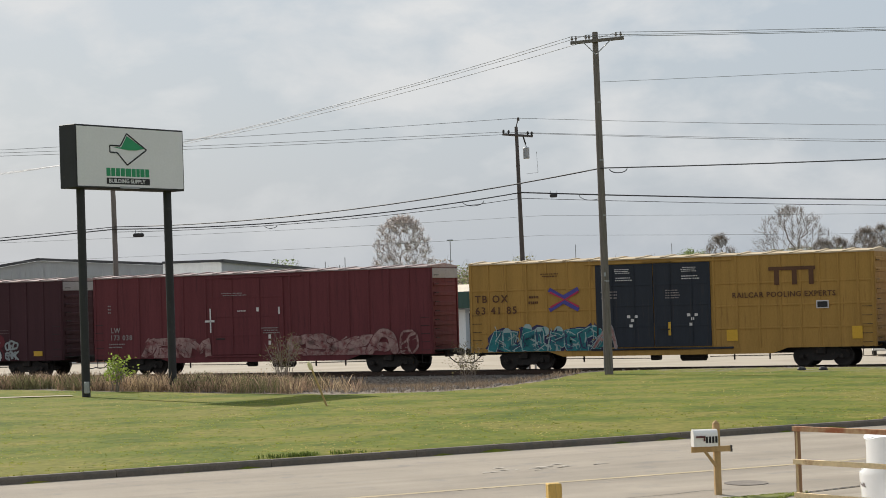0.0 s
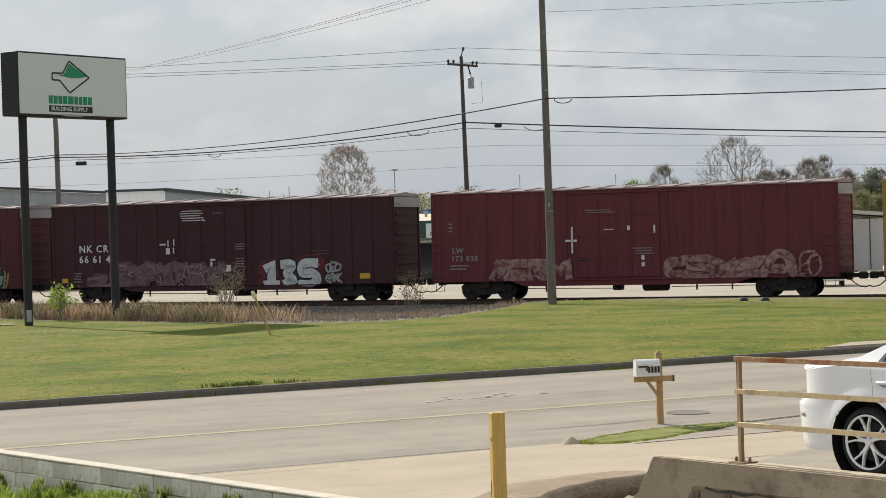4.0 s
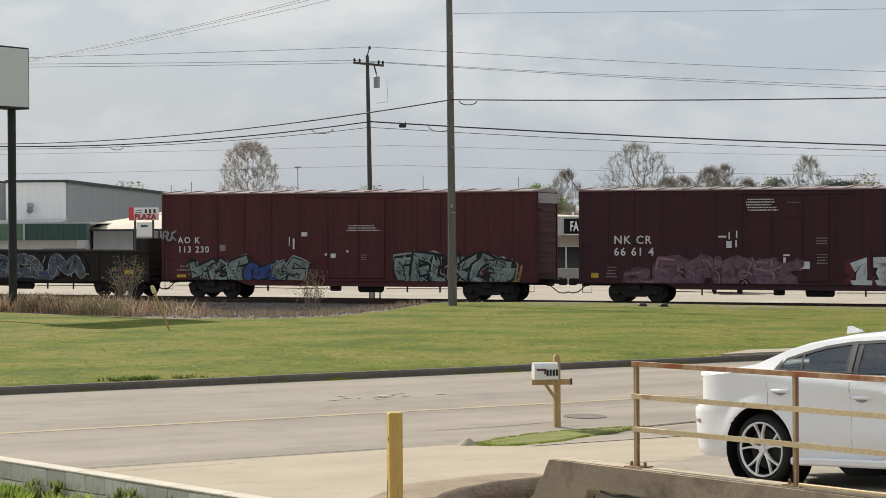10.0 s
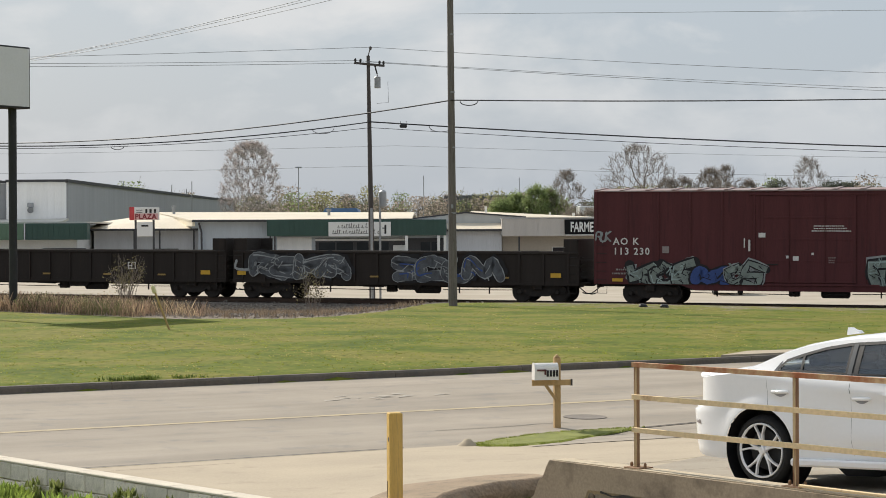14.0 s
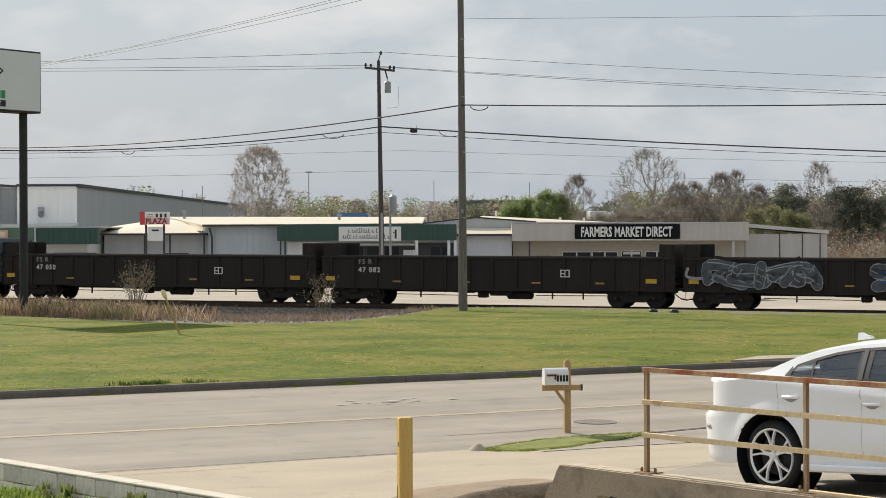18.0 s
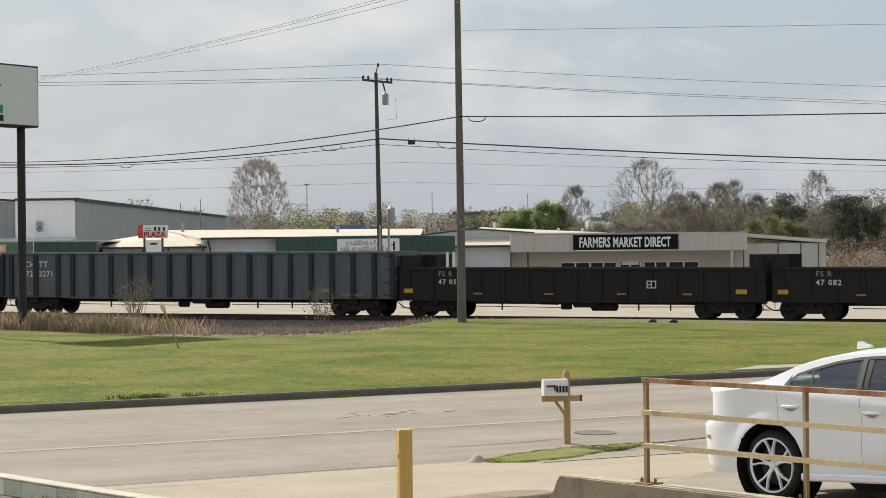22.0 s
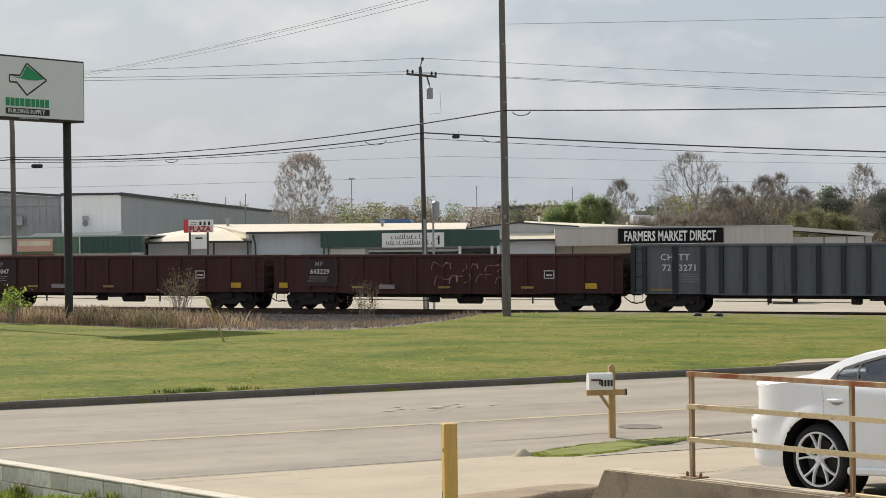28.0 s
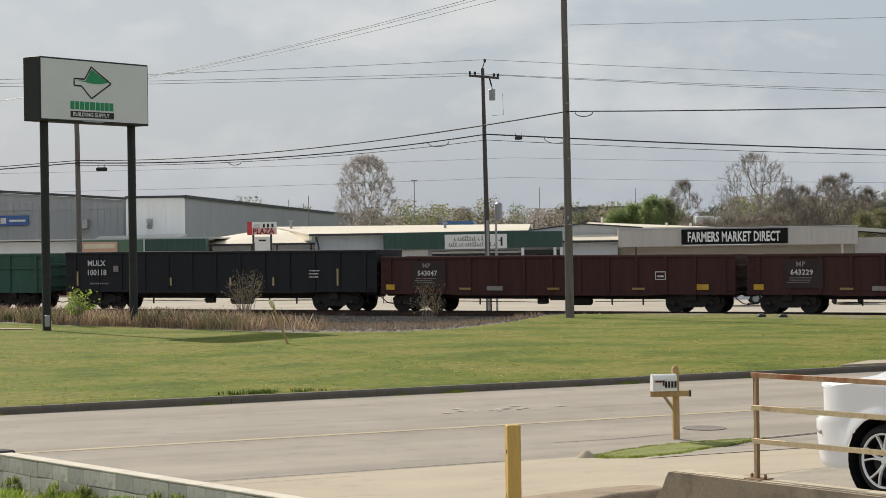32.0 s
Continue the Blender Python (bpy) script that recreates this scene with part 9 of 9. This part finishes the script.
parked_car("parked_sedan", pose(17.3, 125.0, ground_z(17.3, 125.0), 0, 0, 84), (0.78, 0.78, 0.77), "white sedan parked in the plaza lot", "white_lot_car")
parked_car("parked_pickup", pose(25.6, 142.0, ground_z(25.6, 142.0), 0, 0, 178), (0.55, 0.56, 0.57), "silver car parked beside the pale shop wing", "silver_lot_car", 1.62)
PASSING = parked_car("passing_car", pose(-2.3, 123.0, ground_z(-2.3, 123.0), 0, 0, 0), (0.66, 0.68, 0.70), "silver car driving along the street beyond the tracks", "silver_passing_car", 1.6)

# ---- trees and distance ----
BARK = mat("grey_bark", (0.23, 0.195, 0.165), 0.95, vary=0.3, scale=1, bump=0.4)
BARK_PALE = mat("pale_bark", (0.34, 0.30, 0.27), 0.95, vary=0.3, scale=1, bump=0.4)


SHAPES = {
    "vase": ((0.05, 0.18, 0.35, 0.55, 0.75, 0.9, 1.0), (0.30, 0.70, 0.92, 1.0, 0.95, 0.75, 0.35)),
    "spread": ((0.30, 0.42, 0.55, 0.72, 0.88, 1.0), (0.25, 0.80, 1.0, 0.95, 0.70, 0.25)),
    "bush": ((0.05, 0.25, 0.5, 0.75, 0.92, 1.0), (0.75, 1.0, 1.0, 0.85, 0.55, 0.2)),
    "tall": ((0.15, 0.35, 0.6, 0.8, 1.0), (0.5, 0.9, 1.0, 0.75, 0.2)),
}


def branches(rnd, height, radius, shape, n, thick, trunks=1, twig=0.5, twigs=3):
    """Wood that grows by joining scattered points to the nearest branch, thicker where it carries more."""
    es, rs = SHAPES[shape]
    nodes, up = [Vector((0, 0, -0.2))], [-1]
    for k in range(trunks):
        lean = Vector((rnd.gauss(0, 0.10), rnd.gauss(0, 0.10), 1)) if trunks > 1 else Vector((rnd.gauss(0, 0.02), 0, 1))
        last = 0
        for i in range(1, 5):
            nodes.append(lean * (height * es[0] * i / 3.0) * (0.7 if trunks > 1 else 1.0))
            up.append(last)
            last = len(nodes) - 1
    pts = []
    for _ in range(n):
        e = rnd.uniform(es[0] + 0.03, 1.0)
        r = radius * float(np.interp(e, es, rs)) * math.sqrt(rnd.uniform(0.02, 1.0))
        a = rnd.random() * 6.283
        pts.append(Vector((r * math.cos(a), r * math.sin(a), e * height)))
    pts.sort(key=lambda p: p.z * 0.9 + math.hypot(p.x, p.y) * 1.1)
    arr = np.zeros((len(nodes) + 2 * n, 3))
    arr[:len(nodes)] = [tuple(p) for p in nodes]
    for p in pts:
        m = len(nodes)
        d = arr[:m] - np.array(p)
        # a branch would rather climb than droop
        dist = np.sqrt((d * d).sum(1)) + 1e-6
        ref = np.array(p) - np.array((0, 0, height * es[0] * 0.6))
        along = -(d @ (ref / np.linalg.norm(ref))) / dist
        cost = dist * (1.0 + 1.7 * (1.0 - along)) + np.where(d[:, 2] > -0.1, 1.2, 0.0)
        j = int(np.argmin(cost))
        mid = nodes[j].lerp(p, 0.5) + Vector((rnd.gauss(0, 0.07), rnd.gauss(0, 0.07), -0.03)) * (p - nodes[j]).length * 0.5
        for q, par in ((mid, j), (p, m)):
            arr[len(nodes)] = tuple(q)
            nodes.append(q)
            up.append(par)
    load = [1] * len(nodes)
    for i in range(len(nodes) - 1, 0, -1):
        load[up[i]] += load[i]
    top = load[0]
    v, f = [], []

    def limb(p, q, r0, r1, seg):
        z = (q - p).normalized()
        x = z.orthogonal().normalized()
        y = z.cross(x)
        k = len(v)
        for c, r in ((p, r0), (q, r1)):
            v.extend(tuple(c + x * (r * math.cos(6.2832 * i / seg)) + y * (r * math.sin(6.2832 * i / seg))) for i in range(seg))
        f.extend((k + i, k + (i + 1) % seg, k + seg + (i + 1) % seg, k + seg + i) for i in range(seg))

    size = [max(0.014, thick * (l / top) ** 0.52) for l in load]
    for i in range(1, len(nodes)):
        limb(nodes[up[i]], nodes[i], min(size[up[i]], size[i] * 1.5), size[i], 6 if size[i] > 0.07 else 3)
    tips = []
    for i in range(1, len(nodes)):
        if load[i] <= 4:
            d = (nodes[i] - nodes[up[i]]).normalized()
            for _ in range(twigs):
                t = (d + Vector((rnd.gauss(0, 0.55), rnd.gauss(0, 0.55), rnd.gauss(0.25, 0.45)))).normalized() * twig * rnd.uniform(0.5, 1.2)
                limb(nodes[i], nodes[i] + t, 0.012, 0.007, 3)
                tips.append(nodes[i] + t)
                tips.append(nodes[i] + t * 0.5)
    return v, f, tips


def tree(x, y, height, radius, label, leaf, bark=BARK, seed=1, shape="tall", n=260, thick=0.2, trunks=1, twig=0.6, twigs=3, leaf_size=0.06, per_tip=1, scatter=0.1):
    rnd = random.Random(seed)
    o = thing("tree", pose(x, y, ground_z(x, y)), label, "tree", "trees beyond the shops")
    v, f, tips = branches(rnd, height, radius, shape, n, thick, trunks, twig, twigs)
    part("trunk", plain_mesh(Geo().add(v, f), "trunk", bark), bark, o)
    places = [t + Vector((rnd.gauss(0, scatter), rnd.gauss(0, scatter), rnd.gauss(0, scatter))) for t in tips for _ in range(per_tip)]
    part("crown", plain_mesh(leafy(places, leaf_size, rnd), "crown", leaf), leaf, o)
    return o


BUDS = leaf_mat("pinkish_buds", (0.70, 0.61, 0.59), 0.2, 0.7)
# twigs, spring leaves and pines are paled, distance haze put into their colours
TWIGS = leaf_mat("hazed_brown_twigs", (0.31, 0.265, 0.22), 0.2, 0.7)
SPRING = leaf_mat("hazed_spring_leaf", (0.225, 0.28, 0.12), 0.4, 0.7)
OLIVE = leaf_mat("olive_leaf", (0.245, 0.24, 0.125), 0.35, 0.7)
PINE = leaf_mat("hazed_pine_needles", (0.14, 0.15, 0.115), 0.25, 0.35)

tree(-21.0, 234, 13.4, 3.5, "bare tree with dense pale pinkish buds", BUDS, BARK_PALE, 5, "vase", 1500, 0.15, 7, 0.55, 6, 0.042, 1, 0.06)
tree(24.9, 259, 14.1, 5.4, "tall bare tree with thin spreading limbs", TWIGS, BARK_PALE, 11, "spread", 640, 0.30, 1, 0.8, 5, 0.02, 1, 0.05)
tree(15.5, 252, 10.6, 2.9, "bare twiggy tree among green ones", TWIGS, BARK, 14, "tall", 420, 0.15, 2, 0.7, 6, 0.04, 1, 0.1)
for i, (x, y, h) in enumerate(((7.6, 250, 7.2), (9.4, 252, 7.8), (11.8, 250, 8.6), (13.4, 253, 8.4))):
    tree(x, y, h, 1.8, "young tree in fresh green leaf", SPRING, BARK, 20 + i, "bush", 190, 0.12, 2, 0.5, 4, 0.085, 9, 0.26)
for i, (x, y, h, r) in enumerate(((31.0, 262, 10.0, 2.9), (33.6, 258, 11.0, 3.2), (36.0, 262, 11.4, 3.2), (28.6, 260, 9.8, 2.8), (38.4, 259, 9.6, 2.8))):
    tree(x, y, h, r, "brown leafless tree in a thicket", TWIGS, BARK, 30 + i, "tall", 380, 0.17, 3, 0.8, 7, 0.045, 1, 0.12)
for i, (x, h) in enumerate(((15.0, 5.6), (17.2, 6.0), (19.4, 6.4), (21.6, 6.0), (23.6, 6.6), (26.0, 6.4), (30.0, 7.2), (45.0, 7.6), (55.0, 8.2))):
    tree(x, 240 if x < 30 else 254, h, 2.4, "brown leafless bush behind the shops", TWIGS, BARK, 60 + i, "bush", 260, 0.08, 4, 0.6, 6, 0.045, 2, 0.16)
for i, (x, y, h) in enumerate(((36.5, 250, 6.4), (38.6, 248, 6.8), (40.4, 250, 6.4), (42.2, 249, 5.8))):
    tree(x, y, h, 1.9, "low bush in yellowish spring leaf", OLIVE, BARK, 80 + i, "bush", 150, 0.08, 3, 0.5, 4, 0.08, 6, 0.25)
tree(47.5, 268, 12.8, 3.4, "bare tree above the thicket", TWIGS, BARK_PALE, 41, "tall", 420, 0.16, 2, 0.8, 6, 0.03, 1, 0.05)


def pine(x, y, h, seed):
    rnd = random.Random(seed)
    z0 = ground_z(x, y)
    o = thing("tree", pose(x, y, z0), "dark evergreen with a ragged crown", "tree", "trees beyond the shops")
    part("trunk", plain_mesh(Geo().tube((0, 0, 0), (0.2, 0, h * 0.95), 0.22, 0.05, 7), "trunk", BARK), BARK, o)
    pts = []
    for _ in range(90):
        z = h * rnd.uniform(0.22, 0.97)
        r = 2.1 * math.sqrt(max(0.05, 1 - (max(0.0, z / h - 0.45) / 0.55) ** 2))
        a, q = rnd.random() * 6.283, math.sqrt(rnd.random())
        c = Vector((r * q * math.cos(a), r * q * math.sin(a), z))
        for _ in range(70):
            pts.append(c + Vector((rnd.gauss(0, 0.42), rnd.gauss(0, 0.42), rnd.gauss(0, 0.2))))
    part("crown", plain_mesh(leafy(pts, 0.11, rnd), "crown", PINE), PINE, o)


for i, (x, y, h) in enumerate(((41.4, 262, 8.6), (42.8, 264, 10.4), (44.2, 262, 8.8), (48.4, 262, 9.4), (50.0, 264, 10.2), (51.8, 264, 10.0), (54.2, 262, 8.4), (55.6, 263, 8.8))):
    pine(x, y, h, 50 + i)


def woods():
    rnd = random.Random(77)
    kinds = {"brown": (TWIGS, []), "olive": (OLIVE, []), "green": (SPRING, []), "pine": (PINE, [])}
    trunks = Geo()
    for _ in range(460):
        x = rnd.uniform(-60, 95)
        y = rnd.uniform(290, 360)
        h = 9.3 + 1.5 * noise.noise((x * 0.08, 3, 0)) + rnd.gauss(0, 0.9)
        if x > 25:
            h += 0.3
        if x < -5:
            h -= 0.4
        z0 = GRADE * 60 - 0.6
        kind = rnd.choices(("brown", "olive", "green", "pine"), (4.5, 4, 1.4, 0.9))[0]
        w = rnd.uniform(1.8, 3.4)
        trunks.tube((x, y, z0), (x + rnd.gauss(0, 0.3), y, z0 + h * 0.8), 0.14, 0.04, 4, caps=False)
        for _ in range(40):
            a, e = rnd.random() * 6.283, rnd.uniform(0.3, 0.8)
            r = w * rnd.uniform(0.3, 0.9)
            trunks.tube((x, y, z0 + h * e * 0.8), (x + r * math.cos(a), y + r * math.sin(a), z0 + h * min(1.06, e + rnd.uniform(0.1, 0.35))), 0.03, 0.012, 3, caps=False)
        for _ in range(900):
            a, e = rnd.random() * 6.283, rnd.uniform(0.12, 1.0)
            r = w * math.sqrt(max(0.02, 1 - (e - 0.45) ** 2 * 2.4)) * math.sqrt(rnd.random())
            kinds[kind][1].append(Vector((x + r * math.cos(a), y + r * math.sin(a), z0 + h * e)))
    for k, (m, pts) in kinds.items():
        ob = new("far_woods", plain_mesh(leafy(pts, 0.165, rnd), "far_woods", m))
        tagged(ob, {"brown": "hazy brown leafless woods on the skyline", "olive": "olive budding woods on the skyline", "green": "fresh green trees in the far woods", "pine": "dark evergreens in the far woods"}[k], "woods", kind="stuff")
    ob = new("far_trunks", plain_mesh(trunks, "far_trunks", BARK))
    tagged(ob, "thin grey trunks of the far woods", "woods", kind="stuff")
    # thicket and russet scrub right of the shops
    tw, rus = [], []
    for _ in range(1700):
        x = rnd.uniform(18, 75)
        y = rnd.uniform(205, 262)
        if x < 31 and y < 236:
            continue
        h = rnd.uniform(1.0, 3.4) + (1.4 if y > 240 else 0)
        (tw if rnd.random() < 0.72 else rus).append((x, y, ground_z(x, y), h))
    for name, pts, m, lab in (("thicket", tw, TWIGS, "brown leafless thicket behind the shops"), ("scrub", rus, leaf_mat("russet_scrub", (0.30, 0.165, 0.10), 0.3, 0.25), "russet scrub on the bank behind the shops")):
        g, spots = Geo(), []
        for x, y, z, h in pts:
            for _ in range(5):
                a, l = rnd.random() * 6.283, rnd.uniform(0.5, 1.0) * h
                g.tube((x + rnd.gauss(0, 0.3), y, z), (x + math.cos(a) * l * 0.35, y + math.sin(a) * l * 0.35, z + l), 0.022, 0.008, 3, caps=False)
            for _ in range(46):
                a, e = rnd.random() * 6.283, math.sqrt(rnd.random())
                r = h * 0.5 * math.sqrt(max(0.05, 1 - e * e)) * rnd.random() ** 0.5
                spots.append((x + r * math.cos(a), y + r * math.sin(a), z + h * e))
        leaves = leafy(spots, 0.085, rnd)
        g.add(leaves.v, leaves.f)
        v, f = g.v, g.f
        tagged(new(name, plain_mesh(Geo().add(v, f), name, m)), lab, "scrub", kind="stuff")


woods()


def distance():
    o = thing("parking_deck", pose(0, 330, 0), "far dark concrete deck building in the woods", "building")
    DK = mat("far_dark_concrete", (0.10, 0.105, 0.115), 0.9, vary=0.2, scale=0.2)
    part("roof_slab", Geo().box(1.0, 12.5, 0, 20, 8.0, 9.1, 0.1), DK, o)
    for x in (1.5, 3.6, 6.0, 8.2, 10.5, 12.0):
        part("column", Geo().box(x - 0.25, x + 0.25, 0.5, 1.0, -1, 8.0), DK, o)
    part("back_wall", Geo().box(1.0, 12.5, 12, 12.5, -1, 8.0), mat("far_grey_wall", (0.26, 0.27, 0.28), 0.9, vary=0.2, scale=0.2), o)
    o = thing("blue_roof_building", pose(0, 210, 0), "distant low building with a bright blue roof", "building")
    part("wall", Geo().box(-11.2, -8.2, 0.5, 8, -1, 5.2), CLAD, o)
    part("roof", Geo().prism([(-11.6, 5.2), (-11.3, 5.68), (-8.2, 5.68), (-7.9, 5.2)], 0, 9), mat("blue_roof", (0.10, 0.19, 0.40), 0.5, vary=0.1, scale=0.5), o, "bright blue metal roof")
    o = thing("white_shed", pose(0, 245, 0), "distant white sheds among trees", "shed")
    part("wall", Geo().box(16.6, 18.7, 0, 6, -1, 6.25, 0.1), WHITE_PAINT, o)
    part("annex", Geo().box(19.2, 19.9, 1, 6, -1, 6.2, 0.1), WHITE_PAINT, o)
    o = thing("street_lamp", pose(-15.3, 230, ground_z(-15.3, 230)), "tall lot lamp on a thin steel mast", "street lamp")
    part("mast", Geo().tube((0, 0, 0), (0, 0, 10.6), 0.06, 0.045, 8), STEEL_GREY, o)
    part("lamp_head", Geo().box(-0.36, 0.36, -0.2, 0.2, 10.58, 10.74, 0.05), STEEL_GREY, o)
    for x, y, h in ((-2.0, 300, 12.2), (-30.5, 240, 9.6), (-28.2, 240, 10.0), (12.5, 320, 12.4)):
        o = thing("mast", pose(x, y, -0.8), "thin distant steel mast", "mast")
        part("pole", Geo().tube((0, 0, 0), (0, 0, h), 0.07, 0.05, 6), STEEL_GREY, o)


distance()


def saplings():
    """Bare saplings and a leafy bush by the rails."""
    BUDDING = leaf_mat("olive_brown_buds", (0.17, 0.15, 0.08), 0.3, 0.4)
    for i, (x, y, h, n) in enumerate(((-13.0, 87.0, 2.7, 26), (-5.0, 84.0, 2.0, 15), (-17.2, 74.6, 1.3, 14))):
        rnd = random.Random(90 + i)
        green = i == 2
        o = thing("sapling", pose(x, y, ground_z(x, y)), "leafy green bush beside the sign post" if green else "bare sapling standing in the trackside weeds", "sapling")
        g, tips = Geo(), []
        for _ in range(n):
            a, l = rnd.random() * 6.283, h * rnd.uniform(0.6, 1.0)
            d = Vector((math.cos(a) * 0.26, math.sin(a) * 0.26, 1)).normalized()
            p = Vector((rnd.gauss(0, 0.08), rnd.gauss(0, 0.08), -0.05))
            q = p + d * l * 0.55
            e = q + (d + Vector((rnd.gauss(0, 0.2), rnd.gauss(0, 0.2), 0))).normalized() * l * 0.45
            g.tube(p, q, 0.016, 0.011, 4, caps=False).tube(q, e, 0.011, 0.005, 4, caps=False)
            for k in range(3):
                s = p.lerp(e, rnd.uniform(0.4, 0.9))
                t = s + Vector((rnd.gauss(0, 0.2), rnd.gauss(0, 0.2), 0.25))
                g.tube(s, t, 0.006, 0.003, 3, caps=False)
                tips.append(t)
        part("stem_clump", plain_mesh(g, "stem_clump", BARK), BARK, o)
        pts = [t + Vector((rnd.gauss(0, 0.1), rnd.gauss(0, 0.1), rnd.gauss(0, 0.1))) for t in tips for _ in range(9 if green else 10)]
        part("leaves", plain_mesh(leafy(pts, 0.055 if green else 0.034, rnd), "leaves", WEED if green else BUDDING), WEED if green else BUDDING, o)


saplings()


def motions():
    for car, mid in MOVERS:
        walk(car, [(t, track_pose(mid + s)) for t, s in RAIL_RUN])
    steps = [(i / 10, run_at(i / 10)) for i in range(321)]
    for wheel, dx in WHEELS:
        walk(wheel, [(t, pose(dx, 0, WHEEL_R, 0, math.degrees(s / WHEEL_R) % 360.0, 0)) for t, s in steps])

    x1, speed, y = -2.3, 18.0, 123.0
    walk(PASSING, [(t, pose(x1 + speed * (t - 31.3), y, ground_z(x1, y), 0, 0, 0)) for t in (0, 8, 16, 24, 28, 30, 31, 32)])


motions()
